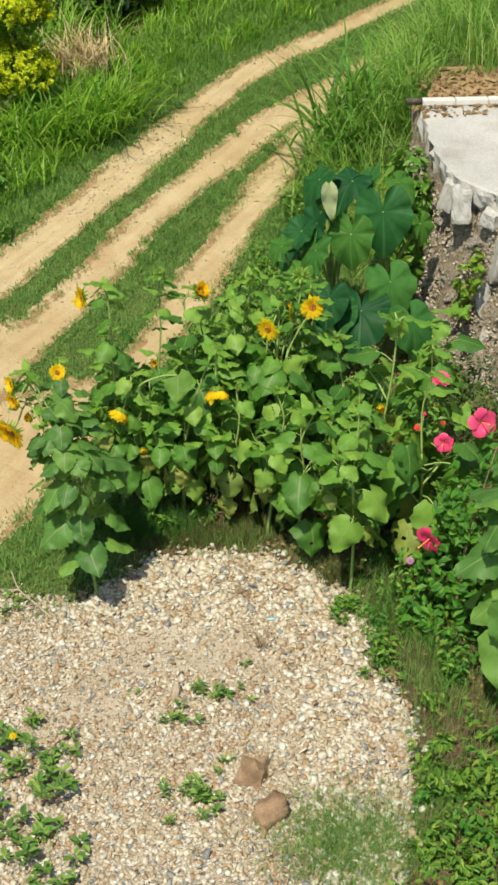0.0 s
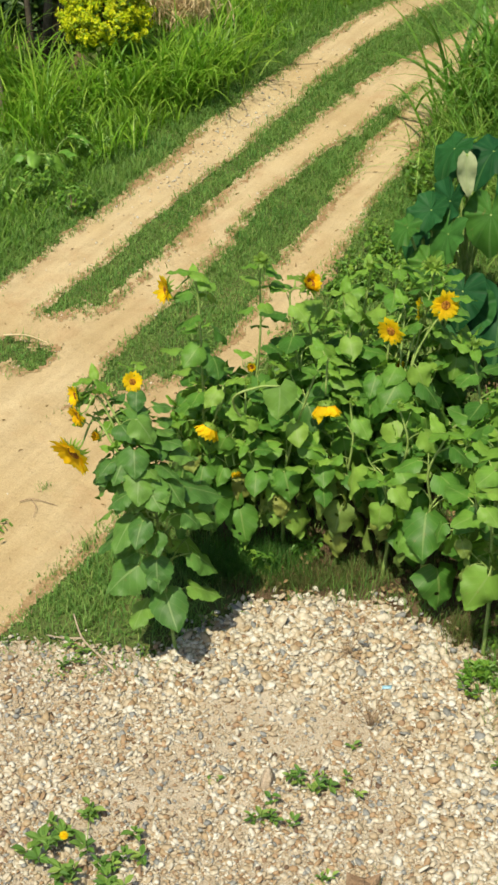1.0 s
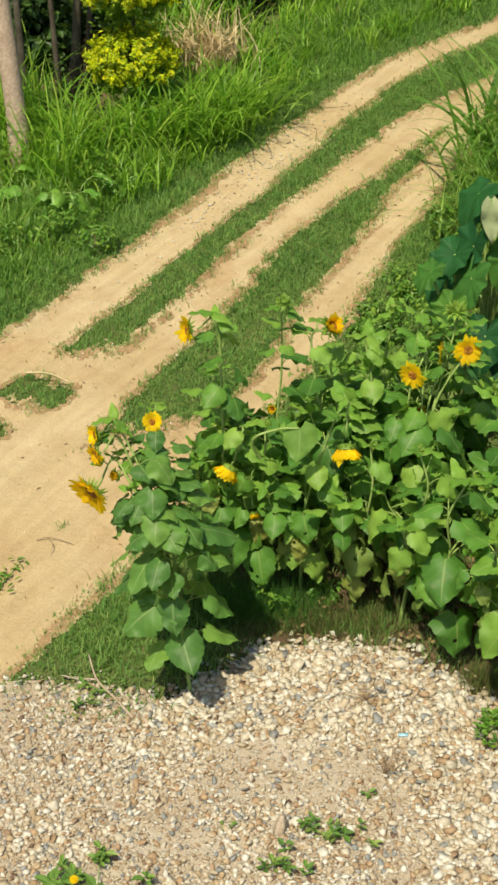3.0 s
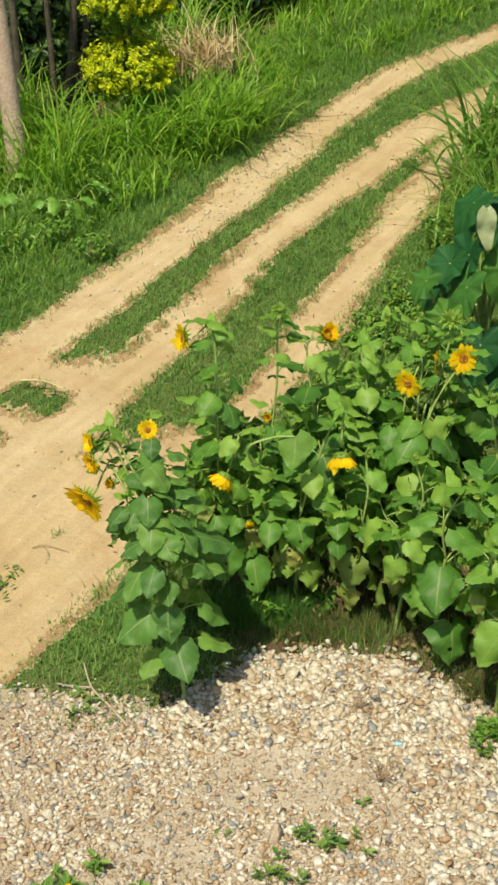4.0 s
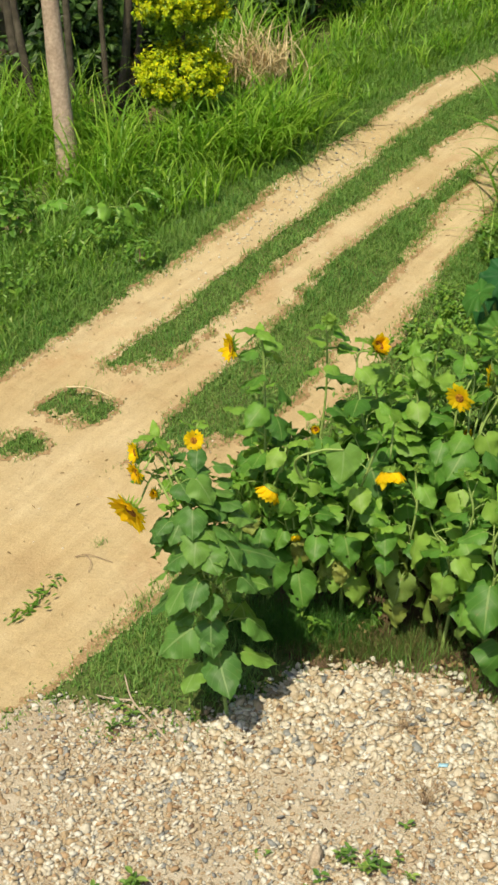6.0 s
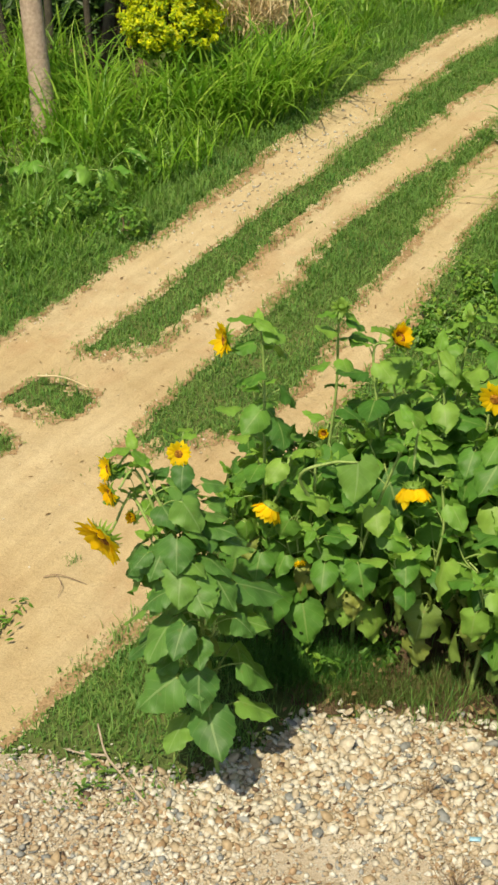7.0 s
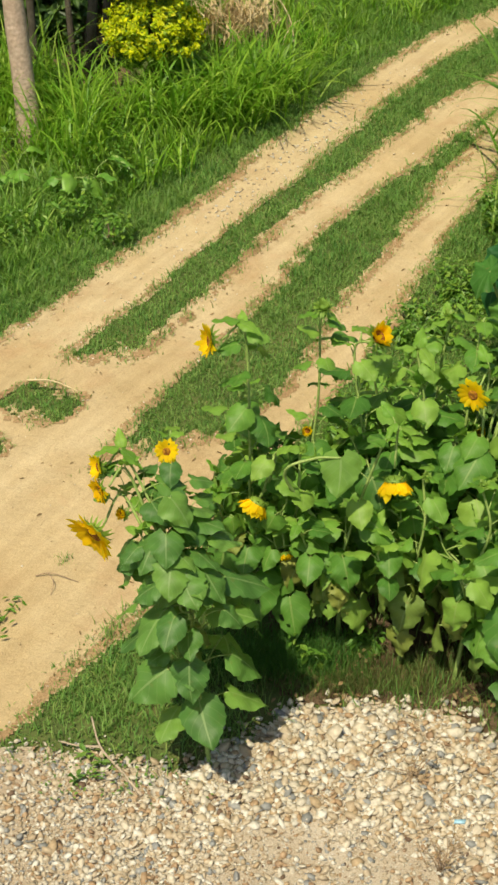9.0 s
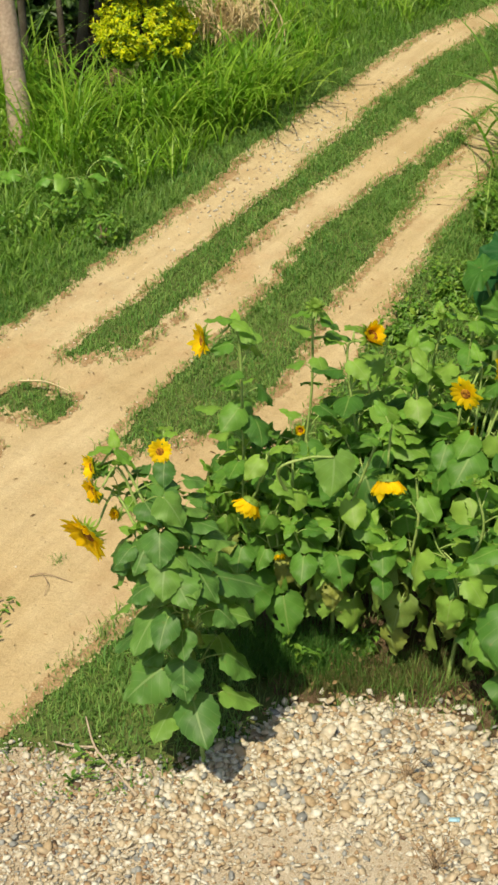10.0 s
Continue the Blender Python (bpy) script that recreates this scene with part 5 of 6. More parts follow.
# ---- ruined retaining wall ----
def ruined_wall():
    ob = thing("retaining_wall", (2.6, 9.8, 0.3), "broken rubble retaining wall under a weathered white concrete slab", "wall")
    o = np.array([2.6, 9.8, 0.3])
    gen = np.random.default_rng(4)
    topz = 1.85
    edge = [(2.72, 11.85), (2.70, 11.6), (2.62, 10.4), (2.66, 10.02), (2.72, 9.74), (2.82, 9.5), (2.93, 9.25), (3.12, 8.8), (3.45, 7.9), (8.0, 6.5)]
    # rubble body: rough face, battered
    line_pts = curve_points([(a, b, 0) for a, b in edge], 14)[:, :2]
    rows = 26
    V = []
    out = np.gradient(line_pts, axis=0)
    nrm = np.stack([out[:, 1], -out[:, 0]], 1)
    nrm /= np.linalg.norm(nrm, axis=1, keepdims=True)
    # outward is to the left and to the front
    nrm *= np.sign((nrm * np.array([-0.6, -0.8])).sum(1, keepdims=True))
    for r in range(rows):
        t = r / (rows - 1)
        for p, q in zip(line_pts, nrm):
            zz = -0.1 + t * (topz - 0.06 + 0.1)
            rough = 0.05 * noise.noise((p[0] * 5, p[1] * 5, zz * 5)) + 0.035 * noise.noise((p[0] * 13, p[1] * 13, zz * 13))
            flare = 0.24 * (1 - t) ** 1.3 - 0.005
            V.append((p[0] + q[0] * (flare + rough), p[1] + q[1] * (flare + rough), zz))
    n = len(line_pts)
    F = [(r * n + i, r * n + i + 1, (r + 1) * n + i + 1, (r + 1) * n + i) for r in range(rows - 1) for i in range(n - 1)]
    part("rubble_face", Build().add(np.array(V) - o, F).mesh("rubble_face", [RUBBLE]), ob, None, "dark crumbling rubble and mortar")
    # concrete slab with a ragged broken edge
    rim = curve_points([(2.70, 11.55, 0), (2.66, 11.1, 0), (2.63, 10.7, 0), (2.60, 10.36, 0), (2.63, 10.02, 0), (2.67, 9.76, 0), (2.75, 9.55, 0), (2.83, 9.38, 0), (2.91, 9.2, 0), (3.1, 8.8, 0), (3.4, 7.9, 0), (8.0, 6.6, 0), (8.0, 11.6, 0)], 10)[:, :2]
    jag = np.array([[0.035 * noise.noise((a * 5, b * 5, 1.0)), 0.03 * noise.noise((a * 5, b * 5, 9.0))] for a, b in rim])
    rim = rim + jag
    m = len(rim)
    low = np.array([0.20 + 0.26 * noise.noise((a * 4, b * 4, 4.0)) + 0.10 * noise.noise((a * 13, b * 13, 2.0)) for a, b in rim])
    c = rim.mean(0)
    away = np.gradient(rim, axis=0)
    away = np.stack([away[:, 1], -away[:, 0]], 1)
    away /= np.linalg.norm(away, axis=1, keepdims=True) + 1e-9
    away *= np.sign((away * (rim - c)).sum(1, keepdims=True))
    V = []
    for q, (drop, inset) in enumerate(((0.0, 0.03), (0.012, 0.008), (0.25, 0.0), (0.5, 0.01), (0.75, 0.015), (1.0, 0.05))):
        for p, w, l in zip(rim, away, low):
            d = drop if q < 2 else max(l, 0.10) * drop
            r_ = inset + (0.045 * noise.noise((p[0] * 9, p[1] * 9, d * 7)) + 0.02 * noise.noise((p[0] * 25, p[1] * 25, d * 20)) if q > 1 else 0.0)
            V.append((p[0] - w[0] * r_, p[1] - w[1] * r_, topz - d))
    F = [tuple(range(m))] + [(k * m + i, (k + 1) * m + i, (k + 1) * m + (i + 1) % m, k * m + (i + 1) % m) for k in range(5) for i in range(m)]
    part("concrete_slab", Build().add(np.array(V) - o, F).mesh("concrete_slab", [CONCRETE], False), ob, None, "pale weathered concrete slab with a broken edge")
    # loose blocks hanging under the slab, and stones in the face
    V0, F0 = ico(3)

    def stone(shape, mtl):
        v = np.sign(V0) * np.abs(V0) ** (0.28 if mtl is CONCRETE else 0.75)
        v = v * (1 + (0.35 if mtl is CONCRETE else 0.55) * np.array([noise.noise(Vector(p) * 1.4 + Vector((shape, 0, 0))) for p in v])[:, None])
        return mesh_of("stone", v, F0, mtl, False)
    kinds = [stone(3.0 * k, STONE) for k in range(5)]

    def chunk(seed):
        bm = bmesh.new()
        bmesh.ops.create_cube(bm, size=2.0)
        bmesh.ops.subdivide_edges(bm, edges=bm.edges, cuts=7, use_grid_fill=True)
        for v in bm.verts:
            p = sum(abs(q) ** 10 for q in v.co) ** 0.1
            v.co = v.co / p * (1 + 0.38 * noise.noise(v.co * 0.8 + Vector((seed, 0, 0))) + 0.10 * noise.noise(v.co * 3.5 + Vector((0, seed, 0))))
            v.co.x += 0.25 * v.co.z * noise.noise((seed, 1.5, 0.0))
        me = bpy.data.meshes.new("block")
        bm.to_mesh(me)
        bm.free()
        me.materials.append(CONCRETE)
        me.polygons.foreach_set("use_smooth", [False] * len(me.polygons))
        return me
    blocks = [chunk(3.3), chunk(8.1), chunk(5.7)]
    for bx, by, bz, sx, sy, sz in ((2.62, 9.80, 1.66, 0.04, 0.06, 0.12), (2.69, 9.60, 1.66, 0.08, 0.09, 0.13), (2.86, 9.32, 1.64, 0.05, 0.07, 0.06), (2.97, 9.20, 1.34, 0.08, 0.11, 0.17),
                                   (2.85, 9.24, 0.98, 0.03, 0.06, 0.13), (2.87, 9.12, 0.55, 0.03, 0.06, 0.18), (3.02, 8.98, 0.62, 0.06, 0.09, 0.2)):
        part("block", blocks[int(bx * 100) % 3], ob, Matrix.Translation(np.array([bx, by, bz]) - o) @ Euler((gen.uniform(-0.2, 0.2), gen.uniform(-0.2, 0.2), gen.uniform(-1, 1))).to_matrix().to_4x4() @ Matrix.Diagonal((sx, sy, sz, 1)), "broken pale concrete block")
    # small rubble all over the face
    m = 12000
    oct_v = np.array([(1, 0, 0), (-1, 0, 0), (0, 1, 0), (0, -1, 0), (0, 0, 1), (0, 0, -1)], dtype=float)
    oct_f = np.array([(0, 2, 4), (2, 1, 4), (1, 3, 4), (3, 0, 4), (2, 0, 5), (1, 2, 5), (3, 1, 5), (0, 3, 5)])
    ii = gen.integers(14, n - 16, m)
    tt = gen.uniform(0.02, 1.0, m) ** 0.6
    flare = 0.24 * (1 - tt) ** 1.3
    cc = np.stack([line_pts[ii, 0] + nrm[ii, 0] * flare, line_pts[ii, 1] + nrm[ii, 1] * flare, -0.1 + tt * (topz - 0.2)], 1) + gen.normal(0, 0.018, (m, 3)) - o
    V1, F1 = oct_v, oct_f
    vv = V1[None] * (1 + gen.normal(0, 0.18, (m, len(V1), 1))) * (gen.uniform(0.005, 0.016, (m, 1, 1)) * gen.uniform(0.7, 1.3, (m, 1, 3)))
    vv = (np.einsum("nij,nkj->nki", turns(m, gen), vv) + cc[:, None]).reshape(-1, 3)
    tagged(part("rubble", mesh_of("rubble", vv, (F1[None] + np.arange(m)[:, None, None] * len(V1)).reshape(-1, 3), RUBBLESTONE, False), ob, None, "small broken stones in crumbling mortar"), kind="stuff")
    for k in range(160):
        i = gen.integers(0, n - 30)
        t = gen.uniform(0.02, 0.96)
        p, q = line_pts[i], nrm[i]
        flare = 0.24 * (1 - t) ** 1.3 - 0.005
        s = gen.uniform(0.018, 0.055)
        place = np.array([p[0] + q[0] * flare, p[1] + q[1] * flare, -0.1 + t * (topz - 0.2)]) - o
        part("stone", kinds[k % 5], ob, Matrix.Translation(place) @ Euler(gen.uniform(-1, 1, 3)).to_matrix().to_4x4() @ Matrix.Diagonal((s * 1.3, s, s * 0.8, 1)))
    # strip of white tiles along the back of the slab
    for k in range(16):
        bm = bmesh.new()
        bmesh.ops.create_cube(bm, size=1.0)
        bmesh.ops.scale(bm, vec=(0.30, 0.10, 0.05), verts=bm.verts)
        bmesh.ops.bevel(bm, geom=bm.edges, offset=0.006, segments=2, affect='EDGES')
        me = bpy.data.meshes.new("tile")
        bm.to_mesh(me)
        bm.free()
        me.materials.append(TILE)
        part("tile", me, ob, Matrix.Translation(np.array([2.88 + 0.306 * k, 11.60 - 0.004 * k, topz + 0.028]) - o) @ Matrix.Rotation(gen.normal(-0.013, 0.01), 4, 'Z'), "whitish tile")
    # earth behind the tiles, strewn with dry leaves
    xs, ys = np.linspace(2.74, 8.0, 50), np.linspace(11.62, 12.6, 24)
    X, Y = np.meshgrid(xs, ys)
    X = X + 0.35 * (Y - 11.62) * (8.0 - X) / 5.26
    Z = topz - 0.03 + 0.10 * np.clip((Y - 11.7) / 1.2, 0, 1) + 0.03 * wobble(X, Y, 3.0)
    V = np.stack([X, Y, Z], -1).reshape(-1, 3)
    F = [(j * 50 + i, j * 50 + i + 1, (j + 1) * 50 + i + 1, (j + 1) * 50 + i) for j in range(23) for i in range(49)]
    k = 1300
    lc = np.stack([gen.uniform(2.78, 6.0, k), gen.uniform(11.68, 12.55, k), np.zeros(k)], 1)
    lc[:, 2] = topz - 0.02 + 0.10 * np.clip((lc[:, 1] - 11.7) / 1.2, 0, 1) + 0.03 * wobble(lc[:, 0], lc[:, 1], 3.0)
    # some blown on to the slab
    lc[:150, 0], lc[:150, 1], lc[:150, 2] = gen.uniform(2.62, 3.7, 150), 11.52 - 0.3 * gen.uniform(0, 1, 150) ** 2, topz + 0.008
    v, f = leaf_cloud(lc - o, gen.normal(0, 0.4, (k, 3)) + np.array([0, 0, 1.0]), gen.uniform(0.03, 0.08, k), gen)
    tagged(part("leaf_litter", mesh_of("leaf_litter", v, f, DEAD, False), ob, None, "dry brown leaves"), kind="stuff")
    v, f = tube([(2.58, 11.61, topz + 0.032), (2.66, 11.608, topz + 0.032), (2.73, 11.606, topz + 0.032)], 0.03, 10)
    part("pipe_end", Build().add(v - o, f).mesh("pipe_end", [DARKBARK]), ob, None, "grey pipe end")
    part("backfill", Build().add(V - o, F).mesh("backfill", [EARTH]), ob, None, "brown earth strewn with dry leaves")


ruined_wall()


def cloud_thing(name, place, blobs, n, size, mtl, label, category, seed, stems=0, stem_mat=None, group="", up=0.6):
    """A leafy thing: leaves on the shells of soft blobs (x, y, z, rx, ry, rz), on stems from its base."""
    gen = np.random.default_rng(seed)
    ob = thing(name, place, label, category, group)
    B = np.array(blobs, dtype=float)
    w = (B[:, 3] * B[:, 4] * B[:, 5]) ** 0.67
    pick = gen.choice(len(B), n, p=w / w.sum())
    d = gen.normal(size=(n, 3))
    d /= np.linalg.norm(d, axis=1, keepdims=True)
    r = gen.uniform(0.55, 1.06, (n, 1)) ** 0.6
    bumps = 1 + 0.16 * np.sin(5 * d[:, :1] + pick[:, None]) * np.cos(4 * d[:, 1:2] + 2 * pick[:, None])
    c = B[pick, :3] + d * r * bumps * B[pick, 3:]
    c[:, 2] = np.maximum(c[:, 2], 0.02)
    v, f = leaf_cloud(c, d + np.array([0, 0, up]) + gen.normal(0, 0.45, (n, 3)), gen.uniform(*size, n), gen)
    part("foliage", mesh_of("foliage", v, f, mtl, False), ob)
    for k in range(stems):
        bl = B[k % len(B)]
        tip = bl[:3] + gen.normal(0, 0.4, 3) * bl[3:]
        way = curve_points([(gen.normal(0, 0.03), gen.normal(0, 0.03), -0.03), tip * np.array([0.4, 0.4, 0.5]), tip], 6)
        v, f = tube(way, np.linspace(0.010, 0.003, len(way)), 5)
        part("stem", Build().add(v, f).mesh("stem", [stem_mat or TWIG]), ob)
    return ob


# ---- hibiscus and garden flowers ----
def hibiscus_mesh(mtl):
    b = Build()
    for k in range(5):
        a = k / 5 * 2 * np.pi
        o, s, up = np.array([np.cos(a), np.sin(a), 0]), np.array([-np.sin(a), np.cos(a), 0]), np.array([0, 0, 1.0])
        T, U = np.meshgrid(np.linspace(0, 1, 6), np.linspace(-1, 1, 5), indexing="ij")
        w = np.interp(T, [0, 0.3, 0.7, 0.9, 1], [0.008, 0.022, 0.036, 0.032, 0.016])
        r = 0.006 + 0.068 * T * (1 - 0.08 * U ** 2)
        h = 0.035 * T ** 0.7 - 0.02 * T ** 3 + 0.005 * np.sin(T * 9 + U * 4)
        V = o * r[..., None] + s * (U * w)[..., None] + up * (h + 0.006 * U)[..., None]
        b.add(V.reshape(-1, 3), [(i * 5 + j, i * 5 + j + 1, (i + 1) * 5 + j + 1, (i + 1) * 5 + j) for i in range(5) for j in range(4)])
    v, f = tube(curve_points([(0, 0, 0), (0, 0, 0.04), (0.006, 0, 0.085)], 4), 0.003, 5)
    b.add(v, f, 1)
    v0, f0 = ico(1)
    b.add(v0 * 0.007 + np.array([0.006, 0, 0.088]), f0.tolist(), 1)
    return b.mesh("flower", [mtl, STAMEN])


def pompon_mesh(mtl):
    b = Build()
    for ring, (r, h, cnt) in enumerate(((0.036, 0.0, 16), (0.028, 0.012, 13), (0.019, 0.02, 10), (0.009, 0.026, 6))):
        for k in range(cnt):
            a = (k + 0.5 * ring) / cnt * 2 * np.pi
            o, s = np.array([np.cos(a), np.sin(a), 0]), np.array([-np.sin(a), np.cos(a), 0])
            u = np.array([0, 0, 1.0])
            b.add([u * h + o * 0.003, o * r * 0.7 + s * 0.006 + u * (h + 0.006), o * r + u * (h + 0.004), o * r * 0.7 - s * 0.006 + u * (h + 0.006)], [(0, 1, 2, 3)])
    return b.mesh("flower", [mtl])


HIB, ZIN, TINY = hibiscus_mesh(PINK), pompon_mesh(PINK), pompon_mesh(RED)
LIL = pompon_mesh(LILAC)
hib = cloud_thing("hibiscus_bush", (2.05, 6.35, float(land(2.05, 6.35))), [(0.0, 0.0, 0.35, 0.35, 0.3, 0.3), (0.15, 0.1, 0.75, 0.3, 0.3, 0.3), (-0.1, -0.2, 0.2, 0.3, 0.3, 0.2), (0.3, 0.0, 1.2, 0.22, 0.25, 0.3)], 1300, (0.05, 0.095), HIBLEAF,
                  "hibiscus bush with glossy leaves and pink flowers", "bush", 81, 9, TWIG)
for fx, fy, fz, fc, s in ((2.15, 6.4, 1.46, (0.1, -0.9, 0.3), 1.35), (1.84, 6.24, 0.71, (-0.65, -0.5, -0.15), 1.35), (2.03, 6.85, 1.06, (-0.3, -0.7, 0.2), 0.95)):
    part("flower", HIB, hib, aim(Vector((fx, fy, fz)) - hib.location, fc, 0.5, s), "five-petalled pink hibiscus flower")
zin = cloud_thing("zinnia", (1.98, 7.4, float(land(1.98, 7.4))), [(0.0, 0, 0.4, 0.3, 0.25, 0.4), (0.0, 0.0, 0.85, 0.22, 0.2, 0.2)], 420, (0.05, 0.10), BROAD, "garden zinnia with pink and red double flowers", "flower", 82, 6, STEM)
for fx, fy, fz, me, s in ((2.09, 7.33, 1.28, ZIN, 2.0), (1.92, 7.2, 0.98, TINY, 0.8), (1.98, 7.3, 1.03, ZIN, 0.55), (2.12, 7.3, 0.95, TINY, 0.6), (1.72, 7.1, 0.84, TINY, 0.6)):
    part("flower", me, zin, aim(Vector((fx, fy, fz)) - zin.location, (0.0, -0.5, 0.85), 0, s))
lil = cloud_thing("small_lilac_flower", (1.72, 6.3, float(land(1.72, 6.3))), [(0, 0, 0.25, 0.12, 0.12, 0.2)], 60, (0.03, 0.06), BROAD, "small weed with a lilac flower", "flower", 83, 2, STEM)
part("flower", LIL, lil, aim((0, -0.05, 0.5), (0, -0.5, 0.8), 0, 0.8))
cloud_thing("low_bush", (2.4, 8.1, float(land(2.4, 8.1))), [(0, 0, 0.3, 0.4, 0.35, 0.35), (0.2, 0.1, 0.55, 0.3, 0.3, 0.3)], 1500, (0.02, 0.05), FOREST, "dark fine-leaved bush at the foot of the wall", "bush", 84, 6)
cloud_thing("low_bush", (1.5, 8.1, float(land(1.5, 8.1))), [(0, 0, 0.35, 0.35, 0.3, 0.35)], 900, (0.03, 0.06), BROAD, "leafy green bush among the sunflowers", "bush", 85, 4)
cloud_thing("dry_bush", (1.72, 8.4, float(land(1.72, 8.4))), [(0, -0.1, 0.62, 0.35, 0.2, 0.22), (0.3, -0.1, 0.5, 0.25, 0.2, 0.25)], 260, (0.02, 0.04), DEAD, "dry reddish-brown twiggy bush among the sunflowers", "bush", 88, 12)
cloud_thing("wall_plant", (2.68, 9.42, 0.80), [(0, -0.02, 0.1, 0.06, 0.12, 0.30), (0.08, -0.2, 0.45, 0.06, 0.14, 0.2), (0.02, -0.1, 0.25, 0.08, 0.15, 0.3)], 110, (0.05, 0.11), GOLDIN, "sparse yellow-green plant growing on the wall face", "plant", 86)
cloud_thing("fern_clump", (2.4, 10.35, float(land(2.4, 10.35))), [(0, 0, 0.6, 0.24, 0.3, 0.5), (0, -0.1, 0.95, 0.2, 0.2, 0.25), (0.0, 0.05, 1.2, 0.17, 0.2, 0.2)], 800, (0.06, 0.14), BROAD, "light green leafy clump beside the wall", "bush", 87, 5)


# ---- low weeds ----
def ground_weeds(name, label, n, x0, x1, y0, y1, ok, height, size, mtl, seed, flat=0.9, low=0.05):
    gen = np.random.default_rng(seed)
    x, y = scatter(n, x0, x1, y0, y1, ok, gen)
    clump = np.clip(0.5 + 0.9 * wobble(x, y, 1.7), low, 1.3)
    k = gen.uniform(0, 1.1, len(x)) < clump
    x, y, clump = x[k], y[k], clump[k]
    m = len(x)
    z = land(x, y) + gen.uniform(0.02, 1, m) * height * clump
    v, f = leaf_cloud(np.stack([x, y, z], 1), gen.normal(0, 0.45, (m, 3)) + np.array([0, -0.15, flat]), gen.uniform(*size, m), gen)
    tagged(new(name, mesh_of(name, v, f, mtl, False)), label, "weeds", kind="stuff")


near_edge = lambda x, y: ~in_bed(x - 0.05, y) & ~in_road(x, y) & ~wall_zone(x, y)
def weed_clumps(name, label, n, x0, x1, y0, y1, ok, height, size, mtl, seed, ratio=0.5):
    """Small leafy plants: upright stems with leaves spreading all the way up."""
    gen = np.random.default_rng(seed)
    x, y = scatter(n, x0, x1, y0, y1, ok, gen)
    k = gen.uniform(-0.9, 0.7, len(x)) < wobble(x, y, 1.4)
    x, y = x[k], y[k]
    C, N, S, W = [], [], [], []
    for a, b in zip(x, y):
        tall = gen.uniform(*height)
        reach = tall * gen.uniform(0.35, 0.7)
        leaf = gen.uniform(*size)
        for _ in range(int(gen.integers(2, 6))):
            az = gen.uniform(0, 6.28)
            lean = np.array([np.cos(az), np.sin(az)]) * reach
            for t in np.arange(0.15, 1.01, 0.17):
                for side in (0.0, 3.14):
                    w = az + 1.57 + side + gen.normal(0, 0.5)
                    out = np.array([np.cos(w), np.sin(w)])
                    d = leaf * 0.5
                    p = np.array([a, b]) + lean * t ** 1.3 + out * d
                    C.append((p[0], p[1], float(0.0) + tall * t + gen.normal(0, 0.008)))
                    N.append((out[0] * 0.35, out[1] * 0.35, 0.9))
                    W.append((out[0], out[1], gen.uniform(-0.3, 0.4)))
                    S.append(leaf * gen.uniform(0.6, 1.15) * (1.1 - 0.5 * t))
    C, N, S = np.array(C), np.array(N) + gen.normal(0, 0.25, (len(N), 3)), np.array(S)
    C[:, 2] += land(C[:, 0], C[:, 1])
    v, f = leaf_cloud(C, N, S, gen, ratio, along=np.array(W))
    tagged(new(name, mesh_of(name, v, f, mtl, False)), label, "weeds", kind="stuff")


weed_clumps("ground_weeds", "leafy green weeds beside the gravel", 190, 1.25, 2.9, 3.4, 7.0, near_edge, (0.06, 0.26), (0.06, 0.12), YOUNGWEED, 91, 0.42)
weed_clumps("shade_weeds", "dark glossy weeds beside the gravel", 70, 1.5, 2.9, 3.4, 7.3, near_edge, (0.08, 0.25), (0.05, 0.09), HIBLEAF, 96)
weed_clumps("lush_weeds", "lush leafy weeds beside the gravel", 130, 1.5, 2.9, 3.4, 4.9, near_edge, (0.08, 0.3), (0.06, 0.11), YOUNGWEED, 90, 0.42)
ground_weeds("dead_leaves", "scattered brown dead leaves on the soil", 2200, 1.2, 2.9, 3.4, 9.0, near_edge, 0.03, (0.03, 0.06), DEAD, 95)
ground_weeds("fallen_leaves", "withered brown leaves beneath the sunflowers", 420, -0.1, 1.5, 7.02, 7.5, near_edge, 0.10, (0.02, 0.045), DEAD, 99)
ground_weeds("edge_weeds", "small sparse weeds at the edge of the gravel", 1100, -1.9, -0.3, 6.42, 6.95, lambda x, y: x > -5, 0.06, (0.012, 0.028), GRAVELWEED, 97, low=0.0)
weed_clumps("undergrowth", "low undergrowth beneath the sunflowers", 150, 0.2, 2.6, 7.3, 10.0, lambda x, y: near_edge(x, y) & (x > track_right(y) + 0.3), (0.08, 0.25), (0.05, 0.08), BROAD, 92)
ground_weeds("verge_weeds", "broad-leaved weeds among the verge grass", 7000, -4.6, 3.0, 9.5, 17.5, lambda x, y: (track_left(y) - x > 0.5) & (track_left(y) - x < 2.6), 0.38, (0.03, 0.08), BROAD, 93)
weed_clumps("verge_mounds", "leafy low plants on the verge beside the track", 170, -3.6, -1.0, 9.6, 12.7, lambda x, y: (track_left(y) - x > 0.5) & (track_left(y) - x < 2.0), (0.12, 0.34), (0.05, 0.09), BROAD, 89)
weed_clumps("wood_undergrowth", "low dark undergrowth beneath the trees", 420, -4.0, 0.4, 14.1, 17.5, lambda x, y: inside(WOODFLOOR, x, y), (0.15, 0.5), (0.07, 0.13), FOREST, 98)
weed_clumps("right_verge_weeds", "leafy weeds along the track below the sunflowers", 420, 0.3, 2.2, 8.8, 12.5, lambda x, y: (x > track_right(y) + 0.15) & (x < track_right(y) + 1.0), (0.08, 0.25), (0.05, 0.09), BROAD, 94)


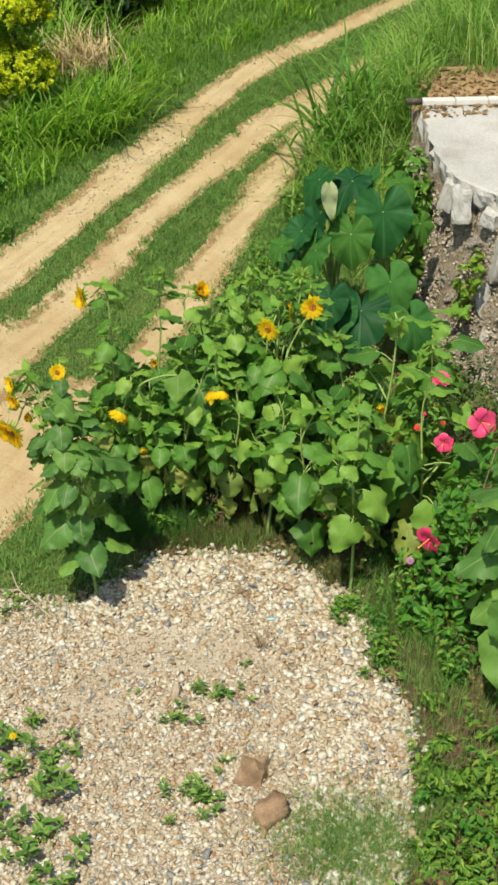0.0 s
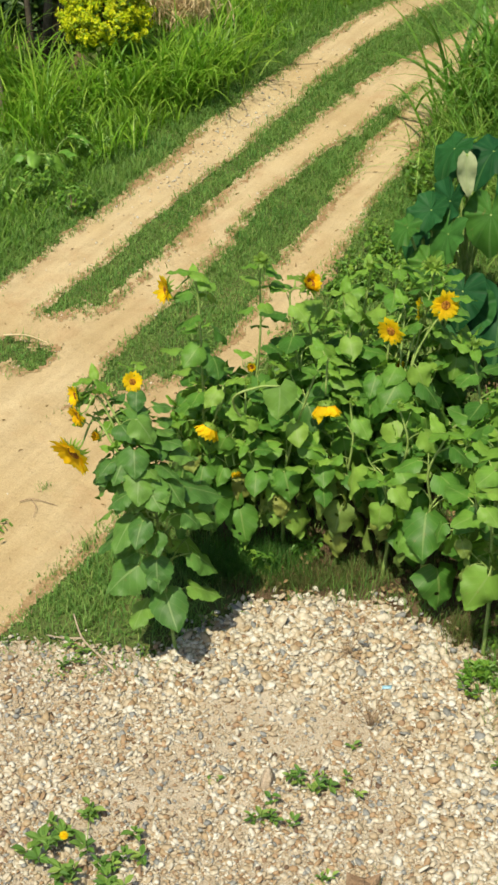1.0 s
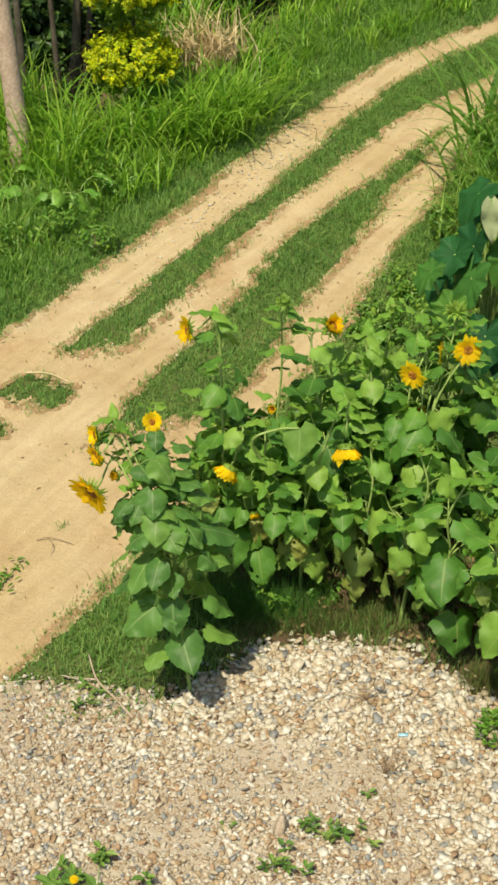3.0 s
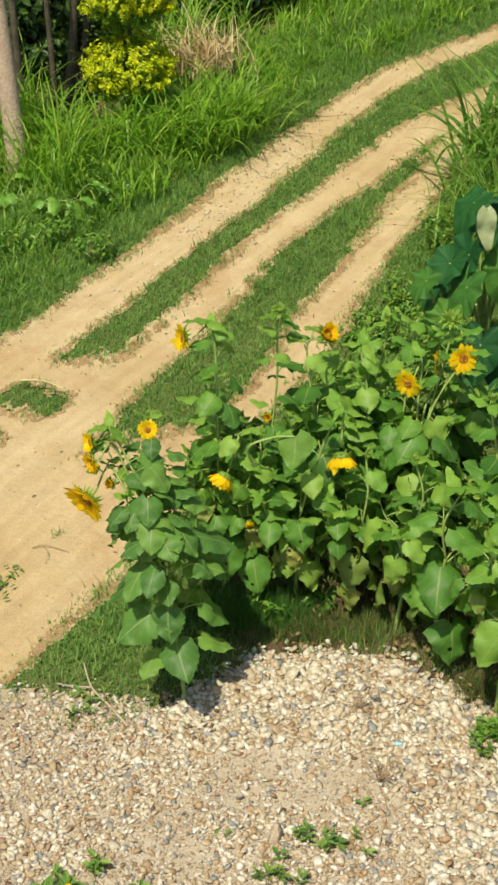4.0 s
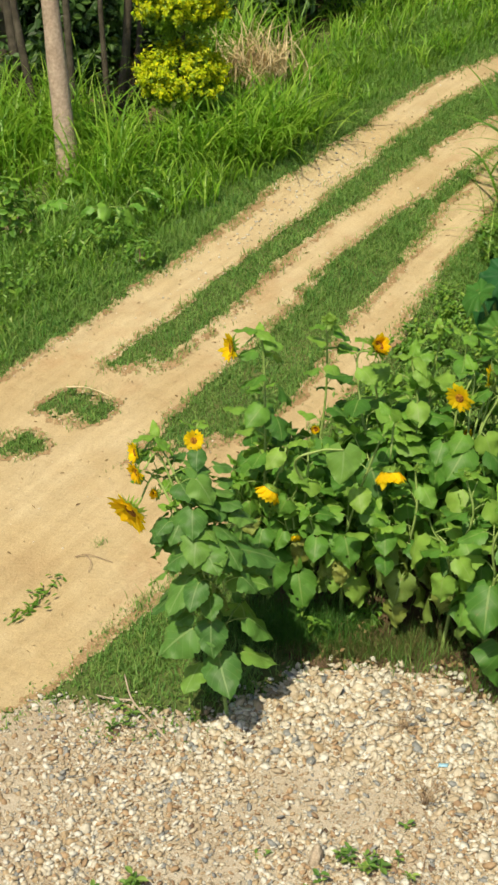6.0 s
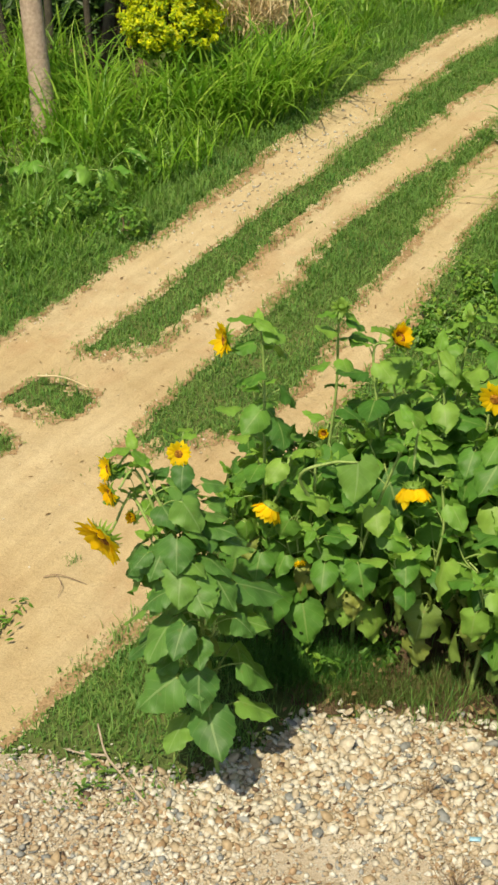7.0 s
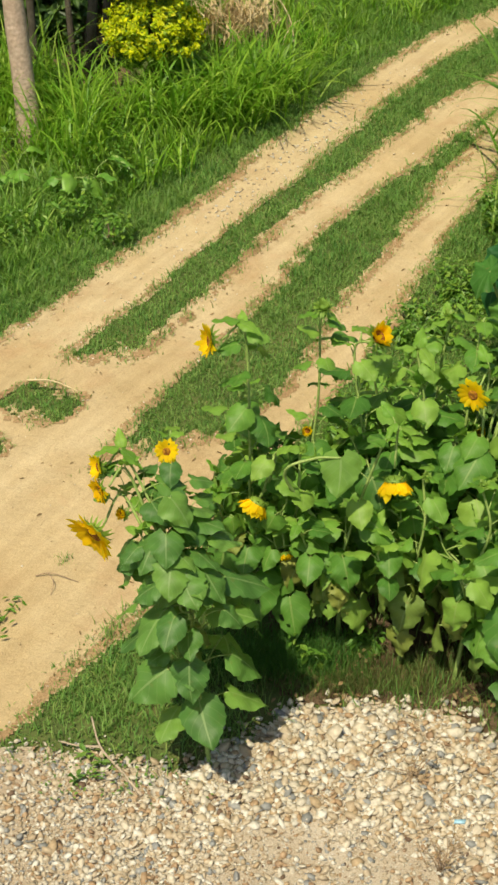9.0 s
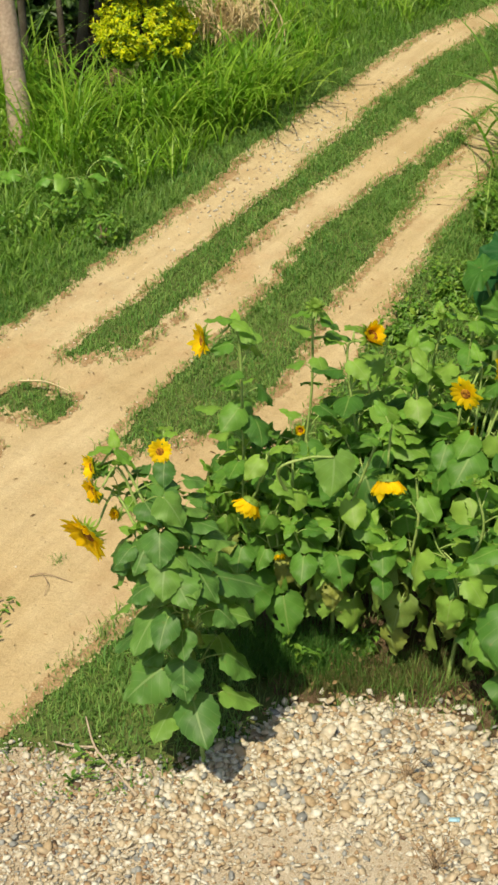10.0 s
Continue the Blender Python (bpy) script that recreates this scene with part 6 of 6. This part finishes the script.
def rosette(x, y, r, n, label, seed, mtl=None, name="weed", tall=0.5):
    gen = np.random.default_rng(seed)
    ob = thing(name, (x, y, float(land(x, y)) + 0.008), label, "weed", "weeds in the gravel")
    # whorls of leaves round the tips of a few low shoots
    tips = max(3, n // 7)
    d = np.sqrt(gen.uniform(0, 1, tips)) * r
    a = gen.uniform(0, 6.28, tips)
    tip = np.stack([d * np.cos(a), d * np.sin(a), gen.uniform(0.15, 1, tips) * r * tall * (1 - 0.6 * d / r) + 0.015], 1)
    pick = np.arange(n) % tips
    az = gen.uniform(0, 6.28, tips)[pick] + np.arange(n) // tips * 2.4 + gen.normal(0, 0.2, n)
    way = np.stack([np.cos(az), np.sin(az), gen.uniform(-0.25, 0.55, n)], 1)
    size = gen.uniform(0.04, 0.095, n) * (0.45 + 1.6 * r) * gen.uniform(0.7, 1.15, tips)[pick]
    c = tip[pick] + way * size[:, None] * 0.52 + np.array([0, 0, 0.006]) * (np.arange(n) // tips)[:, None]
    c[:, 2] = np.maximum(c[:, 2], 0.012)
    v, f = leaf_cloud(c, np.array([0, 0, 1.0]) - 0.35 * way + gen.normal(0, 0.12, (n, 3)), size, gen, 0.5, along=way)
    part("foliage", mesh_of("foliage", v, f, mtl or GRAVELWEED, False), ob)
    for k in range(5):
        q = tip[gen.integers(tips)]
        w, g = tube(curve_points([(0, 0, -0.01), q * 0.5 + np.array([0, 0, 0.01]), q], 4), 0.0025, 4)
        part("stem", Build().add(w, g).mesh("stem", [STEM]), ob)
    return ob


first = rosette(-0.72, 5.18, 0.28, 140, "low leafy weed with a yellow flower in the gravel", 101)
YEL = pompon_mesh(PETAL)
part("flower", YEL, first, aim((-0.1, 0.02, 0.13), (0, -0.3, 0.95), 0, 0.7), "small yellow flower")
rosette(-0.74, 4.75, 0.30, 150, "leafy green weed in the gravel", 102)
rosette(0.17, 4.66, 0.20, 110, "low leafy weed in the gravel", 103, tall=0.3)
rosette(-0.62, 4.30, 0.26, 120, "leafy green weed in the gravel", 104)
rosette(0.20, 5.42, 0.13, 44, "sparse seedling in the gravel", 105, tall=0.35)
rosette(0.30, 5.62, 0.12, 34, "sparse creeping weed in the gravel", 106, tall=0.35)
rosette(0.43, 5.63, 0.07, 12, "sparse creeping weed in the gravel", 109, tall=0.5)
rosette(0.56, 5.60, 0.09, 16, "sparse creeping weed in the gravel", 110, tall=0.4)
rosette(-0.10, 5.66, 0.04, 6, "tiny seedling in the gravel", 112, tall=0.5)
rosette(0.62, 5.90, 0.04, 7, "tiny seedling in the gravel", 113, tall=0.5)
rosette(1.34, 6.37, 0.14, 150, "small bright green weed at the gravel's edge", 107, BROAD)
rosette(1.50, 5.74, 0.18, 70, "leafy weed at the gravel's edge", 108)
rosette(0.42, 4.95, 0.07, 16, "seedling beside a brown rock", 109)
rosette(-0.92, 6.62, 0.10, 30, "small weed beside a twig", 110)


def leafy_sprig(points, label, seed):
    """A broken shoot lying on the ground: a thin stem with narrow leaves to both sides."""
    gen = np.random.default_rng(seed)
    p0 = np.array([*points[0], float(land(*points[0]))])
    way = curve_points([np.array([a, b, float(land(a, b)) + 0.014]) - p0 for a, b in points], 9)
    ob = thing("sprig", p0, label, "sprig")
    v, f = tube(way, np.linspace(0.004, 0.002, len(way)), 5)
    part("stem", Build().add(v, f).mesh("stem", [STEM]), ob)
    c = np.repeat(way[3:], 4, axis=0)
    c = c + gen.normal(0, 1, c.shape) * np.array([0.035, 0.03, 0.008]) + np.array([0, 0, 0.010])
    v, f = leaf_cloud(c, gen.normal(0, 0.35, c.shape) + np.array([0, 0, 1.0]), gen.uniform(0.04, 0.08, len(c)), gen, 0.26)
    part("foliage", mesh_of("foliage", v, f, BROAD, False), ob)


leafy_sprig(((-1.66, 7.42), (-1.53, 7.60), (-1.42, 7.86)), "fallen leafy green sprig on the sandy track", 111)


def track_litter():
    """Bits of dry root, leaf and stalk strewn on the bare earth."""
    gen = np.random.default_rng(19)
    x, y = scatter(9000, -3.0, 3.5, 6.6, 16.0, lambda x, y: in_road(x, y, 0.04) & ~in_road(x, y, -0.16) & ~in_bed(x, y), gen)
    a, b = scatter(260, -2.2, -0.4, 6.9, 9.9, lambda x, y: in_road(x, y), gen)
    x, y = np.concatenate([x[:230], a[:26]]), np.concatenate([y[:230], b[:26]])
    n = len(x)
    v, f = leaf_cloud(np.stack([x, y, land(x, y) + 0.016], 1), gen.normal(0, 0.3, (n, 3)) + np.array([0, 0, 1.0]), gen.uniform(0.015, 0.05, n), gen, 0.2)
    tagged(new("track_litter", mesh_of("track_litter", v, f, DEAD, False)), "dry brown bits of root and leaf on the track", "litter", kind="stuff")


track_litter()


def grass_patch(x, y, rx, ry, n, label, seed, h=(0.05, 0.12), mtl=None):
    gen = np.random.default_rng(seed)
    bx, by = gen.normal(0, rx * 0.5, n), gen.normal(0, ry * 0.5, n)
    v, f = blades(np.stack([bx, by, land(x + bx, y + by) - float(land(x, y))], 1), gen.uniform(*h, n), gen.uniform(0.003, 0.005, n), gen.uniform(0.4, 1.8, n), 3, gen)
    ob = new("grass_tuft", mesh_of("grass_tuft", v, f, mtl or LAWN))
    ob.location = (x, y, float(land(x, y)))
    tagged(ob, label, "grass", kind="stuff")


grass_patch(1.06, 4.28, 0.44, 0.42, 7600, "patch of fine green grass in the gravel", 121)
grass_patch(-1.19, 8.2, 0.06, 0.05, 60, "tiny grass tuft on the sandy track", 122, (0.02, 0.06))
grass_patch(1.62, 6.4, 0.2, 0.35, 700, "long thin grass beneath the hibiscus", 123, (0.12, 0.3))
grass_patch(0.45, 7.24, 0.5, 0.09, 1300, "ragged dry grass along the top of the gravel", 125, (0.04, 0.14), RAGGED)
grass_patch(1.80, 5.7, 0.25, 0.6, 900, "long thin grass among the weeds beside the gravel", 126, (0.10, 0.28))
grass_patch(1.62, 4.6, 0.15, 0.4, 500, "thin grass at the edge of the gravel", 127, (0.08, 0.2))
grass_patch(1.32, 6.78, 0.16, 0.14, 420, "ragged dry grass at the gravel's edge", 129, (0.06, 0.2), RAGGED)
# long blades whose dark colour paints in the shade cast by the leaves above
grass_patch(0.0, 7.40, 0.42, 0.16, 2300, "long grass beneath the sunflowers, coloured dark for their shade", 124, (0.10, 0.28), SHADEGRASS)
grass_patch(0.75, 7.36, 0.5, 0.12, 900, "ragged dry grass beneath the sunflowers", 128, (0.06, 0.18), RAGGED)


def rock(x, y, sx, sy, sz, label, seed, mtl=None):
    v, f = ico(2 if seed < 3 else 3)
    v = np.sign(v) * np.abs(v) ** (0.55 if seed < 3 else 0.85)
    k = np.array([noise.noise(Vector(p) * 1.3 + Vector((seed, 0, 0))) + 0.35 * noise.noise(Vector(p) * 3.5 + Vector((0, seed, 0))) + 0.12 * noise.noise(Vector(p) * 9) for p in v])
    v = v * (1 + (0.7 if seed < 3 else 0.5) * k[:, None]) * np.array([sx, sy, sz])
    ob = new("rock", mesh_of("rock", v, f, mtl or ROCK, seed > 3))
    ob.location = (x, y, float(land(x, y)) + sz * 0.55)
    ob.rotation_euler = (0.1, 0.15, seed)
    tagged(ob, label, "rock", "rocks on the gravel")


rock(0.57, 4.88, 0.105, 0.075, 0.075, "angular reddish-brown rock on the gravel", 1.3)
rock(0.65, 4.56, 0.115, 0.09, 0.07, "rounded tan rock on the gravel", 4.1)
rock(0.16, 5.65, 0.038, 0.03, 0.065, "upright tan stone in the gravel", 7.7, PALETWIG)


def twig(points, r, label, mtl=None):
    p0 = np.array([points[0][0], points[0][1], float(land(points[0][0], points[0][1]))])
    ob = new("twig")
    ob.location = p0
    way = curve_points([np.array([a, b, float(land(a, b)) + h]) - p0 for a, b, h in points], 6)
    v, f = tube(way, np.linspace(r, r * 0.5, len(way)), 5)
    me = Build().add(v, f).mesh("twig", [mtl or TWIG])
    bpy.data.objects.remove(ob)
    ob = new("twig", me)
    ob.location = p0
    tagged(ob, label, "twig", "twigs")


twig([(-0.63, 6.47, 0.03), (-0.74, 6.62, 0.04), (-0.85, 6.76, 0.05), (-0.91, 6.93, 0.09)], 0.009, "dry pale twig lying on the gravel", PALETWIG)
twig([(-0.85, 6.76, 0.05), (-0.96, 6.77, 0.05), (-1.06, 6.81, 0.04)], 0.007, "thin pale dry twig on the gravel", PALETWIG)
twig([(-1.34, 8.06, 0.02), (-1.25, 8.07, 0.03), (-1.10, 8.02, 0.015)], 0.004, "bare root on the sandy track")
twig([(-1.27, 8.07, 0.03), (-1.23, 7.98, 0.04), (-1.24, 7.91, 0.015)], 0.0035, "bare root on the sandy track")
twig([(-1.62, 9.78, 0.09), (-1.45, 9.76, 0.10), (-1.28, 9.70, 0.07)], 0.008, "dry straw stalk lying on a grass tuft", STRAW)


def dead_weed(x, y, height, label, seed, n=9):
    """A dry weed: a bent stalk that forks again and again, with a few shrivelled leaves."""
    gen = np.random.default_rng(seed)
    ob = thing("dead_weed", (x, y, float(land(x, y)) + 0.01), label, "weed", "dry weeds on the gravel")
    ends = []
    for k in range(n):
        az = gen.uniform(0, 6.28)
        top = np.array([np.cos(az) * height * gen.uniform(0.25, 0.8), np.sin(az) * height * gen.uniform(0.25, 0.8), height * gen.uniform(0.35, 1.0)])
        way = curve_points([(0, 0, -0.01), top * np.array([0.3, 0.3, 0.55]) + gen.normal(0, 0.012, 3), top], 6)
        v, f = tube(way, np.linspace(0.0035, 0.0015, len(way)), 5)
        part("stalk", Build().add(v, f).mesh("stalk", [TWIG]), ob)
        for q in range(2):
            p = way[int(gen.integers(4, len(way) - 1))]
            tip = p + gen.normal(0, 0.04, 3) + np.array([0, 0, 0.02])
            v, f = tube(curve_points([p, (p + tip) / 2 + gen.normal(0, 0.006, 3), tip], 4), 0.0015, 4)
            part("stalk", Build().add(v, f).mesh("stalk", [TWIG]), ob)
            ends.append(tip)
    c = np.repeat(np.array(ends), 2, axis=0) + gen.normal(0, 0.012, (2 * len(ends), 3))
    v, f = leaf_cloud(c, gen.normal(0, 1, c.shape), gen.uniform(0.012, 0.028, len(c)), gen, 0.4)
    part("withered_leaves", mesh_of("withered_leaves", v, f, DEAD, False), ob)


dead_weed(0.72, 6.05, 0.24, "dry brown branching weed standing in the gravel", 141)
dead_weed(0.64, 6.58, 0.15, "withered reddish-brown weed on the gravel heap", 142, 8)
twig([(0.71, 6.02, 0.03), (0.735, 5.84, 0.025), (0.69, 5.65, 0.03), (0.655, 5.49, 0.02)], 0.004, "thin dry brown stem trailing over the gravel")
twig([(0.10, 5.5, 0.02), (0.2, 5.52, 0.02)], 0.008, "short brown stick on the gravel")
scrap = new("plastic_scrap", mesh_of("plastic_scrap", [(-0.035, -0.012, 0), (0.03, -0.016, 0.004), (0.04, 0.012, 0.012), (-0.03, 0.016, 0.006), (-0.035, -0.012, 0.003), (0.03, -0.016, 0.007), (0.04, 0.012, 0.015), (-0.03, 0.016, 0.009)],
                                     [(0, 3, 2, 1), (4, 5, 6, 7), (0, 1, 5, 4), (1, 2, 6, 5), (2, 3, 7, 6), (3, 0, 4, 7)], BLUE))
scrap.scale = (0.75, 0.75, 0.75)
scrap.location = (0.83, 6.32, float(land(0.83, 6.32)) + 0.035)
tagged(scrap, "scrap of light blue plastic on the gravel", "litter")


# ---- verge plants, shrubs and trees ----
gen_small = np.random.default_rng(77)
COCO = [
    heart_leaf("leaf", [COCOLEAF, STEM], 0.22 * s, 0.19 * s, d, 0.05, 0.40 * s, gen_small, lobes=0.35, rise=1.0, stalk=0.008) for s, d in ((1.0, 0.8), (1.15, 1.0), (0.85, 0.7))]


def small_taro(x, y, n, label, seed):
    gen = np.random.default_rng(seed)
    ob = thing("small_taro", (x, y, float(land(x, y))), label, "plant", "heart-leaved plants on the verge")
    for k in range(n):
        part("leaf", COCO[k % 3], ob, leaf_pose((0, 0, 0), 3.14 + gen.normal(0, 1.2), gen.normal(-0.1, 0.25), gen.normal(0, 0.3), gen.uniform(0.42, 0.72)))


small_taro(-2.08, 12.42, 4, "small plant with heart-shaped leaves in the grass", 131)
small_taro(-1.80, 12.36, 3, "small plant with heart-shaped leaves in the grass", 132)
small_taro(-1.50, 12.25, 3, "small plant with heart-shaped leaves in the grass", 133)
cloud_thing("verge_bush", (-2.35, 11.9, float(land(-2.35, 11.9))), [(0, 0, 0.3, 0.25, 0.25, 0.3), (-0.3, 0.1, 0.35, 0.3, 0.25, 0.3)], 420, (0.05, 0.11), BROAD, "leafy bush on the verge", "bush", 134, 6)
cloud_thing("verge_bush", (-1.25, 11.65, float(land(-1.25, 11.65))), [(0, 0, 0.12, 0.2, 0.15, 0.13)], 240, (0.03, 0.06), BROAD, "low leafy bush at the track's edge", "bush", 135, 3)


def golden_shrub():
    x, y = -1.08, 13.85
    z = float(land(x, y))
    ob = thing("golden_shrub", (x, y, z), "clipped two-tier shrub with golden yellow-green leaves", "shrub")
    gen = np.random.default_rng(9)
    for k, (ax, ay) in enumerate(((0.0, 0.0), (0.10, 0.05), (-0.04, 0.06))):
        way = curve_points([(ax, ay, -0.05), (ax * 0.6 + 0.02, ay, 0.7), (0.02, 0.0, 1.2 - 0.5 * (k > 0)), (0.0, 0.0, 1.7 - 0.8 * (k > 0))], 8)
        v, f = tube(way, np.linspace(0.035, 0.018, len(way)), 7)
        part("trunk", Build().add(v, f).mesh("trunk", [DARKBARK]), ob)
    # thin green foliage on the stem between the tiers
    c = gen.normal(0, 1, (420, 3)) * np.array([0.13, 0.11, 0.13]) + np.array([0, 0, 0.96])
    v, f = leaf_cloud(c, gen.normal(0, 0.5, (420, 3)) + np.array([0, 0, 0.7]), gen.uniform(0.035, 0.06, 420), gen, 0.42)
    part("inner_foliage", mesh_of("inner_foliage", v, f, GOLDIN, False), ob)
    for cz, rx, rz in ((0.64, 0.395, 0.275), (1.31, 0.40, 0.265)):
        # short upturned sprigs all over, golden at their tips
        m, per = 400, 26
        d = gen.normal(size=(m, 3))
        d /= np.linalg.norm(d, axis=1, keepdims=True)
        lump = 1 + 0.10 * np.sin(7 * d[:, 0] + 1) * np.cos(6 * d[:, 1]) + 0.07 * np.sin(8 * d[:, 2] + 5 * d[:, 0])
        root = d * (gen.uniform(0.68, 0.92, m) * lump)[:, None] * np.array([rx, rx * 0.9, rz]) + np.array([0, 0, cz])
        way = d + np.array([0, 0, 0.75]) + gen.normal(0, 0.25, (m, 3))
        way *= (gen.uniform(0.06, 0.13, m) / np.linalg.norm(way, axis=1))[:, None]
        u = gen.uniform(0, 1, (m, per))
        c = (root[:, None] + way[:, None] * u[..., None] + gen.normal(0, 0.016, (m, per, 3))).reshape(-1, 3)
        face = np.repeat(d, per, 0) + np.array([0, 0, 0.7]) + gen.normal(0, 0.6, (m * per, 3))
        # the underside is bare of young leaves
        gold = (u.ravel() > gen.uniform(0.05, 0.5, m * per)) & (np.repeat(d[:, 2], per) > -0.6)
        for mask, mtl, nm in ((gold, GOLD, "foliage"), (~gold, GOLDIN, "inner_foliage")):
            v, f = leaf_cloud(c[mask], face[mask], gen.uniform(0.030, 0.052, mask.sum()), gen, 0.42)
            part(nm, mesh_of(nm, v, f, mtl, False), ob)


golden_shrub()


def straw_heap():
    gen = np.random.default_rng(14)
    n = 330
    x, y = -0.42, 15.0
    bx, by = gen.normal(0, 0.2, n), gen.normal(0, 0.12, n)
    v, f = blades(np.stack([bx, by, gen.uniform(-0.02, 0.25, n)], 1), gen.uniform(0.25, 0.68, n), gen.uniform(0.010, 0.022, n), gen.uniform(0.7, 3.0, n), 5, gen)
    ob = new("straw_clump", mesh_of("straw_clump", v, f, STRAW))
    ob.location = (x, y, float(land(x, y)) + 0.06)
    tagged(ob, "heap of dry straw-coloured grass in the verge", "dry grass")


straw_heap()


def tree(x, y, height, r0, lean, crown_from, crown_r, leaves, bark, label, seed, leaf_size=(0.08, 0.16), limbs=7, wind=0.08):
    gen = np.random.default_rng(seed)
    z = float(land(x, y))
    ob = thing("tree", (x, y, z), label, "tree", "trees at the wood's edge")
    pts = [np.array([lean[0] * t + gen.normal(0, wind) * (0 < t), lean[1] * t + gen.normal(0, wind) * (0 < t), height * t - 0.1]) for t in (0, 0.15, 0.32, 0.5, 0.75, 1.0)]
    way = curve_points(pts, 7)
    rad = np.linspace(r0, r0 * 0.25, len(way)) * (1 + 0.35 * np.exp(-np.linspace(0, 14, len(way)))) * (1 + 0.05 * np.sin(np.arange(len(way)) * 1.9 + seed))
    v, f = tube(way, rad, 12)
    part("trunk", Build().add(v, f).mesh("trunk", [bark]), ob)
    C, D = [], []
    for k in range(limbs):
        t = gen.uniform(crown_from / height, 0.95)
        s = way[int(t * (len(way) - 1))]
        a = gen.uniform(0, 6.28)
        L = crown_r * gen.uniform(0.6, 1.1)
        tip = s + np.array([np.cos(a) * L, np.sin(a) * L, gen.uniform(0.1, 0.7) * L])
        limb = curve_points([s, (s + tip) / 2 + np.array([0, 0, -0.08 * L]), tip], 5)
        v, f = tube(limb, np.linspace(r0 * 0.35, r0 * 0.08, len(limb)), 6)
        part("limb", Build().add(v, f).mesh("limb", [bark]), ob)
        m = leaves // limbs
        u = gen.uniform(0.3, 1.1, m)
        c = s + (tip - s) * u[:, None] + gen.normal(0, 0.28 * crown_r, (m, 3)) * np.array([1, 1, 0.7])
        C.append(c)
        D.append(gen.normal(0, 0.6, (m, 3)) + np.array([0, 0, 0.8]))
    C, D = np.concatenate(C), np.concatenate(D)
    v, f = leaf_cloud(C, D, gen.uniform(*leaf_size, len(C)), gen)
    part("crown", mesh_of("crown", v, f, FOREST, False), ob)


tree(-2.02, 13.1, 13.0, 0.086, (-0.62, 0.3), 9.8, 1.6, 1000, BARK, "tall tree with a straight smooth greyish-tan trunk", 151, wind=0.03)
for k, (tx, ty, r, lx) in enumerate(((-1.80, 14.3, 0.026, 0.1), (-1.70, 14.35, 0.042, 0.05), (-2.10, 14.1, 0.034, -0.4), (-1.60, 14.6, 0.028, 0.7), (-2.42, 14.0, 0.036, -0.6), (-2.65, 14.5, 0.045, -1.0), (-2.9, 14.8, 0.06, -0.3), (-0.55, 17.2, 0.14, 0.3), (-2.4, 16.2, 0.08, 0.3),
                                    (-1.5, 17.0, 0.09, -0.4), (-3.2, 16.6, 0.10, 0.2), (-0.9, 18.6, 0.1, 0.4))):
    tree(tx, ty, 11.0 + 0.2 * k, r, (lx, 0.3), 8.6, 0.9, 300, DARKBARK, "slim dark-barked tree in the wood", 160 + k)
for k, (tx, ty) in enumerate(((-8.2, 14.0), (-7.6, 15.6), (-6.9, 17.6), (-6.6, 19.2), (-4.2, 20.5), (-8.5, 15.5), (-3.0, 21.5), (-8.5, 19.5), (-6.0, 23.0), (-1.4, 23.5), (-3.6, 24.5), (0.6, 25.5))):
    tree(tx, ty, 9.0, 0.13, (0.3, 0.2), 2.6, 2.3, 3900, DARKBARK, "leafy tree deeper in the dark wood", 180 + k, (0.12, 0.24), 9)
for k, (bx, by, s) in enumerate(((-2.75, 14.9, 0.7), (-2.3, 15.2, 0.7), (-3.6, 15.8, 0.9), (-2.9, 16.4, 0.9), (-2.2, 16.0, 0.8), (-1.4, 16.4, 0.9), (-0.55, 16.5, 0.8), (0.2, 17.1, 0.9), (-3.6, 17.2, 1.0), (-2.4, 18.0, 1.1), (-1.2, 18.3, 1.0), (-0.2, 18.6, 1.0), (-4.6, 16.4, 1.0), (0.8, 19.6, 1.0), (-3.2, 15.3, 0.7), (2.0, 21.0, 1.1), (-5.4, 15.2, 1.0), (3.4, 22.5, 1.2))):
    cloud_thing("wood_bush", (bx, by, float(land(bx, by))), [(0, 0, 0.5 * s, 0.9 * s, 0.8 * s, 0.6 * s), (0.4 * s, 0.1, 1.1 * s, 0.8 * s, 0.7 * s, 0.6 * s), (-0.4 * s, 0.2, 1.6 * s, 0.8 * s, 0.7 * s, 0.7 * s)], 2000, (0.07, 0.15), FOREST,
                "dense dark green bush at the wood's edge", "bush", 200 + k, 6, DARKBARK, "bushes of the wood")
